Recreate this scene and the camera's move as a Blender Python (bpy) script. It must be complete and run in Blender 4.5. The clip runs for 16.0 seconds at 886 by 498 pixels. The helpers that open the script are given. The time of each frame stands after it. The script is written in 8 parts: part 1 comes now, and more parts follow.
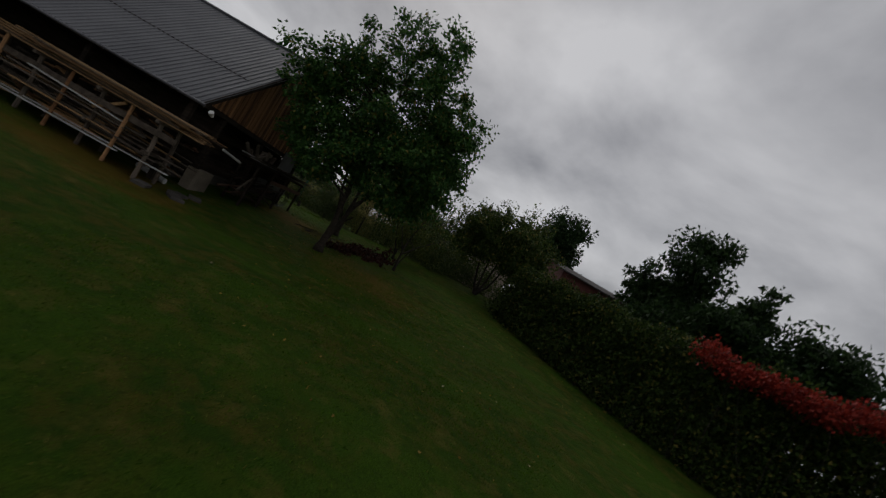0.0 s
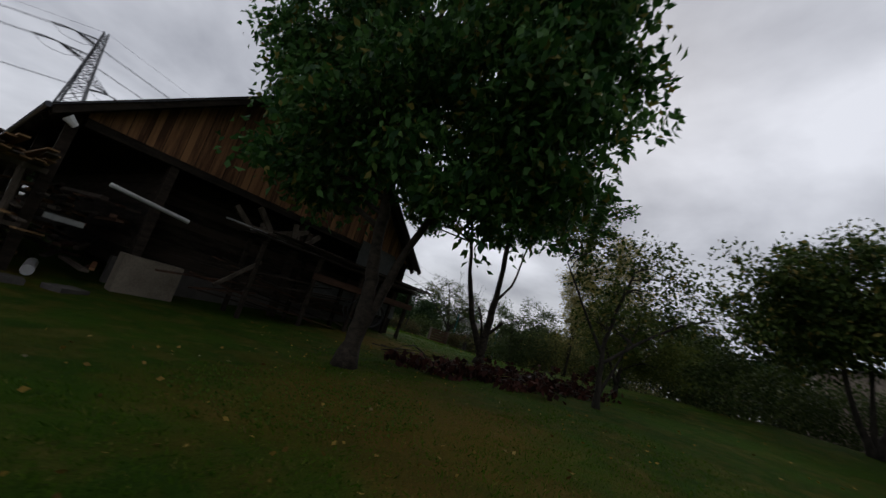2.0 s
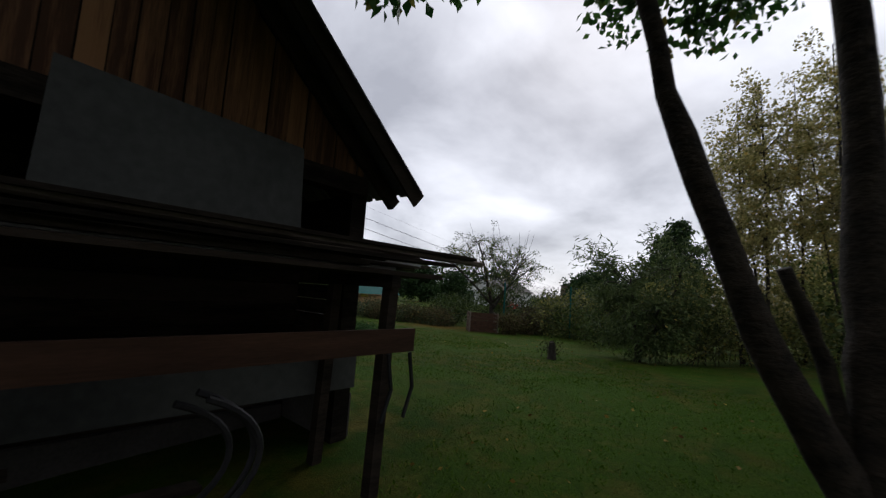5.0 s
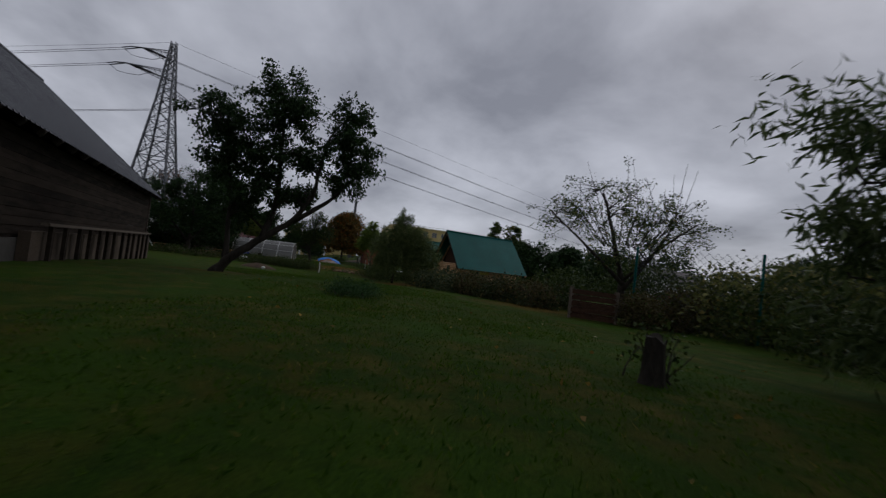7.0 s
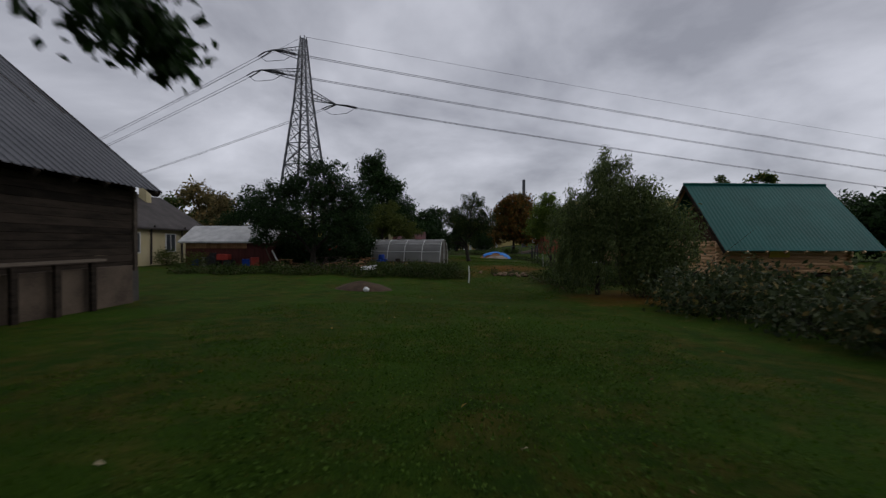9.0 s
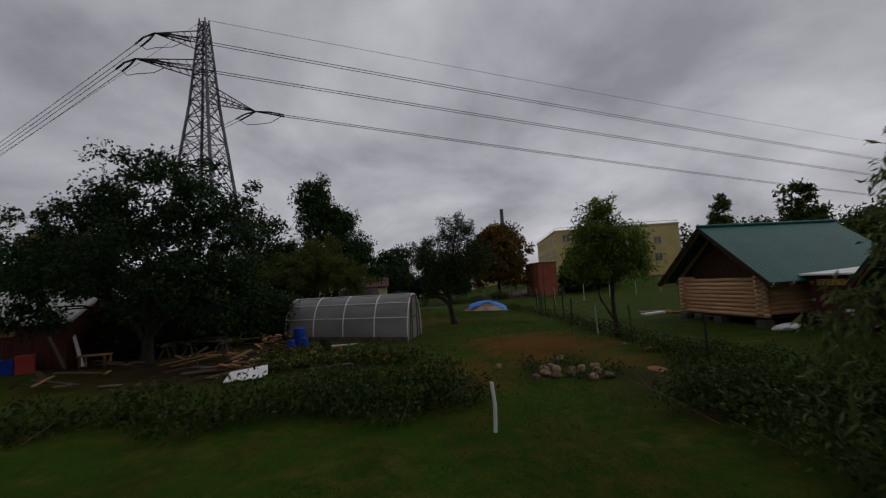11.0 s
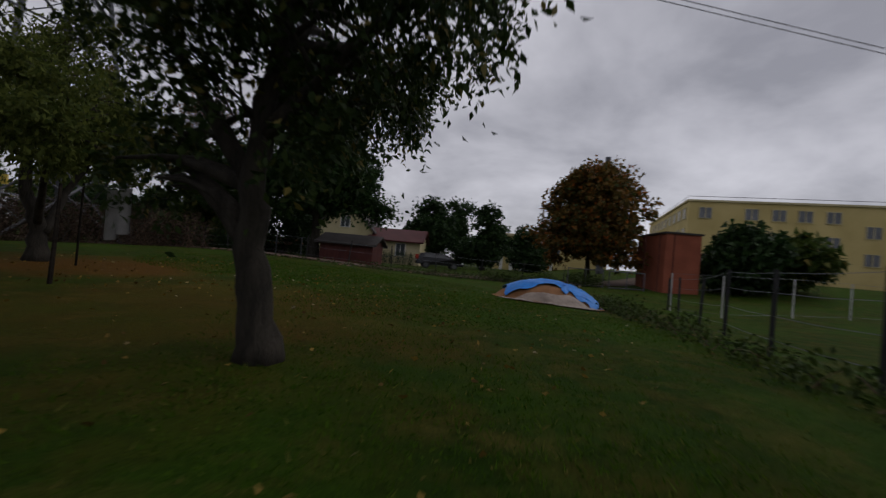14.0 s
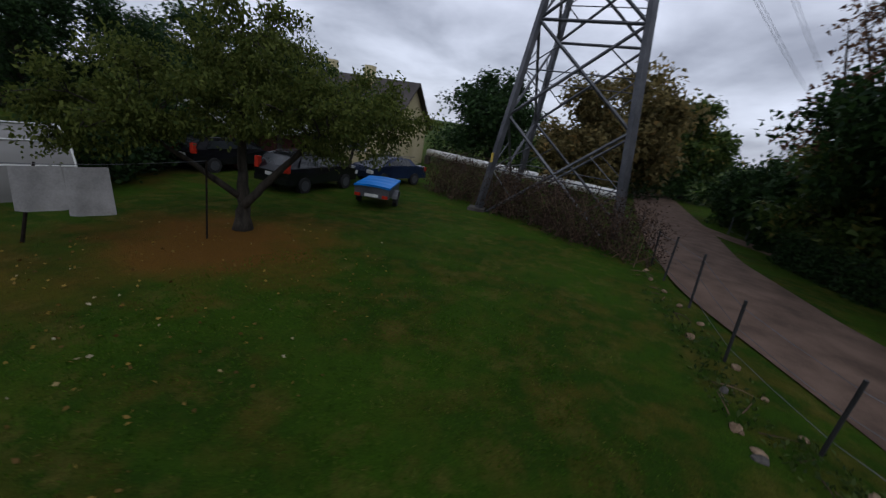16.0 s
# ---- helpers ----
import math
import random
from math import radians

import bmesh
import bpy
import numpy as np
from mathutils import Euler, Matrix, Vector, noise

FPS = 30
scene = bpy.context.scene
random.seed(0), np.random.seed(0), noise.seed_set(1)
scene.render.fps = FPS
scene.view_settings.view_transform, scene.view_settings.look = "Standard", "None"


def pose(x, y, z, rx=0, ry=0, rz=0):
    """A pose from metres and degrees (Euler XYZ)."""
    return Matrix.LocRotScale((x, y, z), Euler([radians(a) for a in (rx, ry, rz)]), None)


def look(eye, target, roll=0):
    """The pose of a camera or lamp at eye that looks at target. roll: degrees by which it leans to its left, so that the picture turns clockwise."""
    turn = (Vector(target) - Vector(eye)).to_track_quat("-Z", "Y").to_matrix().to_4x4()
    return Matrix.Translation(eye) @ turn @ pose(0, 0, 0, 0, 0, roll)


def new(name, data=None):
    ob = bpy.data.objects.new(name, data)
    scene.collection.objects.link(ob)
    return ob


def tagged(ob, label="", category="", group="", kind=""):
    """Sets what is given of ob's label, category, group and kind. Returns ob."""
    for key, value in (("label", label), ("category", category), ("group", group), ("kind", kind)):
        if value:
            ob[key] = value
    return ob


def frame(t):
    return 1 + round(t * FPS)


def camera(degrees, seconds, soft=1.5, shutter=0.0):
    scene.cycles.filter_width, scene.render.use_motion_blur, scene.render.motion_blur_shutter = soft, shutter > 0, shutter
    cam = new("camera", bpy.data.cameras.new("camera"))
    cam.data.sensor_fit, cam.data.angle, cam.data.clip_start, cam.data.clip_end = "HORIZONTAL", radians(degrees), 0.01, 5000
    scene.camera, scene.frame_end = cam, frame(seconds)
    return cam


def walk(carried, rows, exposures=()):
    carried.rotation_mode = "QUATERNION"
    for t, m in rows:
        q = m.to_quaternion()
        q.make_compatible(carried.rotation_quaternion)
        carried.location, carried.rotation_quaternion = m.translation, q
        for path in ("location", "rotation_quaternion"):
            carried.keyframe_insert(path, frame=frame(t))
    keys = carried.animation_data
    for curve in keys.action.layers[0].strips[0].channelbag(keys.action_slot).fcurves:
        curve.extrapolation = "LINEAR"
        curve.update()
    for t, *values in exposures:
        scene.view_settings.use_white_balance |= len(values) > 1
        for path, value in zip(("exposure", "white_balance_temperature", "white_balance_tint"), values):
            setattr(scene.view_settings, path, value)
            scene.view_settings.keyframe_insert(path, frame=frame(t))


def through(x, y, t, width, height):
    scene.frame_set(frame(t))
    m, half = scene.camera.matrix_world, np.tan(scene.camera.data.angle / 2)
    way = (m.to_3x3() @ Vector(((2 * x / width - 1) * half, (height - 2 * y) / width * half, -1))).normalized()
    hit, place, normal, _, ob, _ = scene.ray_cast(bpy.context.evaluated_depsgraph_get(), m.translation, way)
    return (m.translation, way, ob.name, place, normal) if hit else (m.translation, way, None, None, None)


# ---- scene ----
cam = camera(94.94, 16.0, 1.3, 0.18)
PATH = [
    (0.0, (-26.476, -9.627, 2.598), (-21.478, -9.741, 2.701), 29.88),
    (0.5, (-23.584, -10.810, 2.562), (-18.593, -10.539, 2.476), 14.06),
    (1.0, (-20.007, -10.616, 2.495), (-15.049, -9.971, 2.561), -0.04),
    (1.5, (-16.054, -10.714, 1.371), (-11.351, -9.206, 2.153), 1.81),
    (2.0, (-12.577, -11.192, 1.205), (-8.789, -8.063, 2.132), 17.02),
    (2.5, (-10.376, -10.708, 1.065), (-7.027, -7.065, 1.780), 19.85),
    (3.0, (-8.985, -8.878, 0.645), (-5.165, -5.784, 1.557), 6.88),
    (3.5, (-7.403, -7.287, 1.287), (-3.345, -4.462, 2.034), 1.66),
    (4.0, (-5.794, -5.946, 1.917), (-1.781, -3.033, 2.553), 5.47),
    (4.2, (-5.229, -5.358, 1.985), (-1.174, -2.495, 2.585), 4.77),
    (5.5, (-2.100, -2.760, 2.050), (1.420, 0.780, 2.520), 2.90),
    (6.3, (0.593, -2.740, 1.983), (3.810, 1.067, 2.375), 1.76),
    (6.5, (1.490, -2.230, 1.728), (4.550, 1.708, 2.080), 2.40),
    (7.0, (3.782, -0.794, 1.296), (6.043, 3.660, 1.510), 6.68),
    (7.5, (5.625, 1.731, 1.852), (6.827, 6.584, 1.917), 7.89),
    (8.0, (7.010, 4.698, 2.481), (6.981, 9.696, 2.343), 7.07),
    (8.5, (7.479, 8.373, 2.335), (7.485, 13.371, 2.188), 1.95),
    (9.0, (7.894, 12.921, 1.631), (8.109, 17.915, 1.560), 0.03),
    (9.2, (7.936, 14.586, 1.127), (8.344, 19.569, 1.178), -0.45),
    (11.3, (8.718, 27.910, 2.601), (9.460, 32.838, 3.012), -4.65),
    (11.5, (8.935, 28.904, 2.819), (9.789, 33.816, 3.197), -6.87),
    (12.0, (9.368, 31.901, 2.978), (10.918, 36.647, 3.253), -13.50),
    (12.5, (10.284, 34.855, 2.528), (11.788, 39.618, 2.752), -5.90),
    (13.0, (11.552, 37.957, 1.598), (12.764, 42.800, 1.867), -3.33),
    (13.5, (12.525, 41.542, 1.252), (13.162, 46.499, 1.408), 0.45),
    (14.0, (13.463, 44.907, 1.079), (13.028, 49.887, 1.185), 5.12),
    (14.5, (14.703, 48.474, 1.524), (12.206, 52.791, 1.167), 9.19),
    (15.0, (15.042, 52.036, 2.421), (10.963, 54.811, 1.610), 9.51),
    (15.5, (14.457, 55.804, 3.211), (9.705, 56.817, 2.032), 9.35),
    (16.0, (12.481, 59.786, 3.559), (7.799, 58.866, 2.064), 8.91),
]

# ---- light and sky ----
EXPO = [(0.0, -0.2, 6700, 9), (1.0, 0.06, 6600, 10), (1.5, 0.27, 6450, 10), (2.0, 0.33, 6350, 10), (2.5, 0.48, 6450, 10), (3.0, 0.78, 6700, 11), (3.5, 0.97, 6700, 11), (4.2, 1.15, 6550, 10),
        (6.3, -0.2, 6150, 13), (7.0, -0.23, 6150, 12), (8.0, -0.27, 6150, 12), (8.6, -0.08, 6300, 13), (9.2, 0.08, 6250, 12), (11.3, -0.22, 6550, 13), (13.0, -0.16, 6550, 13),
        (14.0, 0.02, 6450, 14), (15.0, 0.16, 6000, 12), (16.0, 0.44, 5850, 12)]
world = bpy.data.worlds.new("sky")
scene.world = world
world.use_nodes = True
wn, wl = world.node_tree.nodes, world.node_tree.links
wn.clear()
w_out = wn.new("ShaderNodeOutputWorld")
w_bg = wn.new("ShaderNodeBackground")
w_sky = wn.new("ShaderNodeTexSky")
w_sky.sky_type, w_sky.sun_disc = "NISHITA", False
w_sky.sun_elevation, w_sky.sun_rotation = radians(38), radians(70)
w_tc = wn.new("ShaderNodeTexCoord")
w_sep = wn.new("ShaderNodeSeparateXYZ")
w_up = wn.new("ShaderNodeMath")
w_up.operation = "MAXIMUM"
w_up.inputs[1].default_value = 0.0
w_add = wn.new("ShaderNodeMath")
w_add.inputs[1].default_value = 0.34
w_com = wn.new("ShaderNodeCombineXYZ")
for k in (0, 1):
    w_div = wn.new("ShaderNodeMath")
    w_div.operation = "DIVIDE"
    wl.new(w_sep.outputs[k], w_div.inputs[0])
    wl.new(w_add.outputs[0], w_div.inputs[1])
    wl.new(w_div.outputs[0], w_com.inputs[k])
wl.new(w_tc.outputs["Generated"], w_sep.inputs[0])
wl.new(w_sep.outputs[2], w_up.inputs[0])
wl.new(w_up.outputs[0], w_add.inputs[0])
w_no = wn.new("ShaderNodeTexNoise")
w_no.inputs["Scale"].default_value, w_no.inputs["Detail"].default_value, w_no.inputs["Roughness"].default_value = 1.55, 7.0, 0.52
w_no.inputs["Distortion"].default_value = 0.25
w_ramp = wn.new("ShaderNodeValToRGB")
w_ramp.color_ramp.elements[0].position, w_ramp.color_ramp.elements[1].position = 0.34, 0.68
w_ramp.color_ramp.elements[0].color = (0.25, 0.254, 0.28, 1)
w_ramp.color_ramp.elements[1].color = (0.585, 0.59, 0.625, 1)
w_mul = wn.new("ShaderNodeMix")
w_mul.data_type, w_mul.blend_type = "RGBA", "ADD"
w_mul.inputs["Factor"].default_value = 0.006
wl.new(w_com.outputs[0], w_no.inputs["Vector"])
wl.new(w_no.outputs["Fac"], w_ramp.inputs["Fac"])
wl.new(w_ramp.outputs["Color"], w_mul.inputs["A"])
wl.new(w_sky.outputs["Color"], w_mul.inputs["B"])
wl.new(w_mul.outputs["Result"], w_bg.inputs["Color"])
w_bg.inputs["Strength"].default_value = 1.0
wl.new(w_bg.outputs["Background"], w_out.inputs["Surface"])
sun = new("sun", bpy.data.lights.new("sun", "SUN"))
sun.data.energy, sun.data.angle, sun.data.color = 0.5, radians(45), (1.0, 0.97, 0.93)
sun.matrix_world = look((60, 20, 60), (0, 0, 0))

walk(cam, [(t, look(eye, target, roll)) for t, eye, target, roll in PATH], EXPO)

rng = np.random.default_rng(7)


# ---- materials ----
def mat(name, a, b, scale=4.0, rough=0.7, bump=0.3, metal=0.0, fine=40.0, stretch=(1, 1, 1), rand=0.0, island=0.0, spec=0.25, dist=0.01, third=None):
    """Two colours mixed by noise at two scales, with fine relief; stretch elongates the grain."""
    m = bpy.data.materials.new(name)
    m.use_nodes = True
    n, l = m.node_tree.nodes, m.node_tree.links
    p = n["Principled BSDF"]
    p.inputs["Roughness"].default_value, p.inputs["Metallic"].default_value = rough, metal
    p.inputs["Specular IOR Level"].default_value = spec
    tc, mp = n.new("ShaderNodeTexCoord"), n.new("ShaderNodeMapping")
    mp.inputs["Scale"].default_value = stretch
    l.new(tc.outputs["Object"], mp.inputs["Vector"])
    big, small = n.new("ShaderNodeTexNoise"), n.new("ShaderNodeTexNoise")
    big.inputs["Scale"].default_value, big.inputs["Detail"].default_value = scale, 5
    small.inputs["Scale"].default_value, small.inputs["Detail"].default_value = fine, 4
    for q in (big, small):
        l.new(mp.outputs["Vector"], q.inputs["Vector"])
    add = n.new("ShaderNodeMath")
    add.operation = "MULTIPLY_ADD"
    l.new(small.outputs["Fac"], add.inputs[0])
    add.inputs[1].default_value = 0.5
    l.new(big.outputs["Fac"], add.inputs[2])
    fac = add.outputs[0]
    if rand or island:
        src = n.new("ShaderNodeObjectInfo").outputs["Random"] if rand else n.new("ShaderNodeNewGeometry").outputs["Random Per Island"]
        ma = n.new("ShaderNodeMath")
        ma.operation = "MULTIPLY_ADD"
        l.new(src, ma.inputs[0])
        ma.inputs[1].default_value = rand or island
        l.new(fac, ma.inputs[2])
        sb = n.new("ShaderNodeMath")
        sb.operation = "SUBTRACT"
        l.new(ma.outputs[0], sb.inputs[0])
        sb.inputs[1].default_value = 0.5 * (rand or island)
        fac = sb.outputs[0]
    ramp = n.new("ShaderNodeValToRGB")
    ramp.color_ramp.elements[0].position, ramp.color_ramp.elements[1].position = 0.5, 1.0
    ramp.color_ramp.elements[0].color, ramp.color_ramp.elements[1].color = (*a, 1), (*b, 1)
    if third:
        e = ramp.color_ramp.elements.new(0.86)
        e.color = (*b, 1)
        ramp.color_ramp.elements[2].color = (*third, 1)
    l.new(fac, ramp.inputs["Fac"])
    l.new(ramp.outputs["Color"], p.inputs["Base Color"])
    if bump:
        bp = n.new("ShaderNodeBump")
        bp.inputs["Strength"].default_value, bp.inputs["Distance"].default_value = bump, dist
        l.new(fac, bp.inputs["Height"])
        l.new(bp.outputs["Normal"], p.inputs["Normal"])
    return m


def leafmat(name, a, b, through=0.35, rough=0.5, third=None, spec=0.11):
    """Leaves: colour by leaf, some light through the blade."""
    m = bpy.data.materials.new(name)
    m.use_nodes = True
    n, l = m.node_tree.nodes, m.node_tree.links
    p = n["Principled BSDF"]
    p.inputs["Roughness"].default_value = rough
    p.inputs["Specular IOR Level"].default_value = spec
    g = n.new("ShaderNodeNewGeometry")
    ramp = n.new("ShaderNodeValToRGB")
    ramp.color_ramp.elements[0].color, ramp.color_ramp.elements[1].color = (*a, 1), (*b, 1)
    if third:
        ramp.color_ramp.elements[1].position = 0.9
        e = ramp.color_ramp.elements.new(0.97)
        e.color = (*third, 1)
    l.new(g.outputs["Random Per Island"], ramp.inputs["Fac"])
    l.new(ramp.outputs["Color"], p.inputs["Base Color"])
    t = n.new("ShaderNodeBsdfTranslucent")
    l.new(ramp.outputs["Color"], t.inputs["Color"])
    mx = n.new("ShaderNodeMixShader")
    mx.inputs[0].default_value = through
    l.new(p.outputs[0], mx.inputs[1])
    l.new(t.outputs[0], mx.inputs[2])
    l.new(mx.outputs[0], n["Material Output"].inputs["Surface"])
    return m


M_roof = mat("dark_sheet_roof", (0.060, 0.062, 0.070), (0.105, 0.107, 0.115), 0.5, 0.42, 0.15, 0.3, 12)
M_board = mat("weathered_boards", (0.07, 0.031, 0.014), (0.29, 0.145, 0.062), 1.2, 0.8, 0.5, 0, 9, (14, 14, 0.8), rand=0.5)
# old dark wood, taken near black so its colour also carries the barn's shade
M_darkwood = mat("shade_darkened_old_wood", (0.012, 0.010, 0.008), (0.044, 0.034, 0.026), 1.5, 0.95, 0.5, 0, 12, (1, 1, 6), rand=0.4, spec=0.06)
M_plank = mat("sawn_planks", (0.13, 0.072, 0.03), (0.32, 0.195, 0.09), 1.0, 0.75, 0.3, 0, 14, (10, 0.7, 10), rand=0.8)
M_greywood = mat("grey_wood", (0.045, 0.034, 0.025), (0.135, 0.108, 0.083), 1.4, 0.85, 0.4, 0, 14, (3, 3, 3), rand=0.6)
M_concrete = mat("concrete", (0.034, 0.031, 0.027), (0.095, 0.088, 0.078), 1.5, 0.9, 0.4, 0, 30)
M_plaster = mat("beige_plinth", (0.05, 0.036, 0.026), (0.13, 0.098, 0.07), 1.2, 0.9, 0.3, 0, 30)
M_stub = mat("beige_concrete", (0.09, 0.075, 0.055), (0.20, 0.17, 0.13), 1.4, 0.9, 0.4, 0, 25)
M_steel = mat("galvanised_steel", (0.055, 0.058, 0.065), (0.135, 0.138, 0.15), 1.5, 0.5, 0.1, 0.5, 20)
M_pipe = mat("pale_pipe", (0.30, 0.30, 0.29), (0.5, 0.5, 0.48), 2, 0.4, 0.1, 0, 20)
M_black = mat("black_rubber", (0.012, 0.012, 0.013), (0.03, 0.03, 0.03), 5, 0.6, 0.2, 0, 40)
M_bark = mat("bark", (0.011, 0.009, 0.007), (0.048, 0.041, 0.031), 3.0, 0.9, 0.9, 0, 18, (3, 3, 0.8), dist=0.03)
M_barkp = mat("pale_bark", (0.006, 0.0045, 0.003), (0.046, 0.036, 0.025), 2.6, 0.9, 0.8, 0, 11, (2.2, 2.2, 3.6), dist=0.035)
M_green = mat("green_metal_roof", (0.002, 0.062, 0.054), (0.004, 0.092, 0.080), 0.6, 0.5, 0.1, 0.0, 10, spec=0.12)
M_log = mat("fresh_logs", (0.40, 0.215, 0.10), (0.62, 0.39, 0.215), 0.9, 0.6, 0.3, 0, 10, (1, 1, 8), rand=0.5)
M_logd = mat("weathered_logs", (0.16, 0.075, 0.032), (0.34, 0.185, 0.085), 0.9, 0.7, 0.3, 0, 10, (1, 1, 8), rand=0.5)
M_yellow = mat("yellow_render", (0.42, 0.33, 0.13), (0.56, 0.45, 0.20), 0.4, 0.9, 0.1, 0, 15)
M_cream = mat("cream_render", (0.42, 0.36, 0.20), (0.55, 0.48, 0.30), 0.5, 0.9, 0.1, 0, 15)
M_redwood = mat("maroon_boards", (0.055, 0.014, 0.012), (0.10, 0.028, 0.022), 1, 0.7, 0.3, 0, 10, (8, 8, 0.6))
M_brick = mat("red_cladding", (0.20, 0.055, 0.03), (0.30, 0.09, 0.05), 0.8, 0.85, 0.2, 0, 10)
M_redroof = mat("red_roof_sheet", (0.05, 0.011, 0.010), (0.085, 0.019, 0.017), 0.8, 0.5, 0.2, 0.1, 10)
M_darkroof = mat("dark_roof_tiles", (0.03, 0.025, 0.023), (0.07, 0.06, 0.055), 1, 0.75, 0.3, 0, 10)
M_white = mat("white_paint", (0.55, 0.55, 0.53), (0.75, 0.75, 0.73), 2, 0.6, 0.1, 0, 20)
M_greypanel = mat("grey_sheet", (0.035, 0.037, 0.034), (0.085, 0.088, 0.08), 0.8, 0.7, 0.2, 0, 12)
M_blue = mat("blue_tarpaulin", (0.006, 0.13, 0.46), (0.015, 0.22, 0.66), 2.0, 0.45, 0.5, 0, 8, dist=0.03)
M_bluep = mat("blue_plastic", (0.004, 0.03, 0.22), (0.01, 0.06, 0.36), 3, 0.35, 0.05, 0, 20)
M_sand = mat("orange_sand", (0.16, 0.075, 0.03), (0.28, 0.14, 0.065), 2.5, 0.95, 0.6, 0, 40)
M_film = mat("dirty_plastic_film", (0.20, 0.155, 0.125), (0.38, 0.31, 0.26), 2, 0.4, 0.5, 0, 10, dist=0.03)
M_stone = mat("field_stone", (0.105, 0.070, 0.042), (0.275, 0.195, 0.122), 4, 0.9, 0.6, 0, 25, rand=0.5)
M_soil = mat("dark_soil", (0.030, 0.020, 0.012), (0.085, 0.055, 0.032), 3, 0.95, 0.8, 0, 25, dist=0.03)
M_gravel = mat("gravel_road", (0.050, 0.032, 0.022), (0.135, 0.090, 0.066), 1.5, 0.95, 0.6, 0, 45, dist=0.02)
M_cloth = mat("white_cloth", (0.20, 0.195, 0.19), (0.32, 0.31, 0.30), 3, 0.9, 0.3, 0, 30)
M_glass = mat("dark_glass", (0.015, 0.018, 0.02), (0.03, 0.034, 0.038), 2, 0.08, 0, 0, 10, spec=0.7)
M_winglass = mat("house_glass", (0.03, 0.036, 0.042), (0.08, 0.09, 0.10), 1.5, 0.1, 0, 0, 6, spec=0.7)
M_carpaint = mat("black_car_paint", (0.006, 0.006, 0.008), (0.014, 0.014, 0.017), 2, 0.18, 0, 0.2, 10, spec=0.6)
M_carblue = mat("dark_blue_car_paint", (0.012, 0.02, 0.055), (0.02, 0.035, 0.085), 2, 0.2, 0, 0.3, 10, spec=0.6)
M_redlens = mat("red_lens", (0.35, 0.02, 0.01), (0.5, 0.04, 0.02), 5, 0.2, 0, 0, 10)
M_orange = mat("orange_paint", (0.5, 0.12, 0.02), (0.65, 0.2, 0.04), 5, 0.5, 0, 0, 10)
M_redp = mat("red_paint", (0.28, 0.03, 0.02), (0.42, 0.06, 0.04), 3, 0.5, 0.1, 0, 10)
M_brownboard = mat("old_brown_board", (0.028, 0.013, 0.007), (0.075, 0.036, 0.019), 1.2, 0.8, 0.3, 0, 10, (1, 8, 8))
M_letters = mat("yellow_letters", (0.50, 0.36, 0.05), (0.62, 0.46, 0.08), 5, 0.6, 0, 0, 10)
M_straw = mat("dry_stalks", (0.045, 0.028, 0.018), (0.13, 0.085, 0.055), 6, 0.9, 0, 0, 20, island=0.8)

M_moss = mat("mossy_bark", (0.03, 0.028, 0.008), (0.16, 0.15, 0.03), 5, 0.95, 0.6, 0, 22, dist=0.02)

L_cherry = leafmat("cherry_leaves", (0.012, 0.048, 0.012), (0.070, 0.155, 0.034), 0.38, 0.42, (0.16, 0.14, 0.03))
L_apple = leafmat("apple_leaves", (0.016, 0.037, 0.007), (0.075, 0.108, 0.022), 0.32, 0.5, (0.20, 0.16, 0.04))
L_poplar = leafmat("pale_yellowing_leaves", (0.13, 0.135, 0.04), (0.42, 0.37, 0.15), 0.5, 0.55, (0.40, 0.29, 0.08))
L_autumn = leafmat("yellowing_leaves", (0.06, 0.055, 0.020), (0.21, 0.165, 0.065), 0.4, 0.55, (0.26, 0.17, 0.06))
L_dark = leafmat("dark_leaves", (0.007, 0.021, 0.006), (0.034, 0.066, 0.018), 0.30, 0.5)
L_bright = leafmat("yellow_green_leaves", (0.038, 0.058, 0.011), (0.122, 0.142, 0.030), 0.42, 0.65, None, 0.1)
L_ash = leafmat("ash_leaves", (0.050, 0.098, 0.014), (0.19, 0.255, 0.045), 0.5, 0.45)
L_maple = leafmat("maple_leaves", (0.035, 0.05, 0.014), (0.17, 0.085, 0.018), 0.35, 0.55, (0.32, 0.10, 0.02))
L_willow = leafmat("narrow_leaves", (0.026, 0.048, 0.015), (0.100, 0.132, 0.045), 0.3, 0.5)
L_hedge = leafmat("hedge_leaves", (0.007, 0.019, 0.004), (0.052, 0.082, 0.016), 0.3, 0.5, (0.15, 0.13, 0.03), 0.07)
L_red = leafmat("red_creeper_leaves", (0.13, 0.012, 0.010), (0.36, 0.045, 0.028), 0.3, 0.5)
L_deadleaf = leafmat("dead_brown_leaves", (0.013, 0.005, 0.004), (0.062, 0.021, 0.014), 0.15, 0.7)
L_weed = leafmat("weed_leaves", (0.012, 0.027, 0.005), (0.062, 0.088, 0.020), 0.3, 0.55)
L_grass = leafmat("grass_blades", (0.021, 0.054, 0.004), (0.064, 0.124, 0.009), 0.45, 0.7, (0.15, 0.14, 0.035), 0.04)
L_clover = leafmat("clover_leaves", (0.026, 0.060, 0.008), (0.080, 0.135, 0.020), 0.35, 0.7, None, 0.05)
L_fallen = leafmat("fallen_leaves", (0.07, 0.040, 0.010), (0.27, 0.18, 0.035), 0.2, 0.6, (0.32, 0.28, 0.18))


# ---- mesh tools ----
ORIGIN = {}


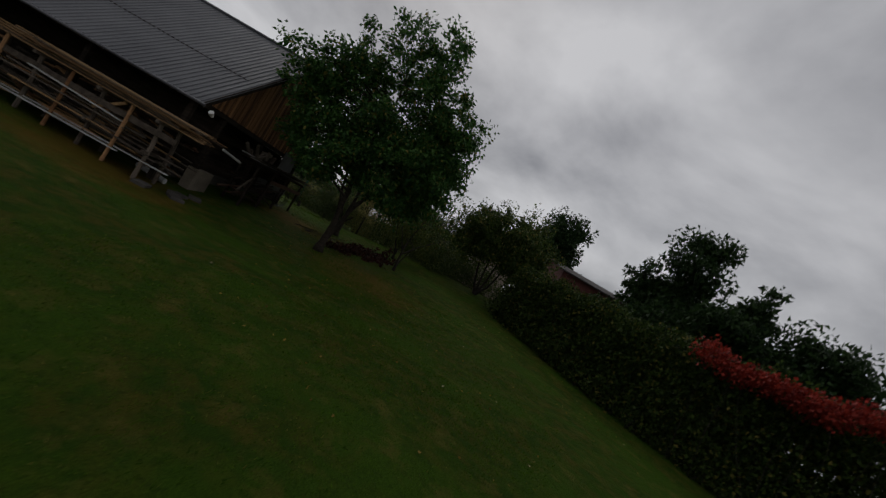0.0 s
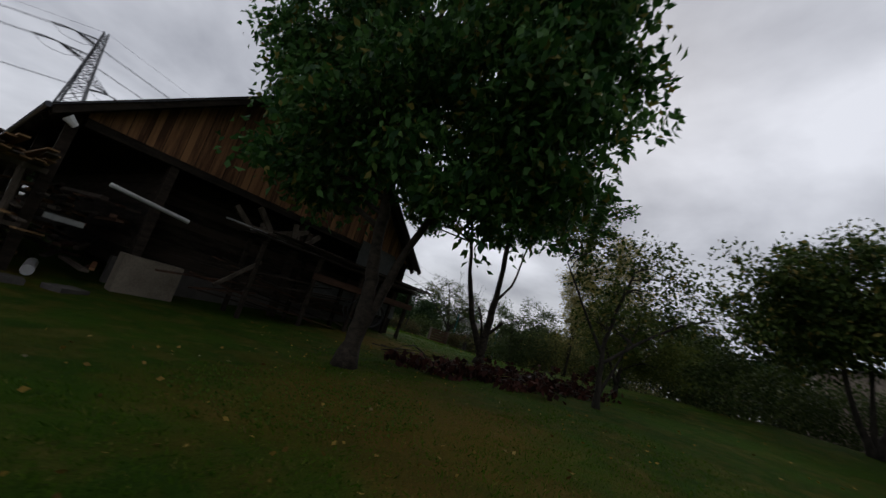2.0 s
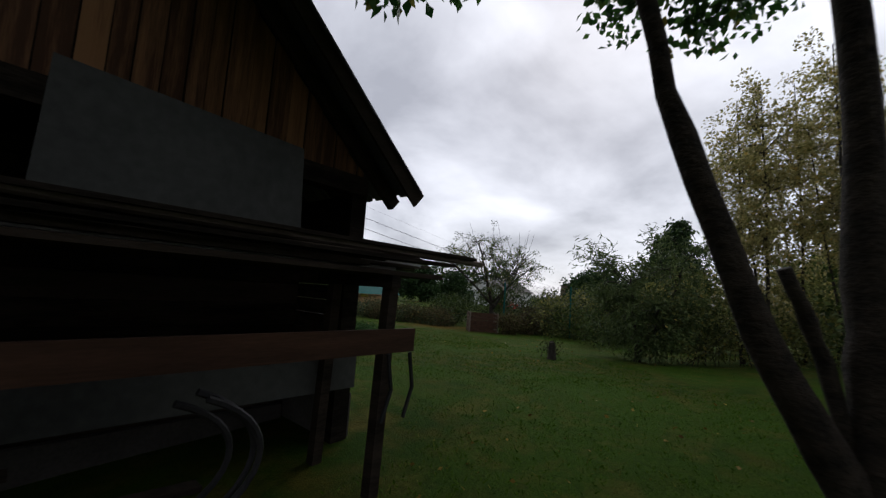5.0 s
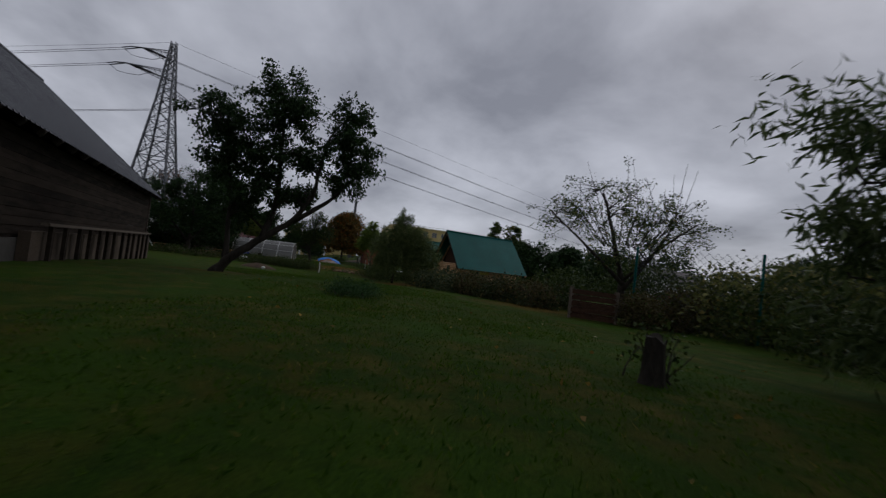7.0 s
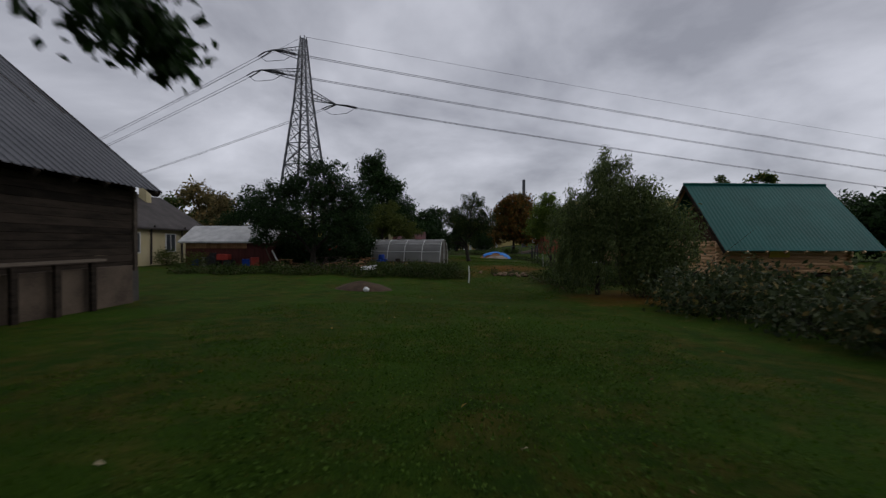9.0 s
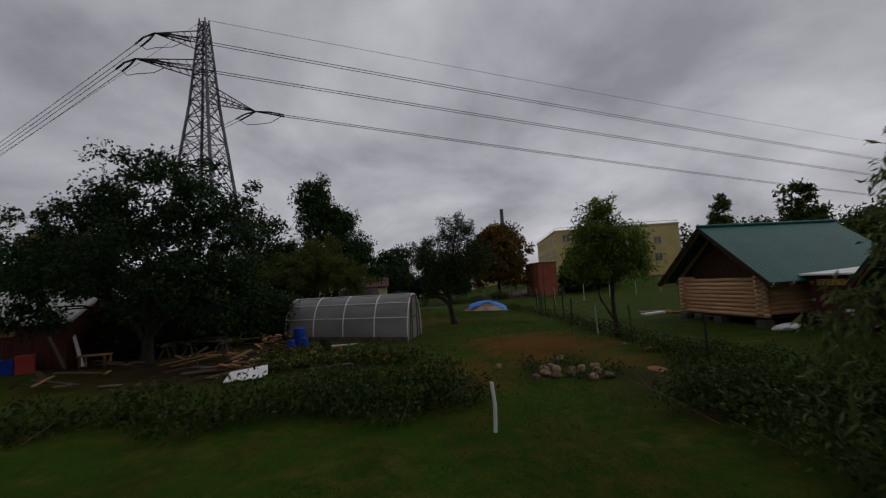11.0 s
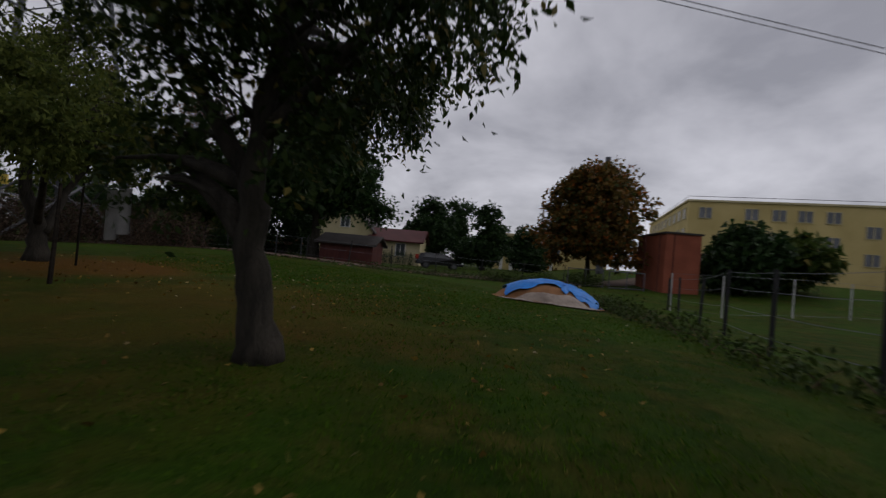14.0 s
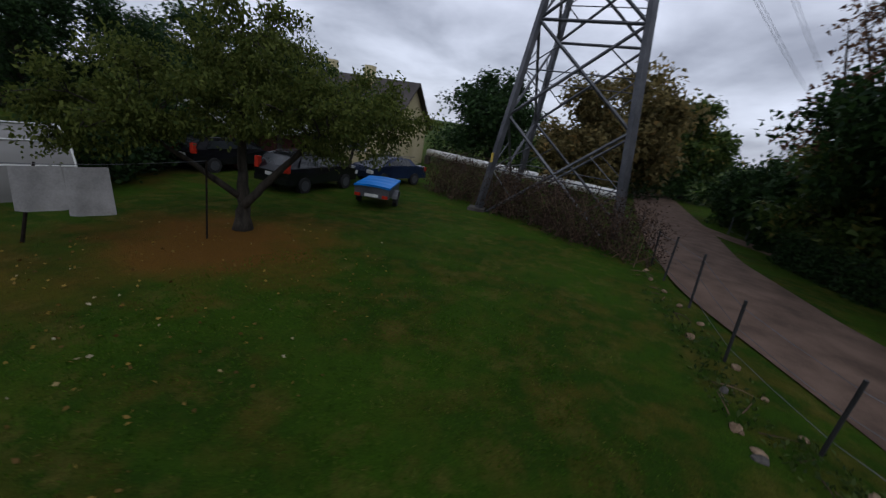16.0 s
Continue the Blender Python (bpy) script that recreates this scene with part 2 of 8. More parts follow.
class MB:
    """Collects the corners and faces of one mesh, in world metres."""

    def __init__(self):
        self.v, self.f, self.n = [], [], 0

    def add(self, verts, faces):
        self.v.append(np.asarray(verts, float).reshape(-1, 3))
        self.f += [tuple(i + self.n for i in q) for q in faces]
        self.n += len(self.v[-1])
        return self

    def box(self, lo, hi, yaw=0.0, pivot=None):
        (x0, y0, z0), (x1, y1, z1) = lo, hi
        p = np.array([(x, y, z) for z in (z0, z1) for x, y in ((x0, y0), (x1, y0), (x1, y1), (x0, y1))], float)
        if yaw:
            c = np.array(pivot if pivot is not None else ((x0 + x1) / 2, (y0 + y1) / 2, 0), float)
            a = radians(yaw)
            d = p - c
            p = c + np.stack([d[:, 0] * math.cos(a) - d[:, 1] * math.sin(a), d[:, 0] * math.sin(a) + d[:, 1] * math.cos(a), d[:, 2]], 1)
        return self.add(p, [(3, 2, 1, 0), (4, 5, 6, 7), (0, 1, 5, 4), (1, 2, 6, 5), (2, 3, 7, 6), (3, 0, 4, 7)])

    def beam(self, a, b, w, h, up=(0, 0, 1)):
        """A straight bar of section w by h from a to b."""
        a, b = np.array(a, float), np.array(b, float)
        d = (b - a) / np.linalg.norm(b - a)
        s = np.cross(d, up)
        if np.linalg.norm(s) < 1e-4:
            s = np.cross(d, (1, 0, 0))
        s /= np.linalg.norm(s)
        u = np.cross(s, d)
        q = [s * w / 2 * i + u * h / 2 * j for i, j in ((-1, -1), (1, -1), (1, 1), (-1, 1))]
        return self.add([a + k for k in q] + [b + k for k in q], [(3, 2, 1, 0), (4, 5, 6, 7), (0, 1, 5, 4), (1, 2, 6, 5), (2, 3, 7, 6), (3, 0, 4, 7)])

    def tube(self, pts, rad, n=7, cap=True):
        pts = np.asarray(pts, float)
        rad = np.broadcast_to(rad, len(pts)) if np.ndim(rad) == 0 else np.asarray(rad, float)
        t = np.gradient(pts, axis=0)
        t /= np.linalg.norm(t, axis=1, keepdims=True) + 1e-9
        ref = np.array((0, 0, 1.0)) if abs(t[0][2]) < 0.9 else np.array((1.0, 0, 0))
        rings, u = [], None
        for i in range(len(pts)):
            u = (ref if u is None else u)
            u = u - t[i] * (u @ t[i])
            u /= np.linalg.norm(u) + 1e-9
            w = np.cross(t[i], u)
            an = np.arange(n) * 2 * math.pi / n
            rings.append(pts[i] + rad[i] * (np.cos(an)[:, None] * u + np.sin(an)[:, None] * w))
        fs = [(i * n + k, i * n + (k + 1) % n, (i + 1) * n + (k + 1) % n, (i + 1) * n + k) for i in range(len(pts) - 1) for k in range(n)]
        if cap:
            fs += [tuple(range(n))[::-1], tuple((len(pts) - 1) * n + k for k in range(n))]
        return self.add(np.concatenate(rings), fs)

    def sheet(self, grid, flip=False):
        """A surface from a grid of points, rows by columns."""
        g = np.asarray(grid, float)
        r, c = g.shape[:2]
        fs = [(i * c + j, i * c + j + 1, (i + 1) * c + j + 1, (i + 1) * c + j) for i in range(r - 1) for j in range(c - 1)]
        return self.add(g.reshape(-1, 3), [q[::-1] for q in fs] if flip else fs)

    def slab(self, grid, t):
        """A grid surface with thickness t downwards."""
        g = np.asarray(grid, float)
        r, c = g.shape[:2]
        self.sheet(g)
        self.sheet(g - np.array((0, 0, t)), True)
        rim = [(0, j) for j in range(c)] + [(i, c - 1) for i in range(1, r)] + [(r - 1, j) for j in range(c - 2, -1, -1)] + [(i, 0) for i in range(r - 2, 0, -1)]
        e = np.array([g[i, j] for i, j in rim])
        k = len(e)
        return self.add(np.concatenate([e, e - np.array((0, 0, t))]), [(i, i + k, (i + 1) % k + k, (i + 1) % k) for i in range(k)])


def root(name, loc, label, category, group="", kind=""):
    ob = new(name)
    ob.location = loc
    ob.empty_display_size = 0.2
    ORIGIN[ob.name] = np.array(loc, float)
    return tagged(ob, label, category, group, kind)


def mesh_object(name, mb, material, origin=(0, 0, 0), smooth=False):
    me = bpy.data.meshes.new(name)
    me.from_pydata((np.concatenate(mb.v) - np.asarray(origin)).tolist(), [], mb.f)
    if smooth:
        me.polygons.foreach_set("use_smooth", [True] * len(me.polygons))
    me.materials.append(material)
    return new(name, me)


def part(name, mb, material, parent, label="", smooth=False):
    """One mesh under a thing or a part."""
    o = ORIGIN[parent.name]
    ob = mesh_object(name, mb, material, o, smooth)
    ob.parent = parent
    ORIGIN[ob.name] = o
    return tagged(ob, label)


def thing(name, mb, material, label, category, group="", kind="", smooth=False):
    """A thing that is one mesh."""
    lo = np.concatenate(mb.v)
    o = np.array(((lo[:, 0].min() + lo[:, 0].max()) / 2, (lo[:, 1].min() + lo[:, 1].max()) / 2, lo[:, 2].min()))
    ob = mesh_object(name, mb, material, o, smooth)
    ob.location = o
    ORIGIN[ob.name] = o
    return tagged(ob, label, category, group, kind)


def ngon_mesh(name, verts, k, material):
    """Many separate k-sided faces from an array of corners."""
    me = bpy.data.meshes.new(name)
    v = np.ascontiguousarray(verts.reshape(-1, 3), dtype=np.float32)
    nf = len(v) // k
    me.vertices.add(len(v))
    me.vertices.foreach_set("co", v.ravel())
    me.loops.add(nf * k)
    me.loops.foreach_set("vertex_index", np.arange(nf * k, dtype=np.int32))
    me.polygons.add(nf)
    me.polygons.foreach_set("loop_start", np.arange(0, nf * k, k, dtype=np.int32))
    me.update()
    me.materials.append(material)
    return me


def unit(a):
    return a / (np.linalg.norm(a, axis=-1, keepdims=True) + 1e-9)


def leaves(p, d, length, width, fold=0.15):
    """Folded leaf blades at points p that point along d."""
    n = len(p)
    L = length * rng.uniform(0.65, 1.2, (n, 1))
    s = unit(np.cross(d, rng.normal(size=(n, 3))))
    u = np.cross(s, d)
    a = p + d * L * 0.45 + s * L * width / length * 0.5 + u * L * fold
    b = p + d * L * 0.45 - s * L * width / length * 0.5 + u * L * fold
    return np.stack([p, a, p + d * L, b], 1)


def leaf_tris(p, d, length, width):
    """Plain three-cornered leaves for crowns that stay far off."""
    n = len(p)
    L = length * rng.uniform(0.6, 1.25, (n, 1))
    w = unit(np.cross(d, rng.normal(size=(n, 3)))) * L * width / length * 0.55
    return np.stack([p - w, p + w, p + d * L], 1)


def hgt(x, y):
    """Height of the ground."""
    e, t = np.exp, np.tanh
    z = (0.46 * e(-((x - 2.5) / 9) ** 2) * 0.5 * (1 - t((y - 17) / 6)) + 0.1 * (1 - t((y + 10) / 4)) * 0.5 * (1 + t((x + 6) / 4))
         - 0.5 * e(-((x - 12.5) ** 2 + (y - 30) ** 2) / 75) + 0.22 * e(-((x - 3) ** 2 + (y - 56) ** 2) / 110) - 0.3 * e(-((x + 11) ** 2 + (y + 3) ** 2) / 60)
         - 0.3 * e(-((x - 18.5) ** 2 + (y - 61) ** 2) / 30) + 0.4 * e(-((x - 1) ** 2 + (y - 65) ** 2) / 60))
    hill = 0.8 * (1 + t((y - 76 + 0.2 * (x - 30)) / 5)) * 0.5 * (1 + t((x - 27) / 5))
    rise = 1.1 * 0.25 * (1 + t((x - 6) / 4)) * (1 - t((y + 4) / 4))
    return z + hill + rise


def G(x, y, dz=0.0):
    return np.array((x, y, float(hgt(np.float64(x), np.float64(y))) + dz))


# ---- ground ----
def ground():
    def axis(lo, hi, step):
        inner = np.arange(lo, hi + step / 2, step)
        far = np.cumsum(step * 1.22 ** np.arange(1, 34))
        return np.concatenate([lo - far[::-1], inner, hi + far])

    xs, ys = axis(-32, 40, 0.55), axis(-28, 78, 0.55)
    X, Y = np.meshgrid(xs, ys)
    Z = hgt(X, Y)
    near = (np.abs(X - 4) < 38) & (np.abs(Y - 25) < 55)
    bumps = np.array([[noise.noise(Vector((x * 0.9, y * 0.9, 0))) * 0.02 + noise.noise(Vector((x * 0.21, y * 0.21, 3))) * 0.03 for x in xs] for y in ys])
    Z = Z + np.where(near, bumps, 0)
    mb = MB()
    mb.sheet(np.stack([X, Y, Z], -1))
    m = bpy.data.materials.new("lawn")
    m.use_nodes = True
    n, l = m.node_tree.nodes, m.node_tree.links
    p = n["Principled BSDF"]
    p.inputs["Roughness"].default_value, p.inputs["Specular IOR Level"].default_value = 0.9, 0.05
    tc = n.new("ShaderNodeTexCoord")

    def nz(scale, detail=5, rough=0.55):
        q = n.new("ShaderNodeTexNoise")
        q.inputs["Scale"].default_value, q.inputs["Detail"].default_value, q.inputs["Roughness"].default_value = scale, detail, rough
        l.new(tc.outputs["Object"], q.inputs["Vector"])
        return q

    def ramp(src, a, b, p0, p1):
        r = n.new("ShaderNodeValToRGB")
        r.color_ramp.elements[0].position, r.color_ramp.elements[1].position = p0, p1
        r.color_ramp.elements[0].color, r.color_ramp.elements[1].color = (*a, 1), (*b, 1)
        l.new(src, r.inputs["Fac"])
        return r.outputs["Color"]

    def mix(f, a, b):
        q = n.new("ShaderNodeMix")
        q.data_type = "RGBA"
        l.new(f, q.inputs["Factor"])
        l.new(a, q.inputs["A"])
        l.new(b, q.inputs["B"])
        return q.outputs["Result"]

    fine, mid, wide = nz(55, 6, 0.7), nz(2.2), nz(0.35)
    tracks = nz(1.0, 3, 0.5)
    tm = n.new("ShaderNodeMapping")
    tm.inputs["Scale"].default_value = (1.15, 0.13, 1.0)
    tm.inputs["Rotation"].default_value = (0, 0, radians(6))
    l.new(tc.outputs["Object"], tm.inputs["Vector"])
    l.new(tm.outputs["Vector"], tracks.inputs["Vector"])
    green = ramp(fine.outputs["Fac"], (0.008, 0.023, 0.002), (0.033, 0.069, 0.005), 0.3, 0.72)
    olive = ramp(fine.outputs["Fac"], (0.025, 0.028, 0.003), (0.088, 0.080, 0.012), 0.3, 0.72)
    soil = ramp(fine.outputs["Fac"], (0.060, 0.027, 0.006), (0.215, 0.098, 0.020), 0.3, 0.75)
    c = mix(ramp(mid.outputs["Fac"], (0, 0, 0), (1, 1, 1), 0.42, 0.66), green, olive)
    fresh = ramp(fine.outputs["Fac"], (0.012, 0.034, 0.002), (0.048, 0.096, 0.006), 0.3, 0.72)
    c = mix(ramp(wide.outputs["Fac"], (0, 0, 0), (0.95, 0.95, 0.95), 0.46, 0.62), c, fresh)
    c = mix(ramp(tracks.outputs["Fac"], (0, 0, 0), (0.7, 0.7, 0.7), 0.50, 0.66), c, fresh)
    tuft = nz(6.5, 4, 0.6)
    dull = ramp(fine.outputs["Fac"], (0.006, 0.016, 0.002), (0.026, 0.046, 0.005), 0.3, 0.72)
    c = mix(ramp(tuft.outputs["Fac"], (0, 0, 0), (0.4, 0.4, 0.4), 0.52, 0.68), c, dull)
    thin = ramp(fine.outputs["Fac"], (0.045, 0.040, 0.006), (0.150, 0.125, 0.030), 0.3, 0.75)
    c = mix(ramp(nz(1.3, 7, 0.7).outputs["Fac"], (0, 0, 0), (0.75, 0.75, 0.75), 0.53, 0.70), c, thin)
    # worn and bare places, each with an uneven rim
    bare = [(13.4, 40.7, 2.8, 0.95), (14.9, 37.4, 1.0, 0.55), (5.0, 53.2, 2.8, 0.85), (-8.0, -7.6, 3.0, 0.5), (-3.0, -2.0, 2.2, 0.45), (15.6, 27.6, 2.4, 0.7), (10.0, 37.6, 1.7, 0.6),
            (1.5, 42.5, 5.0, 0.45), (9.9, 50.5, 3.6, 0.4), (3.0, 13.6, 1.4, 0.3), (-13.5, 1.0, 3.0, 0.5), (14.6, 12.0, 2.2, 0.5)]
    # dug garden earth round the junk heap and under the weeds
    dug = [(2.4, 40.6, 3.6, 0.95), (-1.6, 43.4, 3.2, 0.9), (6.2, 39.2, 2.0, 0.8), (15.2, 35.2, 2.2, 0.7), (9.0, 36.4, 1.6, 0.5)]
    sep = n.new("ShaderNodeSeparateXYZ")
    l.new(tc.outputs["Object"], sep.inputs[0])
    earth = ramp(fine.outputs["Fac"], (0.012, 0.008, 0.004), (0.052, 0.036, 0.020), 0.3, 0.75)
    c = mix(patches(n, l, nz, sep, bare), c, soil)
    c = mix(patches(n, l, nz, sep, dug), c, earth)
    l.new(c, p.inputs["Base Color"])
    bp = n.new("ShaderNodeBump")
    bp.inputs["Strength"].default_value, bp.inputs["Distance"].default_value = 0.8, 0.05
    l.new(fine.outputs["Fac"], bp.inputs["Height"])
    l.new(bp.outputs["Normal"], p.inputs["Normal"])
    ob = mesh_object("ground", mb, m, smooth=True)
    return tagged(ob, "mown lawn with worn brown patches", "lawn", kind="structure")


def patches(n, l, nz, sep, places):
    """How far worn places with uneven rims cover the lawn."""
    total = None
    for x, y, r, k in places:
        dv = n.new("ShaderNodeVectorMath")
        dv.operation = "DISTANCE"
        cm = n.new("ShaderNodeCombineXYZ")
        l.new(sep.outputs[0], cm.inputs[0])
        l.new(sep.outputs[1], cm.inputs[1])
        l.new(cm.outputs[0], dv.inputs[0])
        dv.inputs[1].default_value = (x, y, 0)
        ad = n.new("ShaderNodeMath")
        ad.operation = "MULTIPLY_ADD"
        l.new(nz(0.9, 4).outputs["Fac"], ad.inputs[0])
        ad.inputs[1].default_value = r * 1.6
        l.new(dv.outputs["Value"], ad.inputs[2])
        mr = n.new("ShaderNodeMapRange")
        mr.inputs["From Min"].default_value, mr.inputs["From Max"].default_value = r * 1.95, r * 1.2
        mr.inputs["To Max"].default_value = k
        l.new(ad.outputs[0], mr.inputs["Value"])
        if total is None:
            total = mr.outputs["Result"]
        else:
            mx = n.new("ShaderNodeMath")
            mx.operation = "MAXIMUM"
            l.new(total, mx.inputs[0])
            l.new(mr.outputs["Result"], mx.inputs[1])
            total = mx.outputs[0]
    return total


ground()


# ---- trees ----
FULL = 2.0


def limb(a, b, r0, r1, bow=0.15, k=5):
    a, b = np.array(a, float), np.array(b, float)
    L = np.linalg.norm(b - a)
    t = np.linspace(0, 1, k)[:, None]
    w = rng.normal(size=3) * L * 0.07
    pts = a + (b - a) * t + np.sin(t * math.pi) * (np.array((0, 0, bow * L)) + w)
    return pts, np.linspace(r0, r1, k)


def tree(name, base, stems, lobes, leaf=(0.1, 0.055), count=9000, foliage=None, bark=None, label="", category="tree", group="",
         clumps=60, spread=0.32, droop=0.35, hang=0.0, limbs=4, twig=0.012, sides=8, stem_noise=0.04, distant=False):
    """A tree: stems are lists of points with a start and an end radius, lobes are the rounded masses of the crown."""
    b = np.array(base, float)
    count, clumps = int(count * FULL), int(clumps * 1.35)
    r = root(name, b, label, category, group)
    wood = MB()
    line, rad = [], []
    for pts, r0, r1 in stems:
        pts = np.array(pts, float) + b
        t = np.linspace(0, len(pts) - 1, len(pts) * 4)
        q = np.stack([np.interp(t, range(len(pts)), pts[:, i]) for i in range(3)], 1)
        q[1:-1] += rng.normal(size=(len(q) - 2, 3)) * stem_noise * r0 * 2
        rr = np.linspace(r0, r1, len(q)) * (1 + 0.06 * rng.normal(size=len(q)))
        if np.linalg.norm(pts[0] - b) < 0.3:
            rr[0], rr[1] = r0 * 1.45, r0 * 1.15
            q[0][2] -= 0.08
        wood.tube(q, rr, sides)
        line.append(q)
        rad.append(rr)
    line, rad = np.concatenate(line), np.concatenate(rad)
    pos, dirs = [], []
    W = sum(o[6] for o in lobes)
    for cx, cy, cz, rx, ry, rz, w in lobes:
        c, R = b + np.array((cx, cy, cz)), np.array((rx, ry, rz))
        main, mrad = [], []
        for _ in range(limbs):
            e = c + R * unit(rng.normal(size=3)) * rng.uniform(0.15, 0.6)
            ok = line[:, 2] < e[2] - 0.1
            cand = np.where(ok)[0] if ok.any() else np.arange(len(line))
            i = cand[np.argmin(np.linalg.norm(line[cand] - e, axis=1) + 0.35 * np.abs(e[2] - line[cand, 2] - 0.6))]
            p, q = limb(line[i], e, min(rad[i] * 0.6, 0.075), twig * 1.3, 0.12)
            wood.tube(p, q, 5, False)
            main.append(p)
        main = np.concatenate(main)
        k = max(3, int(clumps * w / W))
        a = unit(rng.normal(size=(k, 3))) * rng.uniform(0.25, 1.0, (k, 1)) ** 0.5
        a = c + a * R * (1 + 0.16 * rng.normal(size=(k, 1)))
        m = max(4, int(count * w / W / k))
        for e in a:
            i = np.argmin(np.linalg.norm(main - e, axis=1))
            p, q = limb(main[i], e, twig, twig * 0.35, 0.1, 4)
            wood.tube(p, q, 3, False)
            s = spread * rng.uniform(0.6, 1.35)
            o = rng.normal(size=(m, 3)) * s * np.array((1, 1, 0.72))
            o *= np.minimum(1.0, 1.55 * s / (np.linalg.norm(o, axis=1, keepdims=True) + 1e-6))
            if hang:
                o[:, 2] -= np.abs(rng.normal(size=m)) * hang
                o[:, :2] *= 0.6
            on = rng.random(m) < 0.35
            o[on] = (p[rng.integers(1, len(p), on.sum())] - e) + rng.normal(size=(on.sum(), 3)) * 0.07
            pos.append(e + o)
            out = unit(e + o - c)
            dirs.append(unit(rng.normal(size=(m, 3)) + 0.5 * out + np.array((0, 0, -droop * 2))))
    part("trunk", wood, bark or M_bark, r, smooth=True)
    pos, dirs = np.concatenate(pos), np.concatenate(dirs)
    low = hgt(pos[:, 0], pos[:, 1]) + 0.03
    keep = pos[:, 2] > low
    blades = leaf_tris(pos[keep], dirs[keep], *leaf) if distant else leaves(pos[keep], dirs[keep], *leaf)
    me = ngon_mesh("crown", blades - b, 3 if distant else 4, foliage)
    crown = new("crown", me)
    crown.parent = r
    return r


def bush(name, lobes, count, leaf, foliage, label, category="bush", group="", kind="", stalks=30, stalk_mat=None, base=None):
    """Leafy mass on thin stalks, from lobes given in the world."""
    c0 = np.array(lobes[0][:3]) if base is None else np.array(base, float)
    b = G(c0[0], c0[1])
    r = root(name, b, label, category, group, kind)
    wood, pos = MB(), []
    W = sum(o[3] * o[4] * o[5] for o in lobes)
    for cx, cy, cz, rx, ry, rz in lobes:
        k = max(20, int(count * rx * ry * rz / W))
        a = unit(rng.normal(size=(k, 3))) * rng.uniform(0.2, 1, (k, 1)) ** 0.45
        cl = rng.normal(size=(max(5, k // 40), 3)) * 0.12
        pos.append(np.array((cx, cy, cz)) + a * np.array((rx, ry, rz)) * (1 + 0.12 * rng.normal(size=(k, 1))) + cl[rng.integers(0, len(cl), k)])
        for _ in range(max(2, int(stalks * rx * ry * rz / W))):
            x, y = cx + rng.normal() * rx * 0.35, cy + rng.normal() * ry * 0.35
            e = np.array((cx + rng.normal() * rx * 0.6, cy + rng.normal() * ry * 0.6, cz + rz * rng.uniform(0.2, 1.0)))
            g = G(x, y, -0.03)
            p, q = limb(g, e, 0.014, 0.004, 0.03, 4)
            wood.tube(p, q, 3, False)
    pos = np.concatenate(pos)
    pos = pos[pos[:, 2] > hgt(pos[:, 0], pos[:, 1]) + 0.02]
    d = unit(rng.normal(size=(len(pos), 3)) + np.array((0, 0, -0.3)))
    part("brushwood", wood, stalk_mat or M_bark, r)
    me = ngon_mesh("foliage", leaves(pos, d, *leaf) - b, 4, foliage)
    f = new("foliage", me)
    f.parent = r
    return r


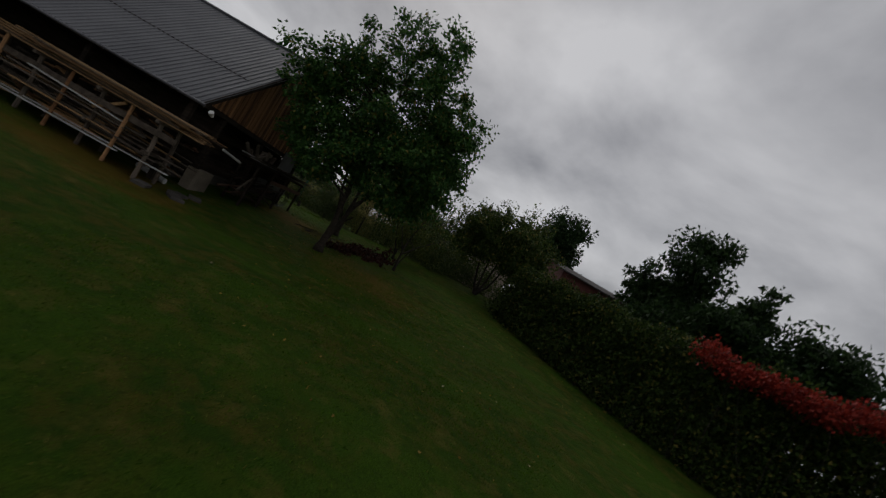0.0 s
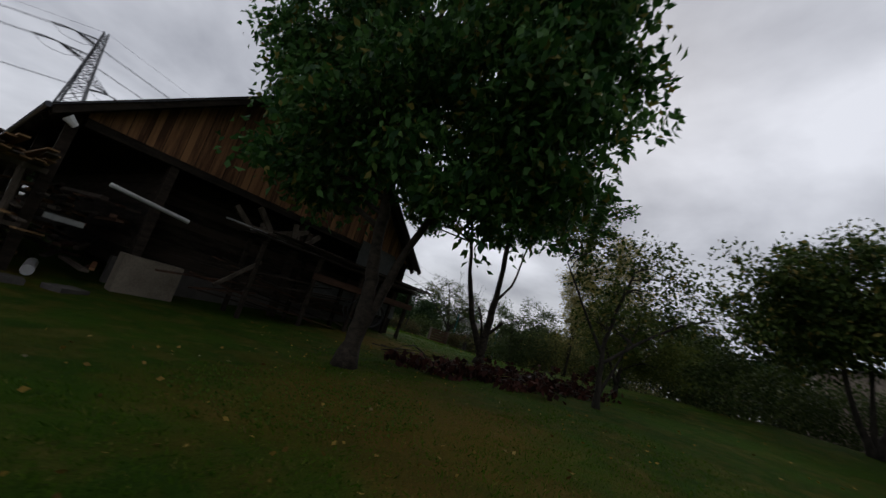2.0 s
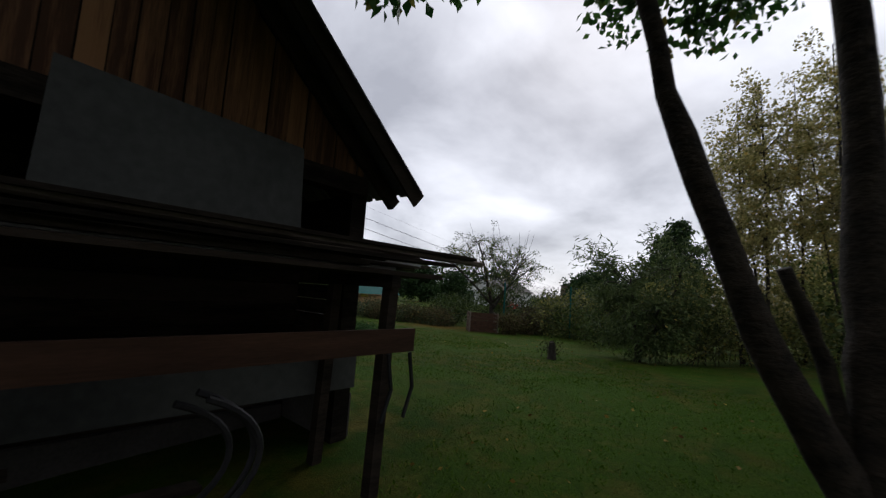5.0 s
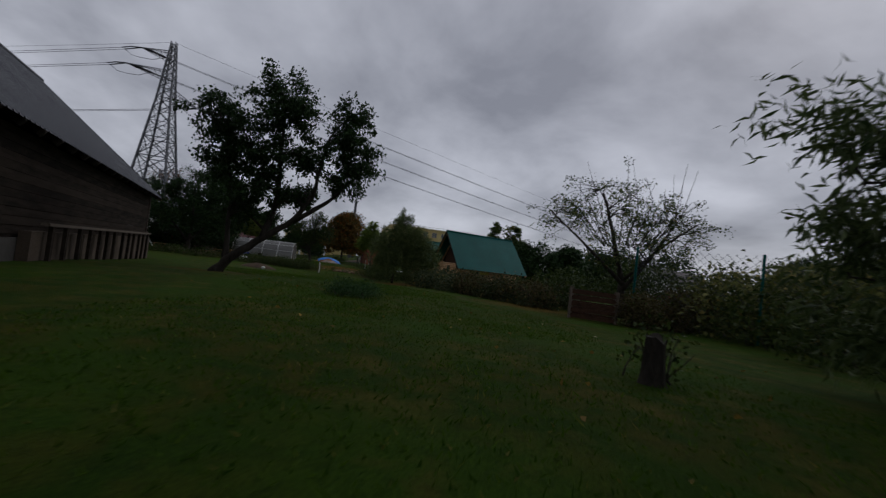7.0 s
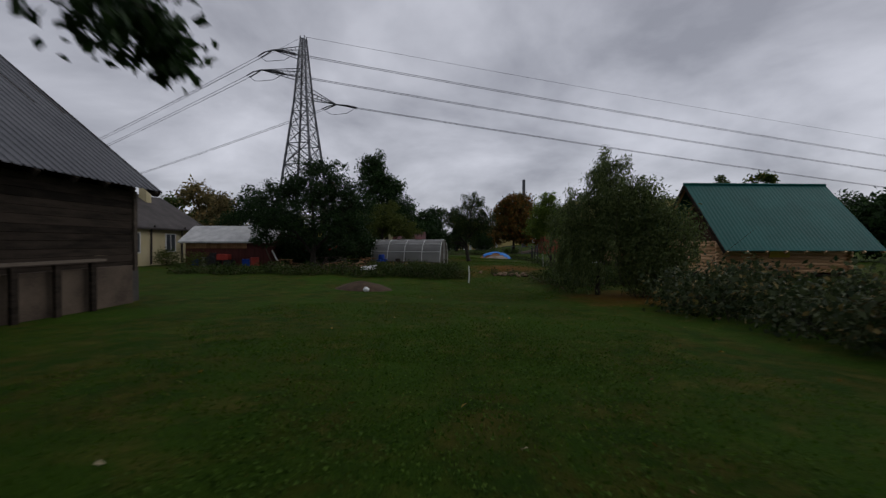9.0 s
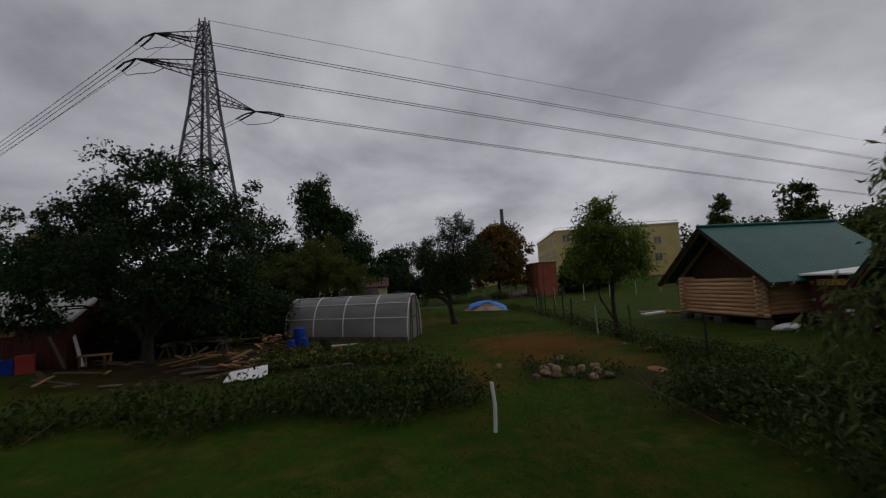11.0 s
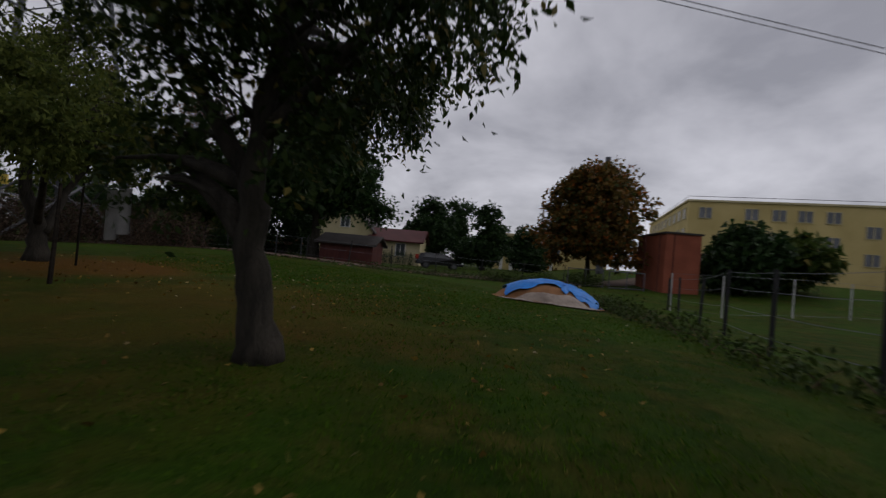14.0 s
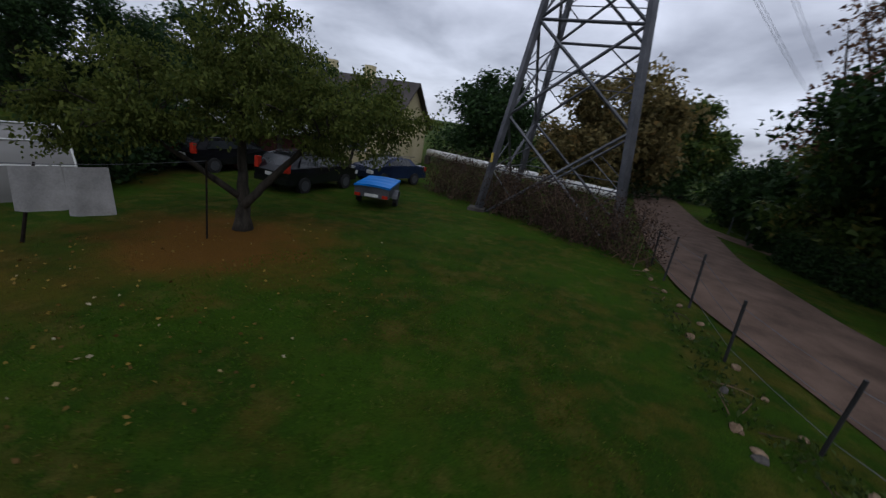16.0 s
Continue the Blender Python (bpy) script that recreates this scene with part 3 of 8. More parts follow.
def house(name, x0, x1, y0, y1, z0, eave, ridge, axis, wall, roof, label, over=0.4, windows=(), category="house", chimneys=()):
    """A gabled house; windows are (side, along, sill, width, height)."""
    h = root(name, ((x0 + x1) / 2, (y0 + y1) / 2, z0), label, category)
    part("wall", MB().box((x0, y0, z0 - 0.5), (x1, y1, eave)), wall, h)
    cx, cy = (x0 + x1) / 2, (y0 + y1) / 2
    if axis == "y":
        gab = [[(x0, y, eave), (x1, y, eave), (cx, y, ridge - 0.1)] for y in (y0, y1)]
        k = (ridge - eave) / (cx - x0)
        slopes = [((x0 - over, eave - k * over), (cx, ridge)), ((x1 + over, eave - k * over), (cx, ridge))]
        for (xa, za), (xb, zb) in slopes:
            g = np.array([[(xa + (xb - xa) * t, y, za + (zb - za) * t) for y in (y0 - over, y1 + over)] for t in (0, 1)])
            part("roof", MB().slab(g[:, ::-1] if xa > xb else g, 0.12), roof, h)
    else:
        gab = [[(x, y0, eave), (x, y1, eave), (x, cy, ridge - 0.1)] for x in (x0, x1)]
        k = (ridge - eave) / (cy - y0)
        for ya, za in ((y0 - over, eave - k * over), (y1 + over, eave - k * over)):
            g = np.array([[(x, ya + (cy - ya) * t, za + (ridge - za) * t) for x in (x0 - over, x1 + over)] for t in (0, 1)])
            part("roof", MB().slab(g if ya < cy else g[:, ::-1], 0.12), roof, h)
    v = gab[0] + gab[1]
    part("gable", MB().add(v, [(0, 2, 1), (3, 4, 5), (0, 1, 4, 3), (1, 2, 5, 4), (2, 0, 3, 5)]), wall, h)
    for side, u, sill, w, hh in windows:
        z = z0 + sill
        if side in "ew":
            x, s = (x1, 1) if side == "e" else (x0, -1)
            lo, hi = (min(x, x + 0.04 * s), u - w / 2, z), (max(x, x + 0.04 * s), u + w / 2, z + hh)
            fr = [((min(x, x + 0.07 * s), u + p, z + q), (max(x, x + 0.07 * s), u + p2, z + q2)) for p, p2, q, q2 in ((-w / 2 - 0.07, w / 2 + 0.07, -0.07, 0), (-w / 2 - 0.07, w / 2 + 0.07, hh, hh + 0.07), (-w / 2 - 0.07, -w / 2, 0, hh), (w / 2, w / 2 + 0.07, 0, hh), (-0.025, 0.025, 0, hh))]
        else:
            y, s = (y1, 1) if side == "n" else (y0, -1)
            lo, hi = (u - w / 2, min(y, y + 0.04 * s), z), (u + w / 2, max(y, y + 0.04 * s), z + hh)
            fr = [((u + p, min(y, y + 0.07 * s), z + q), (u + p2, max(y, y + 0.07 * s), z + q2)) for p, p2, q, q2 in ((-w / 2 - 0.07, w / 2 + 0.07, -0.07, 0), (-w / 2 - 0.07, w / 2 + 0.07, hh, hh + 0.07), (-w / 2 - 0.07, -w / 2, 0, hh), (w / 2, w / 2 + 0.07, 0, hh), (-0.025, 0.025, 0, hh))]
        wi = part("window", MB().box(lo, hi), M_winglass, h)
        f = MB()
        for a, c in fr:
            f.box(a, c)
        part("window_frame", f, M_white, wi)
    for x, y, top in chimneys:
        part("chimney", MB().box((x - 0.3, y - 0.3, eave), (x + 0.3, y + 0.3, top)), M_cream, h)
    return h


# ---- barn ----
RIDGE_X, RIDGE_Z, EAVE_R, EAVE_L, EAVE_Z, BARN_LEN = -5.4, 7.9, 0.0, -11.8, 3.17, 25.4


def roof_z(x):
    return EAVE_Z + (RIDGE_Z - EAVE_Z) * ((EAVE_R - x) / (EAVE_R - RIDGE_X) if x > RIDGE_X else (x - EAVE_L) / (RIDGE_X - EAVE_L))


def barn():
    b = root("barn", (-5.5, 12.5, 0), "old timber barn with dark ribbed roof and brown board gable", "barn")
    # ribbed roof sheets, one for each slope
    for x0, x1 in ((EAVE_R, RIDGE_X), (EAVE_L, RIDGE_X)):
        ys, zs = [], []
        y = -0.05
        while y < BARN_LEN:
            for dy, dz in ((0, 0), (0.145, 0), (0.165, 0.032), (0.205, 0.032)):
                ys.append(min(y + dy, BARN_LEN))
                zs.append(dz)
            y += 0.225
        ys, zs = np.array(ys), np.array(zs)
        t = np.linspace(0, 1, 7)[:, None]
        sag = 0.03 * np.sin(t * math.pi)
        grid = np.stack(np.broadcast_arrays(x0 + (x1 - x0) * t, ys[None], EAVE_Z + (RIDGE_Z - EAVE_Z) * t + zs[None] - sag), -1)
        mb = MB().slab(grid if x0 < x1 else grid[:, ::-1], 0.02)
        part("roof", mb, M_roof, b, "dark grey ribbed metal roof sheet")
    part("ridge_cap", MB().tube([(RIDGE_X, -0.08, RIDGE_Z + 0.02), (RIDGE_X, BARN_LEN + 0.03, RIDGE_Z + 0.02)], 0.09, 8), M_roof, b)
    for xe in (EAVE_R, EAVE_L):
        s = -1 if xe < -5 else 1
        for y in (0.0, BARN_LEN - 0.03):
            part("verge_board", MB().beam((xe, y, EAVE_Z - 0.10), (RIDGE_X, y, RIDGE_Z - 0.10), 0.035, 0.2), M_darkwood, b)
        for k in range(28):
            y = 0.4 + k * 0.92
            part("rafter", MB().beam((xe - s * 0.02, y, EAVE_Z - 0.12), (RIDGE_X, y, RIDGE_Z - 0.12), 0.09, 0.15), M_darkwood, b)
    # gable boards above the lintel, both ends
    for y0, lo, hi in ((0.5, -11.2, -0.45), (BARN_LEN - 0.5, -11.2, -0.45)):
        x, i = lo, 0
        while x < hi - 0.05:
            w = min(rng.uniform(0.15, 0.22), hi - x)
            za, zb = roof_z(x + 0.01) - 0.22, roof_z(x + w - 0.01) - 0.22
            z0 = 3.27 + rng.uniform(-0.05, 0.03)
            if -4.72 < x + w / 2 < -3.72 and y0 < 2:
                spans = ((z0, z0, 4.2, 4.2), (5.12, 5.12, za, zb))
            else:
                spans = ((z0, z0, za, zb),)
            for a0, a1, c0, c1 in spans:
                if min(c0, c1) > a0 + 0.02:
                    d = y0 + (0.012 if i % 2 else -0.012)
                    v = [(x + 0.006, d - 0.012, a0), (x + w - 0.006, d - 0.012, a1), (x + w - 0.006, d - 0.012, c1), (x + 0.006, d - 0.012, c0)]
                    v += [(p, d + 0.012, r) for p, _, r in v]
                    part("board", MB().add(v, [(0, 1, 2, 3), (7, 6, 5, 4), (0, 4, 5, 1), (1, 5, 6, 2), (2, 6, 7, 3), (3, 7, 4, 0)]), M_board, b)
            x += w
            i += 1
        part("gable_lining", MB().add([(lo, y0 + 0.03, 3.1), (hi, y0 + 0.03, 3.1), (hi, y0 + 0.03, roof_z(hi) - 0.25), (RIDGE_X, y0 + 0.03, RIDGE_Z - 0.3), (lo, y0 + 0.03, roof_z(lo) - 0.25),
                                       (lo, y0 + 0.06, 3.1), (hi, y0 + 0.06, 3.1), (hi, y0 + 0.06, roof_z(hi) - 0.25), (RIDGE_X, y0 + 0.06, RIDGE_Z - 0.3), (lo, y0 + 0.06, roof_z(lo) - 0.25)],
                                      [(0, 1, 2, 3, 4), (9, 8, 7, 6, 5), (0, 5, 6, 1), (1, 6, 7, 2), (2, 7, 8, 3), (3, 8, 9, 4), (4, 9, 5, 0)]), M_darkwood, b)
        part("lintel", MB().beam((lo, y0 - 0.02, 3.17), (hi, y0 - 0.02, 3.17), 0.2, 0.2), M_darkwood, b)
    # gable window with a bar
    w = part("window", MB().box((-4.70, 0.50, 4.22), (-3.74, 0.53, 5.10)), M_winglass, b, "small old window with a wooden bar")
    fr = MB()
    for lo, hi in (((-4.76, 0.44, 4.16), (-3.68, 0.50, 4.24)), ((-4.76, 0.44, 5.08), (-3.68, 0.50, 5.16)), ((-4.76, 0.44, 4.24), (-4.68, 0.50, 5.08)), ((-3.76, 0.44, 4.24), (-3.68, 0.50, 5.08)), ((-4.68, 0.46, 4.70), (-3.76, 0.50, 4.75))):
        fr.box(lo, hi)
    part("window_frame", fr, M_plank, w)
    # lower walls; their near-black planks partly stand in for eave and recess shade
    def planked(axis, at, lo, hi, z0, z1, step=0.19):
        z = z0
        while z < z1:
            h = min(step * rng.uniform(0.9, 1.1), z1 - z + 0.01)
            o = rng.uniform(-0.012, 0.012)
            if axis == "x":
                mb = MB().box((at - 0.03 + o, lo, z), (at + 0.03 + o, hi, z + h - 0.008))
            else:
                mb = MB().box((lo, at - 0.03 + o, z), (hi, at + 0.03 + o, z + h - 0.008))
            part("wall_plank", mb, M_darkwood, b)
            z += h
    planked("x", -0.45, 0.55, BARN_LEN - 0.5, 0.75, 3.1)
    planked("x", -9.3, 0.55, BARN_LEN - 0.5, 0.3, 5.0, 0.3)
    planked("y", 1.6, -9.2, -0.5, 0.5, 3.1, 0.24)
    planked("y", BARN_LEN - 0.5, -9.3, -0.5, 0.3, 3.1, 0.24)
    part("plinth", MB().box((-0.56, 0.5, -0.4), (-0.34, BARN_LEN - 0.45, 0.85)), M_concrete, b)
    part("plinth", MB().box((-9.5, 1.5, -0.5), (-0.6, 1.75, 0.55)), M_concrete, b)
    part("concrete_block", MB().box((-9.6, 0.3, -0.4), (-8.3, 0.72, 0.74), 2), M_stub, b, "beige concrete wall stub")
    for x, y in ((-11.35, 0.6), (-9.35, 0.55), (-5.4, 0.62), (-0.5, 0.55), (-11.35, 4.8), (-11.35, 9), (-11.35, 13.2), (-11.35, 17.4), (-11.35, 21.6), (-11.35, 25.0)):
        part("post", MB().box((x - 0.1, y - 0.1, float(hgt(x, y)) - 0.1), (x + 0.1, y + 0.1, 3.25)), M_darkwood, b)
    part("corner_board", MB().box((-0.5, BARN_LEN - 0.56, 0.5), (-0.37, BARN_LEN - 0.43, 3.1)), M_greywood, b)
    part("gutter", MB().tube([(EAVE_L - 0.06, -0.1, EAVE_Z - 0.06), (EAVE_L - 0.06, BARN_LEN, EAVE_Z - 0.1)], 0.06, 8), M_roof, b)
    part("gutter_end", MB().tube([(EAVE_L + 0.25, -0.22, EAVE_Z - 0.16), (EAVE_L + 0.42, -0.22, EAVE_Z - 0.28)], (0.1, 0.06), 8), M_white, b, "white gutter outlet")
    part("grey_sheet", MB().add([(-3.15, 0.27, 2.34), (-1.30, 0.25, 2.44), (-1.32, 0.31, 3.34), (-3.12, 0.33, 3.42), (-3.15, 0.29, 2.34), (-1.30, 0.27, 2.44), (-1.32, 0.33, 3.34), (-3.12, 0.35, 3.42)],
                                [(0, 1, 2, 3), (7, 6, 5, 4), (0, 4, 5, 1), (1, 5, 6, 2), (2, 6, 7, 3), (3, 7, 4, 0)]), M_greypanel, b, "grey weathered sheet")
    return b


barn()


def gable_shelf():
    """Long timber shelf along the gable, stacked with poles and planks."""
    s = root("timber_shelf", G(-4.4, -0.3), "long timber shelf stacked with poles and old planks against the gable", "shelf")
    for i, x in enumerate((-7.05, -5.2, -3.45, -0.95)):
        for y in (-0.62, 0.2):
            g = G(x, y)
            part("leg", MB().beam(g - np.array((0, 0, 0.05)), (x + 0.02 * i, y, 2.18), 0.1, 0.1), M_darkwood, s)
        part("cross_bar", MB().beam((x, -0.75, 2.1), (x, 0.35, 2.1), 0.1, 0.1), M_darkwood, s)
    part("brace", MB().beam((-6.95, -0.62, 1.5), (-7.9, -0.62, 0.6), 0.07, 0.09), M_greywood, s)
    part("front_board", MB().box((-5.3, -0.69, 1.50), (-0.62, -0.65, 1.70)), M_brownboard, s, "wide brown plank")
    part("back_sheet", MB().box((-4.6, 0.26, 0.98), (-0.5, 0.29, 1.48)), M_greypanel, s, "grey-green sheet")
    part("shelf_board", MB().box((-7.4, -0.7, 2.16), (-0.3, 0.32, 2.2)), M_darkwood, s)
    for k in range(26):
        y, z = rng.uniform(-0.7, 0.28), 2.2 + 0.04 + rng.uniform(0, 0.16)
        x0, x1 = rng.uniform(-8.2, -5.5), rng.uniform(-1.0, 0.55)
        m = M_pipe if k % 9 == 0 else (M_greywood if k % 3 else M_darkwood)
        if k % 2:
            part("pole", MB().tube([(x0, y, z), ((x0 + x1) / 2, y + 0.03, z - 0.02), (x1, y, z + rng.uniform(-0.05, 0.05))], 0.032, 6), m, s)
        else:
            part("plank", MB().beam((x0, y, z), (x1, y + rng.uniform(-0.08, 0.08), z + rng.uniform(-0.03, 0.03)), 0.12, 0.03), m, s)
    for k in range(9):
        x = rng.uniform(-7.4, -5.4)
        a = np.array((x, rng.uniform(-0.5, 0.2), 2.3))
        part("rough_timber", MB().beam(a, a + np.array((rng.uniform(-1.1, 1.1), rng.uniform(-0.2, 0.2), rng.uniform(0.25, 0.75))), 0.1, 0.13), M_greywood, s)
    for k in range(34):
        y, z = rng.uniform(-0.55, 0.2), rng.uniform(0.25, 1.35)
        x0 = rng.uniform(-9.3, -4.2)
        part("old_plank", MB().beam((x0, y, z), (x0 + rng.uniform(0.9, 3.2), y + rng.uniform(-0.2, 0.2), max(0.08, z + rng.uniform(-0.35, 0.3))), rng.uniform(0.06, 0.16), 0.035), (M_darkwood, M_darkwood, M_brownboard)[k % 3], s)
    part("white_pipe", MB().tube([(-10.6, -0.75, 2.02), (-9.0, -0.72, 1.84)], 0.045, 8), M_pipe, s, "pale plastic pipe")
    for dx, rx, rz in ((0.0, 0.9, 0.5), (0.07, 0.84, 0.46), (-0.05, 0.82, 0.42)):
        part("hose", MB().tube([(-2.87 + dx + rx * math.cos(a), -0.62 - dx, 0.96 + rz * math.sin(a)) for a in np.linspace(0.95, -4.1, 34)], 0.022, 6), M_black, s, "slack loop of black hose")
    for x in (-3.3, -0.95, -0.7):
        part("strap", MB().tube([(x, -0.72, 1.5), (x + 0.06, -0.72, 1.2), (x - 0.03, -0.72, 0.95)], 0.018, 5), M_black, s)
    return s


gable_shelf()


def lumber_rack():
    r = root("lumber_rack", G(-12.6, 2.5), "rough timber rack stacked with sawn planks and offcuts beside the barn", "rack")
    for y in (0.15, 2.3, 4.6, 6.9):
        for x in (-12.75, -11.75):
            g = G(x, y)
            part("leg", MB().tube([g - np.array((0, 0, 0.05)), (x + 0.03, y, 1.0), (x, y + 0.05, 1.85)], 0.075, 7), M_greywood, r)
        part("bearer", MB().beam((-13.1, y, 1.86), (-11.4, y, 1.88), 0.1, 0.1), M_greywood, r)
        part("bearer", MB().beam((-13.0, y, 0.75), (-11.4, y, 0.72), 0.1, 0.1), M_greywood, r)
    part("rail", MB().beam((-12.85, -0.6, 1.5), (-12.85, 7.5, 1.45), 0.04, 0.2), M_greywood, r)
    part("brace", MB().beam((-12.8, 2.4, 1.2), (-12.8, 1.5, 1.85), 0.06, 0.1), M_plank, r)
    for k in range(46):
        x = -13.0 + 1.5 * rng.random()
        z = 1.93 + 0.032 * (k % 11) + rng.uniform(0, 0.01)
        y0, y1 = rng.uniform(-1.4, -0.1), rng.uniform(4.5, 8.0)
        part("plank", MB().beam((x, y0, z), (x + rng.uniform(-0.15, 0.15), y1, z + rng.uniform(-0.01, 0.03)), 0.16, 0.028), M_plank if k % 4 else M_greywood, r, "pale sawn plank" if k % 4 else "")
    for k in range(26):
        x, z = -13.0 + 1.5 * rng.random(), 0.2 + 1.1 * rng.random()
        y0, y1 = rng.uniform(-1.0, 1.6), rng.uniform(3, 8)
        part("offcut", MB().beam((x, y0, z), (x + rng.uniform(-0.3, 0.3), y1, max(0.05, z + rng.uniform(-0.2, 0.2))), 0.13, 0.035), M_pipe if k % 11 == 0 else (M_plank if k % 5 == 0 else M_greywood), r)
    for k in range(80):
        y0, z = rng.uniform(-0.6, 6.4), rng.uniform(0.15, 1.6)
        a = np.array((rng.uniform(-12.7, -11.2), y0, z))
        part("offcut", MB().beam(a, a + np.array((rng.uniform(-0.3, 0.9), rng.uniform(0.5, 2.2), rng.uniform(-0.14, 0.14))), rng.uniform(0.06, 0.15), 0.035), (M_greywood, M_darkwood, M_logd, M_plank)[k % 4], r)
    for y in (1.2, 3.4, 5.8):
        part("leg", MB().tube([G(-12.9, y, -0.05), (-12.86, y, 0.9), (-12.88, y, 1.9)], 0.06, 7), M_logd, r)
    for k, (x, y) in enumerate(((-11.4, -0.6), (-12.9, -0.3), (-10.5, -0.7), (-12.1, -1.0))):
        part("paving_slab", MB().box((x - 0.3, y - 0.22, float(hgt(x, y)) - 0.03), (x + 0.3, y + 0.22, float(hgt(x, y)) + 0.09), 17 * k), M_concrete, r)
    return r


lumber_rack()


def timber_pile():
    r = root("timber_pile", G(-10.4, 3.5), "heap of old brown timber and offcuts under the barn eaves", "timber pile")
    for k in range(90):
        y0, z = rng.uniform(0.4, 8.0), rng.uniform(0.08, 1.9)
        a = np.array((rng.uniform(-11.1, -9.6), y0, z))
        d = np.array((rng.uniform(-0.6, 0.6), rng.uniform(0.4, 2.0), rng.uniform(-0.12, 0.12)))
        part("timber", MB().beam(a, a + d, rng.uniform(0.07, 0.2), rng.uniform(0.03, 0.09)), (M_brownboard, M_darkwood, M_logd, M_greywood, M_darkwood)[k % 5], r)
    part("sheet_end", MB().box((-11.1, 0.95, 1.0), (-10.35, 0.99, 1.12), 14), M_pipe, r, "pale board end")
    part("pipe_end", MB().tube([G(-11.0, 0.3, 0.12), G(-10.8, 1.6, 0.12)], 0.11, 10), M_pipe, r, "short length of pale pipe")
    return r


timber_pile()
house("board_shed", -19.5, -13.6, 10.0, 18.0, 0.0, 2.7, 4.0, "y", M_darkwood, M_roof, "dark weathered board shed beside the barn", 0.3, category="shed")


def barn_fence():
    f = root("trough_fence", G(-0.1, 17), "low rail fence of dark posts before the beige barn plinth", "fence")
    for k in range(13):
        y = 11.6 + k * 0.94
        x = 0.02 + rng.uniform(-0.03, 0.03)
        g = float(hgt(x, y))
        part("fence_post", MB().box((x - 0.05, y - 0.07, g - 0.1), (x + 0.03, y + 0.07, 1.16)), M_darkwood, f)
    part("rail", MB().beam((0.02, 11.2, 1.2), (0.02, 23.2, 1.22), 0.16, 0.06), M_greywood, f)
    part("low_wall", MB().box((-0.33, 11.0, -0.3), (-0.12, 24.4, 1.02)), M_plaster, f, "beige rendered low wall")
    return f


barn_fence()


# ---- log cabins ----
def cabin(name, x0, x1, y0, y1, ye0, ye1, ridge_y, ridge_x0, ridge_x1, ze, zr, floor, wall_top, logmat, label, open_front=False, sill=True):
    """Log cabin with its gable to the west: walls x0..x1, y0..y1; eaves at ye0, ye1; ridge along x."""
    c = root(name, (x0, y0, 0), label, "cabin")
    for ya, yb in ((ye0, ridge_y), (ye1, ridge_y)):
        mb = MB()
        n = 40
        xs = np.linspace(ridge_x0, ridge_x1, n * 4)
        rib = np.array([0, 0, 0.008, 0.008] * n)
        t = np.linspace(0, 1, 5)[:, None]
        grid = np.stack(np.broadcast_arrays(xs[None], ya + (yb - ya) * t, ze + (zr - ze) * t + rib[None]), -1)
        mb.slab(grid if ya < yb else grid[::-1], 0.03)
        part("roof", mb, M_green, c, "green metal roof sheet")
        part("verge_board", MB().beam((ridge_x0 + 0.02, ya, ze - 0.09), (ridge_x0 + 0.02, yb, zr - 0.09), 0.04, 0.15), M_darkwood, c)
        for k in range(9):
            x = ridge_x0 + 0.15 + k * (ridge_x1 - ridge_x0 - 0.3) / 8
            part("rafter", MB().beam((x, ya, ze - 0.11), (x, yb, zr - 0.11), 0.07, 0.14), M_log, c)
    part("ridge_cap", MB().tube([(ridge_x0, ridge_y, zr + 0.03), (ridge_x1, ridge_y, zr + 0.03)], 0.07, 8), M_green, c)
    # logs course by course
    d, z, i = 0.165, floor + 0.08, 0
    while z < wall_top:
        part("log", MB().tube([(x0, y0 - 0.22, z), (x0, y1 + 0.22, z)], 0.092, 10), logmat, c, smooth=True)
        part("log", MB().tube([(x1, y0 - 0.22, z), (x1, y1 + 0.22, z)], 0.092, 10), logmat, c, smooth=True)
        part("log", MB().tube([(x0 - 0.22, y1, z + d / 2), (x1 + 0.22, y1, z + d / 2)], 0.092, 10), logmat, c, smooth=True)
        if not open_front:
            part("log", MB().tube([(x0 - 0.22, y0, z + d / 2), (x1 + 0.22, y0, z + d / 2)], 0.092, 10), logmat, c, smooth=True)
        z += d
        i += 1
    # recessed dark gable lining
    for x in (x0 + 0.5, x1 - 0.2):
        k = (zr - ze) / (ridge_y - ye0)
        part("gable_board", MB().add([(x, y0, wall_top - 0.1), (x, y1, wall_top - 0.1), (x, y1, max(wall_top, ze + k * (ye1 - y1)) - 0.2), (x, ridge_y, zr - 0.25), (x, y0, max(wall_top, ze + k * (y0 - ye0)) - 0.2),
                                      (x + 0.05, y0, wall_top - 0.1), (x + 0.05, y1, wall_top - 0.1), (x + 0.05, y1, max(wall_top, ze + k * (ye1 - y1)) - 0.2), (x + 0.05, ridge_y, zr - 0.25), (x + 0.05, y0, max(wall_top, ze + k * (y0 - ye0)) - 0.2)],
                                     [(4, 3, 2, 1, 0), (5, 6, 7, 8, 9), (0, 1, 6, 5), (1, 2, 7, 6), (2, 3, 8, 7), (3, 4, 9, 8), (4, 0, 5, 9)]), M_brownboard, c)
    part("floor_deck", MB().box((x0, y0, floor - 0.08), (x1, y1, floor)), M_darkwood, c)
    if sill:
        for x in np.linspace(x0, x1, 4):
            for y in np.linspace(y0, y1, 3):
                g = float(hgt(x, y))
                part("footing", MB().box((x - 0.2, y - 0.2, g - 0.15), (x + 0.2, y + 0.2, floor - 0.08)), M_concrete, c)
    return c


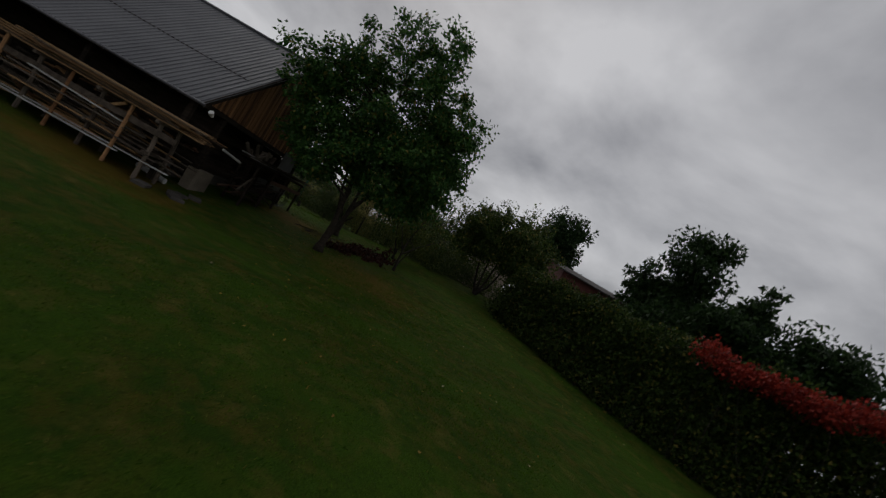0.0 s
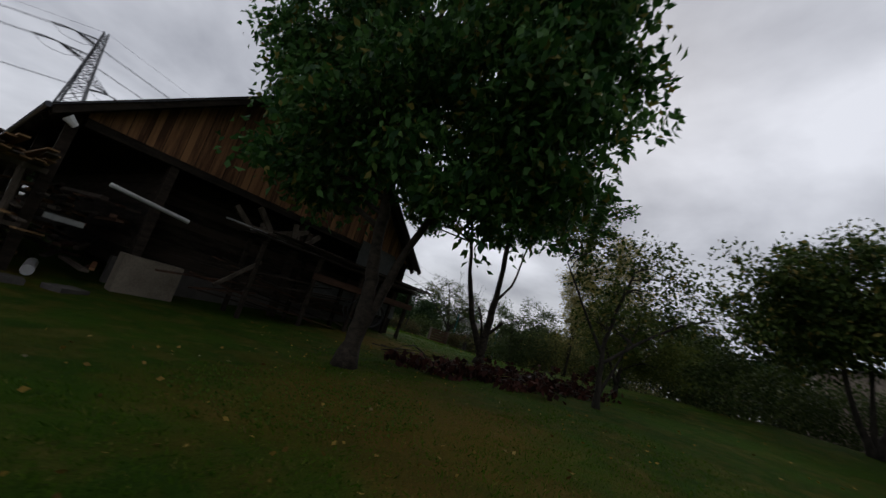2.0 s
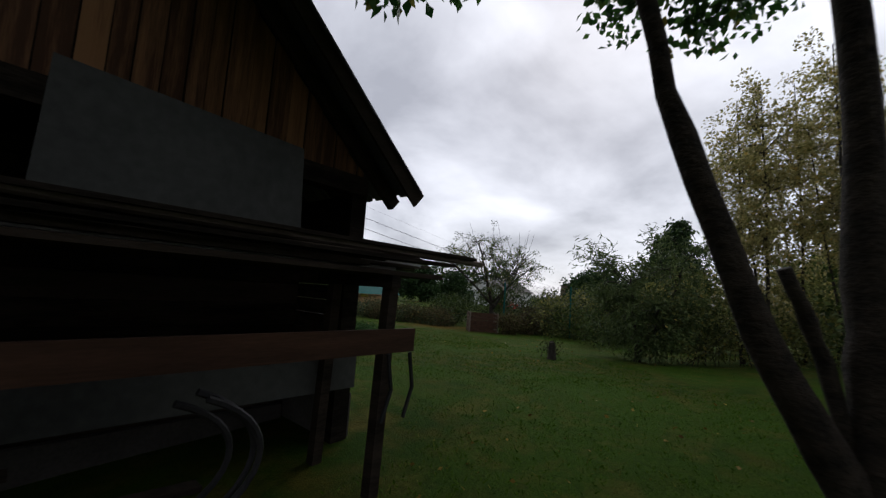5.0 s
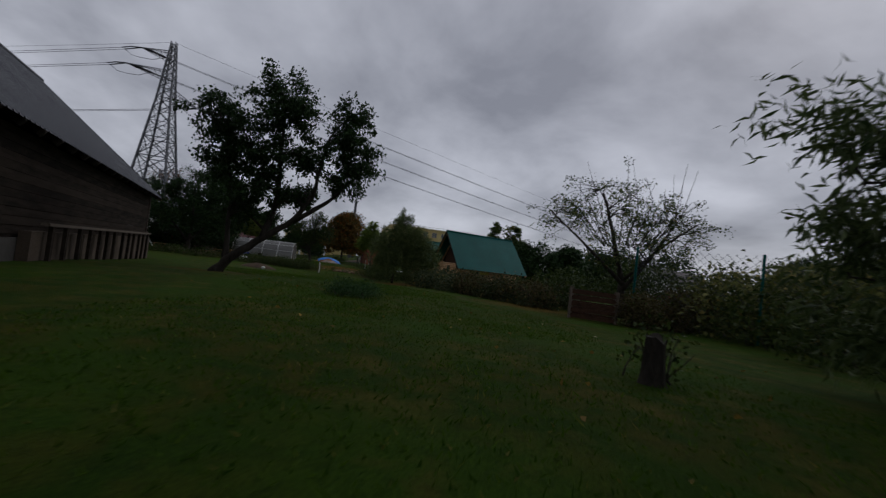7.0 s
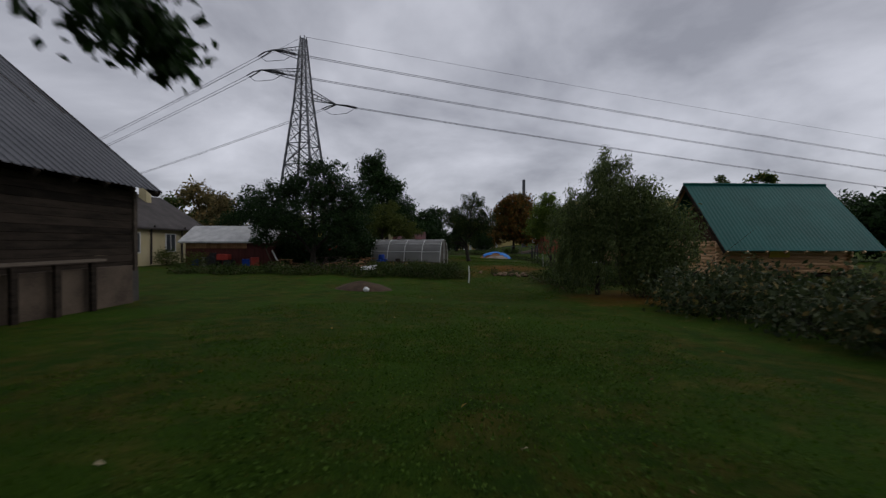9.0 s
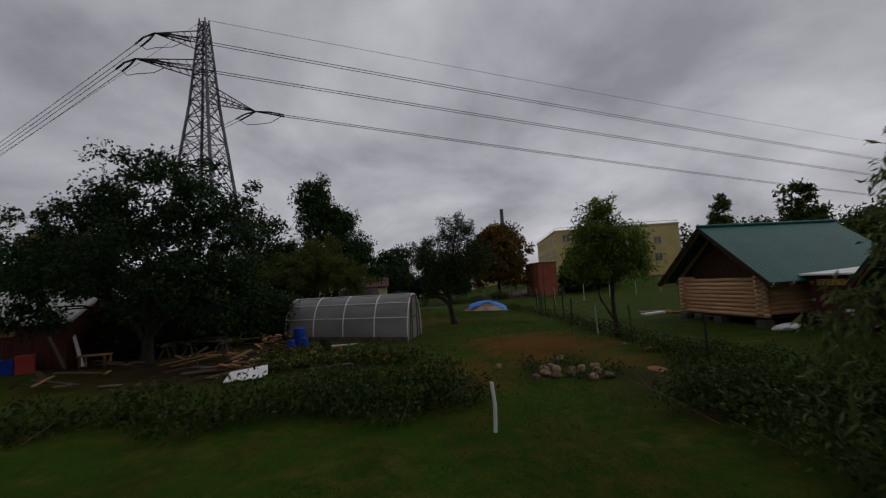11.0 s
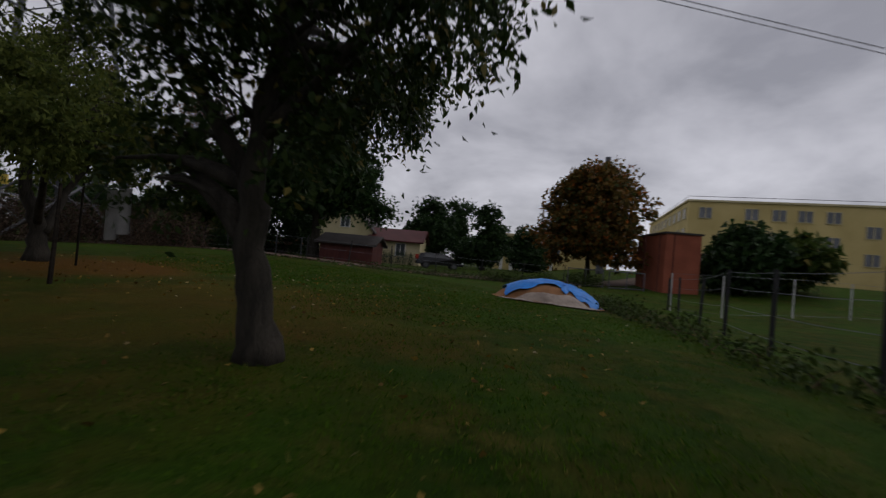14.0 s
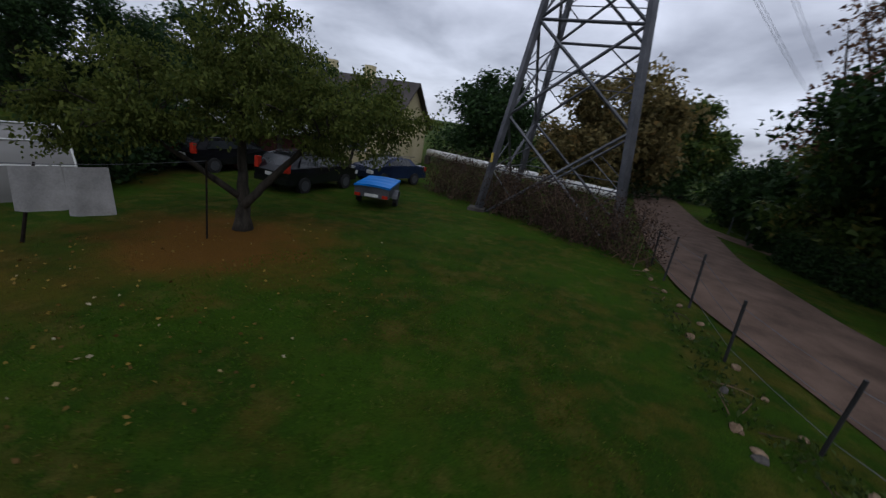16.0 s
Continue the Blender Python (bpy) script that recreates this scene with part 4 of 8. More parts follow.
c3 = cabin("log_cabin", 22.0, 27.6, 40.0, 44.0, 39.1, 45.1, 42.15, 21.45, 28.2, 1.62, 4.0, 0.3, 1.86, M_log, "new pale log cabin on blocks with a green metal roof")
c1 = cabin("garden_cabin", 22.25, 28.7, 32.1, 36.0, 31.0, 37.0, 34.0, 21.6, 29.45, 1.3, 4.75, 0.1, 1.75, M_log, "pale log cabin with a steep green metal roof")
part("window", MB().box((22.10, 33.6, 0.9), (22.16, 33.95, 1.5)), M_glass, c1, "small dark window")
part("shutter", MB().box((24.6, 31.94, 0.95), (25.6, 32.0, 1.5)), M_letters, c1, "yellow-green window board")
for k in range(5):
    part("stacked_board", MB().beam((22.6 + 0.2 * k, 31.62 - 0.05 * k, 0.12 + 0.07 * k + float(hgt(24, 31.6))), (26.4 - 0.25 * k, 31.7 - 0.06 * k, 0.14 + 0.07 * k + float(hgt(24, 31.6))), 0.22, 0.05), M_logd, c1, "rough board stacked under the eaves")


def kiosk():
    k = root("sales_kiosk", G(24.4, 38.2), "small dark brown sales kiosk with a yellow lettered sign", "kiosk")
    part("body", MB().box((23.2, 37.3, 0.15), (25.8, 39.2, 1.75)), M_redwood, k, "dark brown panelled body")
    part("roof", MB().add([(22.9, 37.0, 1.78), (26.1, 37.0, 1.95), (26.1, 39.4, 1.95), (22.9, 39.4, 1.78), (22.9, 37.0, 1.84), (26.1, 37.0, 2.01), (26.1, 39.4, 2.01), (22.9, 39.4, 1.84)],
                          [(3, 2, 1, 0), (4, 5, 6, 7), (0, 1, 5, 4), (1, 2, 6, 5), (2, 3, 7, 6), (3, 0, 4, 7)]), M_white, k, "pale sheet roof")
    part("skid", MB().box((23.3, 37.5, float(hgt(24, 38)) - 0.05), (25.7, 37.7, 0.15)), M_darkwood, k)
    part("skid", MB().box((23.3, 38.8, float(hgt(24, 38)) - 0.05), (25.7, 39.0, 0.15)), M_darkwood, k)
    board = part("sign_board", MB().box((23.155, 37.45, 1.42), (23.195, 38.95, 1.64)), M_logd, k, "wooden sign board")
    cu = bpy.data.curves.new("letters", "FONT")
    cu.body, cu.size, cu.extrude, cu.align_x, cu.align_y = "ZEMENES", 0.27, 0.008, "CENTER", "CENTER"
    tmp = new("letters", cu)
    me = bpy.data.meshes.new_from_object(tmp.evaluated_get(bpy.context.evaluated_depsgraph_get()))
    bpy.data.objects.remove(tmp)
    me.transform(Matrix.Translation(Vector((23.145, 38.2, 1.53)) - Vector(ORIGIN[board.name])) @ Matrix.Rotation(radians(-90), 4, "Z") @ Matrix.Rotation(radians(90), 4, "X"))
    me.materials.append(M_letters)
    o = new("letters", me)
    o.parent = board
    tagged(o, "yellow capital letters")
    part("notice", MB().box((23.16, 37.9, 0.45), (23.195, 38.15, 0.65)), M_white, k)
    return k


kiosk()


# ---- greenhouse ----
def greenhouse():
    A = np.array((8.95, 43.0))
    L, Wd = np.array((-0.88, 0.475)), np.array((0.30, 0.954))
    LEN, WID, H = 6.2, 2.35, 1.88
    g = root("greenhouse", (*A, 0), "arched greenhouse of pale battens covered with grey plastic film", "greenhouse")

    def arch(u, n=15):
        out = []
        for a in np.linspace(0, math.pi, n):
            s, h = -math.cos(a), math.sin(a) ** 0.8
            p = A + L * u + Wd * (WID / 2 * (1 + s))
            out.append((*p, 0.02 + float(hgt(p[0], p[1])) * 0 + H * h))
        return np.array(out)

    m = bpy.data.materials.new("greenhouse_film")
    m.use_nodes = True
    n, l = m.node_tree.nodes, m.node_tree.links
    p = n["Principled BSDF"]
    p.inputs["Base Color"].default_value, p.inputs["Roughness"].default_value = (0.24, 0.235, 0.22, 1), 0.4
    nz = n.new("ShaderNodeTexNoise")
    nz.inputs["Scale"].default_value, nz.inputs["Detail"].default_value = 1.6, 6
    bp = n.new("ShaderNodeBump")
    bp.inputs["Strength"].default_value, bp.inputs["Distance"].default_value = 0.9, 0.12
    l.new(nz.outputs["Fac"], bp.inputs["Height"])
    l.new(bp.outputs["Normal"], p.inputs["Normal"])
    tr = n.new("ShaderNodeBsdfTransparent")
    tr.inputs["Color"].default_value = (0.75, 0.78, 0.78, 1)
    mx = n.new("ShaderNodeMixShader")
    rp = n.new("ShaderNodeMapRange")
    rp.inputs["From Min"].default_value, rp.inputs["From Max"].default_value, rp.inputs["To Min"].default_value, rp.inputs["To Max"].default_value = 0.35, 0.65, 0.55, 0.86
    l.new(nz.outputs["Fac"], rp.inputs["Value"])
    l.new(rp.outputs["Result"], mx.inputs[0])
    l.new(tr.outputs[0], mx.inputs[1])
    l.new(p.outputs[0], mx.inputs[2])
    l.new(mx.outputs[0], n["Material Output"].inputs["Surface"])
    rows = np.stack([arch(u) for u in np.linspace(0, LEN, 61)])
    # slack film sags between the ribs in long creases
    for i, u in enumerate(np.linspace(0, LEN, 61)):
        bay = abs(math.sin(math.pi * u / (LEN / 4)))
        for j in range(rows.shape[1]):
            rows[i, j, 2] -= 0.014 + bay * (0.022 + 0.03 * noise.noise(Vector((u * 1.3, j * 1.1, 4.0))) + 0.012 * noise.noise(Vector((u * 4.5 + j, j * 1.9, 8.0)))) * (0 < j < rows.shape[1] - 1)
    part("film", MB().sheet(rows), m, g, "wrinkled translucent plastic film", smooth=True)
    for u in np.linspace(0, LEN, 5):
        part("rib", MB().tube(arch(u, 19), 0.026, 6), M_white, g, "white painted rib", smooth=True)
    for i in (2, 4, 7, 10, 12):
        a, b = arch(0)[i], arch(LEN)[i]
        part("batten", MB().tube([a, (a + b) / 2, b], 0.018, 6), M_white, g)
    for u in (0.0, LEN):
        e = arch(u)
        part("end_film", MB().add(e, [tuple(range(len(e)))]), m, g)
    f = MB()
    for s in (0.3, 0.66):
        q = A + Wd * WID * s - L * 0.02
        f.beam((*q, 0.0), (*q, H * 0.95), 0.05, 0.05)
    for z in (0.95, 1.8):
        a, b = A + Wd * WID * 0.3 - L * 0.02, A + Wd * WID * 0.66 - L * 0.02
        f.beam((*a, z), (*b, z), 0.05, 0.05)
    part("door_frame", f, M_greywood, g, "bare timber door frame")
    for s0, s1 in ((0.14, 0.25), (0.88, 0.78)):
        a, b = A + Wd * WID * s0 - L * 0.02, A + Wd * WID * s1 - L * 0.02
        part("brace", MB().beam((*a, 0.0), (*b, 1.5), 0.04, 0.04), M_greywood, g)
    bd = MB()
    bd.beam((*(A - 0.03 * Wd), 0.08), (*(A - 0.03 * Wd + L * LEN), 0.12), 0.04, 0.26)
    part("base_board", bd, M_greywood, g)
    # seedbeds inside
    inn = MB()
    c = A + L * LEN / 2 + Wd * WID / 2
    inn.box((c[0] - 2.8, c[1] - 0.9, -0.2), (c[0] + 2.8, c[1] + 0.9, 0.12), -28.4)
    part("seedbed", inn, M_soil, g)
    return g


greenhouse()


# ---- pylon and lines ----
def pylon(x, y, h, half, name="power_pylon", label="steel lattice power pylon with three cross arms", detail=True, spin=12.0, thick=1.0):
    p = root(name, G(x, y), label, "pylon")
    z0 = float(hgt(x, y)) - 0.3
    a = radians(spin)
    ca, sa = math.cos(a), math.sin(a)

    def width(z):
        k = z / h
        return half + (half * 0.29 - half) * min(k / 0.70, 1) + (0 if k < 0.70 else (half * 0.09 - half * 0.29) * (k - 0.70) / 0.30)

    def corner(i, z):
        w = width(z)
        u, v = ((-1, -1), (1, -1), (1, 1), (-1, 1))[i % 4]
        return np.array((x + w * (u * ca - v * sa), y + w * (u * sa + v * ca), z0 + z))

    for i in range(4):
        part("leg", MB().tube([corner(i, z) for z in (0, h * 0.70, h)], np.array((0.13, 0.10, 0.05)) * thick, 4), M_steel, p)
        if detail:
            part("footing", MB().box(tuple(corner(i, 0) - np.array((0.35, 0.35, 0.3))), tuple(corner(i, 0) + np.array((0.35, 0.35, 0.45)))), M_concrete, p)
    levels = [0]
    while levels[-1] < h - 0.8:
        levels.append(min(h, levels[-1] + max(0.75, 1.55 * width(levels[-1]))))
    for i in range(4):
        mb = MB()
        for k in range(len(levels) - 1):
            a0, a1, b0, b1 = corner(i, levels[k]), corner(i, levels[k + 1]), corner(i + 1, levels[k]), corner(i + 1, levels[k + 1])
            r = (0.05 if k < 4 else 0.035) * thick
            mb.tube([a0, b1], r, 4, False).tube([b0, a1], r, 4, False)
            if k > 0:
                mb.tube([a1, b1], r, 4, False)
            if detail and k < 5:
                m = (a0 + a1 + b0 + b1) / 4
                for q0, q1 in ((a0, a1), (b0, b1)):
                    mid = (q0 + q1) / 2
                    for s in (0.5,):
                        mb.tube([mid, q0 + (m - q0) * 0.5], 0.025, 4, False).tube([mid, q1 + (m - q1) * 0.5], 0.025, 4, False)
                        mb.tube([mid, m], 0.025, 4, False)
        part("bracing", mb, M_steel, p, "diagonal steel bracing")
    return p, corner, z0


PX, PY, PH = -6.2, 60.9, 25.6
P1, pcorner, pz0 = pylon(PX, PY, PH, 2.72, spin=-12.0, thick=1.25)
ARM = np.array((-0.82, -0.57, 0))
tips = []
for z, ln, s in ((23.1, 3.4, 1), (20.6, 4.6, 1), (18.6, 4.0, -1)):
    d = ARM * s
    w = 0.6
    side = np.array((-d[1], d[0], 0))
    tip = np.array((PX, PY, pz0 + z)) + d * ln
    mb = MB()
    inner = [np.array((PX, PY, pz0 + z)) + side * w * q + np.array((0, 0, dz)) + d * 0.3 for q in (-1, 1) for dz in (0.0, 1.1)]
    for e in inner:
        mb.tube([e, tip], 0.05, 4, False)
    for f in np.linspace(0.15, 0.85, 6):
        for i, j in ((0, 1), (2, 3), (0, 2), (1, 2)):
            mb.tube([inner[i] + (tip - inner[i]) * f, inner[j] + (tip - inner[j]) * min(f + 0.12, 1)], 0.025, 4, False)
    part("cross_arm", mb, M_steel, P1)
    tips.append(tip)
tips.append(np.array((PX, PY, pz0 + PH)))
E1, E2 = np.array((292.0, 112.0, 1.5)), np.array((-193.0, 190.0, 12.0))
for k, tip in enumerate(tips):
    for far in (E1, E2):
        off = tip - np.array((PX, PY, pz0 + 20))
        end = far + np.array((off[0] * 0.9, off[1] * 0.9, off[2] + 2))
        d = unit(end - tip)
        side = unit(np.cross(d, (0, 0, 1.0)))
        pair = (-0.2, 0.2) if k < 3 else (0,)
        lead = 2.4 if k < 3 else 0.3
        if k < 3:
            for q in pair:
                part("insulator", MB().tube([tip, tip + d * lead * 0.5 + side * q, tip + d * lead + side * q - np.array((0, 0, 0.12))], 0.07, 6), M_black, P1, "dark insulator string")
        mb = MB()
        for q in pair:
            a = tip + d * lead + side * q - np.array((0, 0, 0.12 if k < 3 else 0))
            b = end + side * q
            t = np.linspace(0, 1, 40)[:, None]
            pts = a + (b - a) * t - np.array((0, 0, 1.0)) * (4 * t * (1 - t)) * (3.0 if k < 3 else 2.4)
            mb.tube(pts, 0.03 if k < 3 else 0.018, 4, False)
        c = thing("power_line", mb, M_steel, "thin pair of steel power conductors hung from the pylon" if k < 3 else "thin earth wire at the top of the pylon", "cable", "power lines")
    if k < 3:
        d1, d2 = unit(E1 - tip), unit(E2 - tip)
        part("jumper", MB().tube([tip + d1 * 2.3 - np.array((0, 0, 0.1)), tip + d1 * 1.2 - np.array((0, 0, 0.9)), tip - np.array((0, 0, 1.2)), tip + d2 * 1.2 - np.array((0, 0, 0.9)), tip + d2 * 2.3 - np.array((0, 0, 0.1))], 0.03, 5), M_steel, P1)
part("warning_plate", MB().box((PX + 2.35, PY - 2.95, 2.3), (PX + 2.75, PY - 2.9, 2.65)), M_letters, P1, "yellow warning plate")
pylon(-207, 190, 32, 2.8, "far_pylon", "distant steel lattice power pylon against the sky", False, 30, 1.6)
P2x = root("phone_mast", (-23, 166, 0), "distant lattice phone mast with antennas", "mast")
mm = MB()
for i in range(3):
    an = i * 2.094
    mm.tube([(-23 + 1.1 * math.cos(an), 166 + 1.1 * math.sin(an), 0), (-23 + 0.6 * math.cos(an), 166 + 0.6 * math.sin(an), 20)], 0.12, 4)
for k in range(16):
    for i in range(3):
        r0, r1 = 1.1 - 0.031 * k, 1.1 - 0.031 * (k + 1)
        a0, a1 = i * 2.094, (i + 1) * 2.094
        mm.tube([(-23 + r0 * math.cos(a0), 166 + r0 * math.sin(a0), k * 1.25), (-23 + r1 * math.cos(a1), 166 + r1 * math.sin(a1), (k + 1) * 1.25)], 0.08, 4, False)
part("lattice", mm, M_steel, P2x)
for i in range(6):
    an = i * 1.047
    part("antenna", MB().box((-23 + 1.5 * math.cos(an) - 0.15, 166 + 1.5 * math.sin(an) - 0.15, 18.2), (-23 + 1.5 * math.cos(an) + 0.15, 166 + 1.5 * math.sin(an) + 0.15, 20.4)), M_white, P2x)
part("platform", MB().tube([(-23, 166, 18.0), (-23, 166, 18.2)], 1.7, 10), M_steel, P2x)


# ---- houses ----
fh = house("farmhouse", -20.0, -12.0, 39.5, 50.5, 0.0, 3.0, 5.7, "y", M_cream, M_darkroof, "cream rendered house with a dark tiled roof and drainpipes", windows=(("e", 41.5, 1.0, 1.1, 1.3), ("e", 45.5, 1.0, 1.1, 1.3), ("s", -16, 1.0, 1.1, 1.3), ("e", 48.5, 1.0, 1.1, 1.3)), chimneys=((-16.5, 44, 6.5), (-15.2, 47.5, 6.3)))
for y in (43.2, 46.9):
    part("drainpipe", MB().tube([(-11.6, y, 2.9), (-11.9, y, 2.6), (-11.93, y, 0.1)], 0.06, 7), M_darkroof, fh, "dark drainpipe")
hs = house("garden_shed", -9.4, -3.4, 43.0, 46.6, 0.0, 1.95, 2.95, "x", M_redwood, M_pipe, "low garden shed with pale ribbed roof and orange boarded front", 0.35, category="shed")
for k in range(12):
    part("front_board", MB().box((-9.35 + 0.36 * k, 42.93, 1.25), (-9.02 + 0.36 * k, 42.99, 1.9)), M_logd, hs)
house("red_shed", 2.9, 6.5, 71.3, 74.2, 0.0, 1.6, 2.15, "x", M_redwood, M_darkroof, "maroon boarded shed with a low dark roof beside the road", 0.3, category="shed")
house("yellow_cottage", 2.4, 7.6, 85.5, 90, 0.0, 2.55, 3.7, "x", M_cream, M_redroof, "pale yellow cottage with a dark red metal roof", 0.35, windows=(("s", 5.6, 0.9, 0.9, 1.2), ("s", 3.3, 0.9, 0.6, 1.2)))
house("gabled_house", -3.5, 2.4, 86, 93, 0.0, 3.4, 6.2, "y", M_cream, M_darkroof, "cream gabled house with a dark roof behind the shed", 0.4, windows=(("s", -0.5, 3.4, 0.9, 1.1),), chimneys=((0.5, 90, 6.9), (-1.5, 90, 7.0)))
house("open_shelter", -6.6, -3.6, 74.4, 76.4, 0.0, 1.55, 2.05, "x", M_darkwood, M_plank, "low dark board shelter with a yellowish plank roof", 0.35, category="shed")
house("lean_shed", -2.9, -0.7, 74.2, 76.0, 0.0, 1.25, 1.6, "x", M_greywood, M_plank, "small grey shed with a weathered plank roof behind the oak", 0.3, category="shed")
house("far_hut", -26.0, -21.0, 82.0, 86.0, 0.0, 1.6, 2.9, "x", M_plaster, M_pipe, "small far house with a grey hipped roof", 0.4)
house("brick_house", 15, 25, -30.5, -22.5, 0.5, 7.9, 8.9, "y", M_redwood, M_darkroof, "dark red house with a low roof behind the hedge", 0.4)
house("grey_hut", 18, 25, -18.4, -13.8, 1.0, 5.0, 5.6, "x", M_film, M_darkroof, "plain pale rendered outbuilding behind the bushes", 0.2, category="shed")
house("white_house", 62, 74, 38, 46, 0, 3.2, 5.0, "x", M_white, M_darkroof, "distant white flat-looking house", 0.4, windows=(("w", 42, 1, 1.2, 1.2), ("w", 44.5, 1, 1.2, 1.2)))
house("tan_building", 75, 88, 22, 32, 0, 5.0, 5.6, "x", M_plaster, M_darkroof, "distant plain tan building beyond the gardens", 0.2, category="building")


def school():
    """Three-storey yellow building on the rise."""
    b = root("school_building", (45, 95, 2.7), "long three-storey yellow rendered building with white windows on a grassy rise", "building")
    xa, ya, xb, yb = 36.8, 93.3, 56.5, 88.6
    d = unit(np.array((xb - xa, yb - ya)))
    nrm = np.array((-d[1], d[0]))
    z0, z1 = 0.6, 10.1
    corners = [np.array((xa, ya)), np.array((xb, yb)), np.array((xb, yb)) + nrm * 13, np.array((xa, ya)) + nrm * 26]
    v = [(*c, z) for z in (z0, z1) for c in corners]
    part("wall", MB().add(v, [(3, 2, 1, 0), (4, 5, 6, 7), (0, 1, 5, 4), (1, 2, 6, 5), (2, 3, 7, 6), (3, 0, 4, 7)]), M_yellow, b, "yellow rendered wall")
    e = [np.array((*c, z1)) for c in corners]
    for i in range(4):
        part("parapet", MB().beam(e[i], e[(i + 1) % 4], 0.35, 0.22), M_cream, b)
        part("roof_rail", MB().tube([e[i] + np.array((0, 0, 0.5)), e[(i + 1) % 4] + np.array((0, 0, 0.5))], 0.03, 4), M_steel, b)
    def win(c, dirn, out, z, w, h):
        c3_, d3, o3 = np.array((*c, z)), np.array((*dirn, 0)), np.array((*out, 0))
        wi = part("window", MB().beam(c3_ - d3 * w / 2 + o3 * 0.03, c3_ + d3 * w / 2 + o3 * 0.03, 0.06, h), M_winglass, b)
        f = MB()
        for q in (-h / 2, h / 2):
            f.beam(c3_ - d3 * (w / 2 + 0.08) + o3 * 0.05 + np.array((0, 0, q)), c3_ + d3 * (w / 2 + 0.08) + o3 * 0.05 + np.array((0, 0, q)), 0.1, 0.07)
        for q in (-w / 2, 0, w / 2):
            f.beam(c3_ + d3 * q + o3 * 0.05 - np.array((0, 0, h / 2)), c3_ + d3 * q + o3 * 0.05 + np.array((0, 0, h / 2)), 0.1, 0.08)
        part("window_frame", f, M_cream, wi)
    for z, us in ((8.75, (1.7, 6.1, 8.6, 10.9, 13.3)), (6.1, (6.1, 8.6, 10.9, 13.3)), (7.4, (16.6,)), (4.6, (16.6,)), (3.5, (1.7, 6.1, 8.6, 10.9, 13.3))):
        for u in us:
            win(np.array((xa, ya)) + d * u, d, -nrm, z, 1.25, 1.25)
    for z in (4.0, 6.4, 8.75):
        for k in range(9):
            win(np.array((xa, ya)) + nrm * (1.5 + 2.6 * k), nrm, -d, z, 1.3, 1.25)
    return b


school()
br = root("brick_annexe", (25, 74, 0), "plain red-brown clad annexe wall", "building")
part("wall", MB().box((25.5, 72.4, -0.3), (27.7, 77, 3.95)), M_brick, br)
part("coping", MB().box((25.4, 72.3, 3.95), (27.8, 77.1, 4.07)), M_darkroof, br)
for k in range(3):
    part("panel_joint", MB().box((24.2 + 0.9 * k, 72.36, 0), (24.24 + 0.9 * k, 72.4, 3.95)), M_redwood, br)
yb2 = root("yellow_hall", (12, 120, 0), "distant low yellow building with white columns", "building")
part("wall", MB().box((16, 112, -0.5), (34, 124, 5.6)), M_yellow, yb2)
for k in range(6):
    part("column", MB().box((17 + 1.6 * k, 111.6, 0), (17.5 + 1.6 * k, 112, 5.0)), M_white, yb2)
    part("window", MB().box((17.6 + 1.6 * k, 111.9, 2.6), (18.5 + 1.6 * k, 111.97, 4.2)), M_winglass, yb2)
part("cornice", MB().box((15.7, 111.5, 5.6), (34.3, 124.3, 6.0)), M_cream, yb2)
thing("factory_chimney", MB().tube([(27.2, 92.2, 0), (27.2, 92.2, 14.1)], (0.42, 0.3), 10), M_steel, "slim tall grey chimney behind the trees", "chimney")


# ---- trees of the garden ----
tree("cherry_tree", G(-6.85, -4.9), [([(0, 0, 0), (0.05, 0, 1.1), (-0.08, 0.02, 2.0), (-0.2, 0.15, 3.4), (-0.3, 0.3, 5.6), (-0.4, 0.2, 8.2)], 0.2, 0.05), ([(0.03, -0.02, 0.65), (0.2, -0.16, 1.4), (0.27, -0.36, 2.5), (0.42, -0.95, 4.0), (0.7, -1.8, 5.6)], 0.125, 0.04)],
     [(-0.3, 0.1, 9.4, 2.6, 2.8, 3.2, 2.8), (-1.3, 3.7, 7.7, 1.5, 1.5, 0.9, 0.7), (0.5, -2.7, 8.7, 1.6, 1.6, 1.4, 1.0), (0.3, -1.6, 3.7, 1.7, 1.7, 0.7, 0.5), (-0.8, 1.6, 3.6, 1.6, 1.6, 0.6, 0.45), (0.6, -3.1, 6.0, 1.6, 1.4, 1.2, 0.8), (-0.6, 2.1, 7.9, 1.6, 1.7, 1.3, 0.9), (-0.6, 1.8, 6.1, 2.1, 2.4, 1.6, 1.4), (-0.7, 3.3, 6.5, 1.3, 1.4, 1.0, 0.6), (0.3, -2.1, 6.4, 2.1, 2.4, 2.1, 1.7), (-0.7, 2.3, 4.6, 1.7, 2.1, 0.9, 0.8), (0.5, -2.6, 4.6, 1.6, 1.9, 1.0, 0.8), (0.6, 0.2, 5.7, 2.2, 2.2, 1.9, 1.2), (-1.4, -0.2, 4.6, 1.5, 2.0, 0.9, 0.6), (-0.4, -3.1, 6.9, 1.1, 1.2, 1.3, 0.7), (-0.3, -3.0, 5.1, 1.0, 1.1, 0.8, 0.4)],
     (0.21, 0.115), 29000, L_cherry, M_barkp, "tall cherry tree with a forked trunk and dense dark green leaves", clumps=320, spread=0.37, limbs=6)
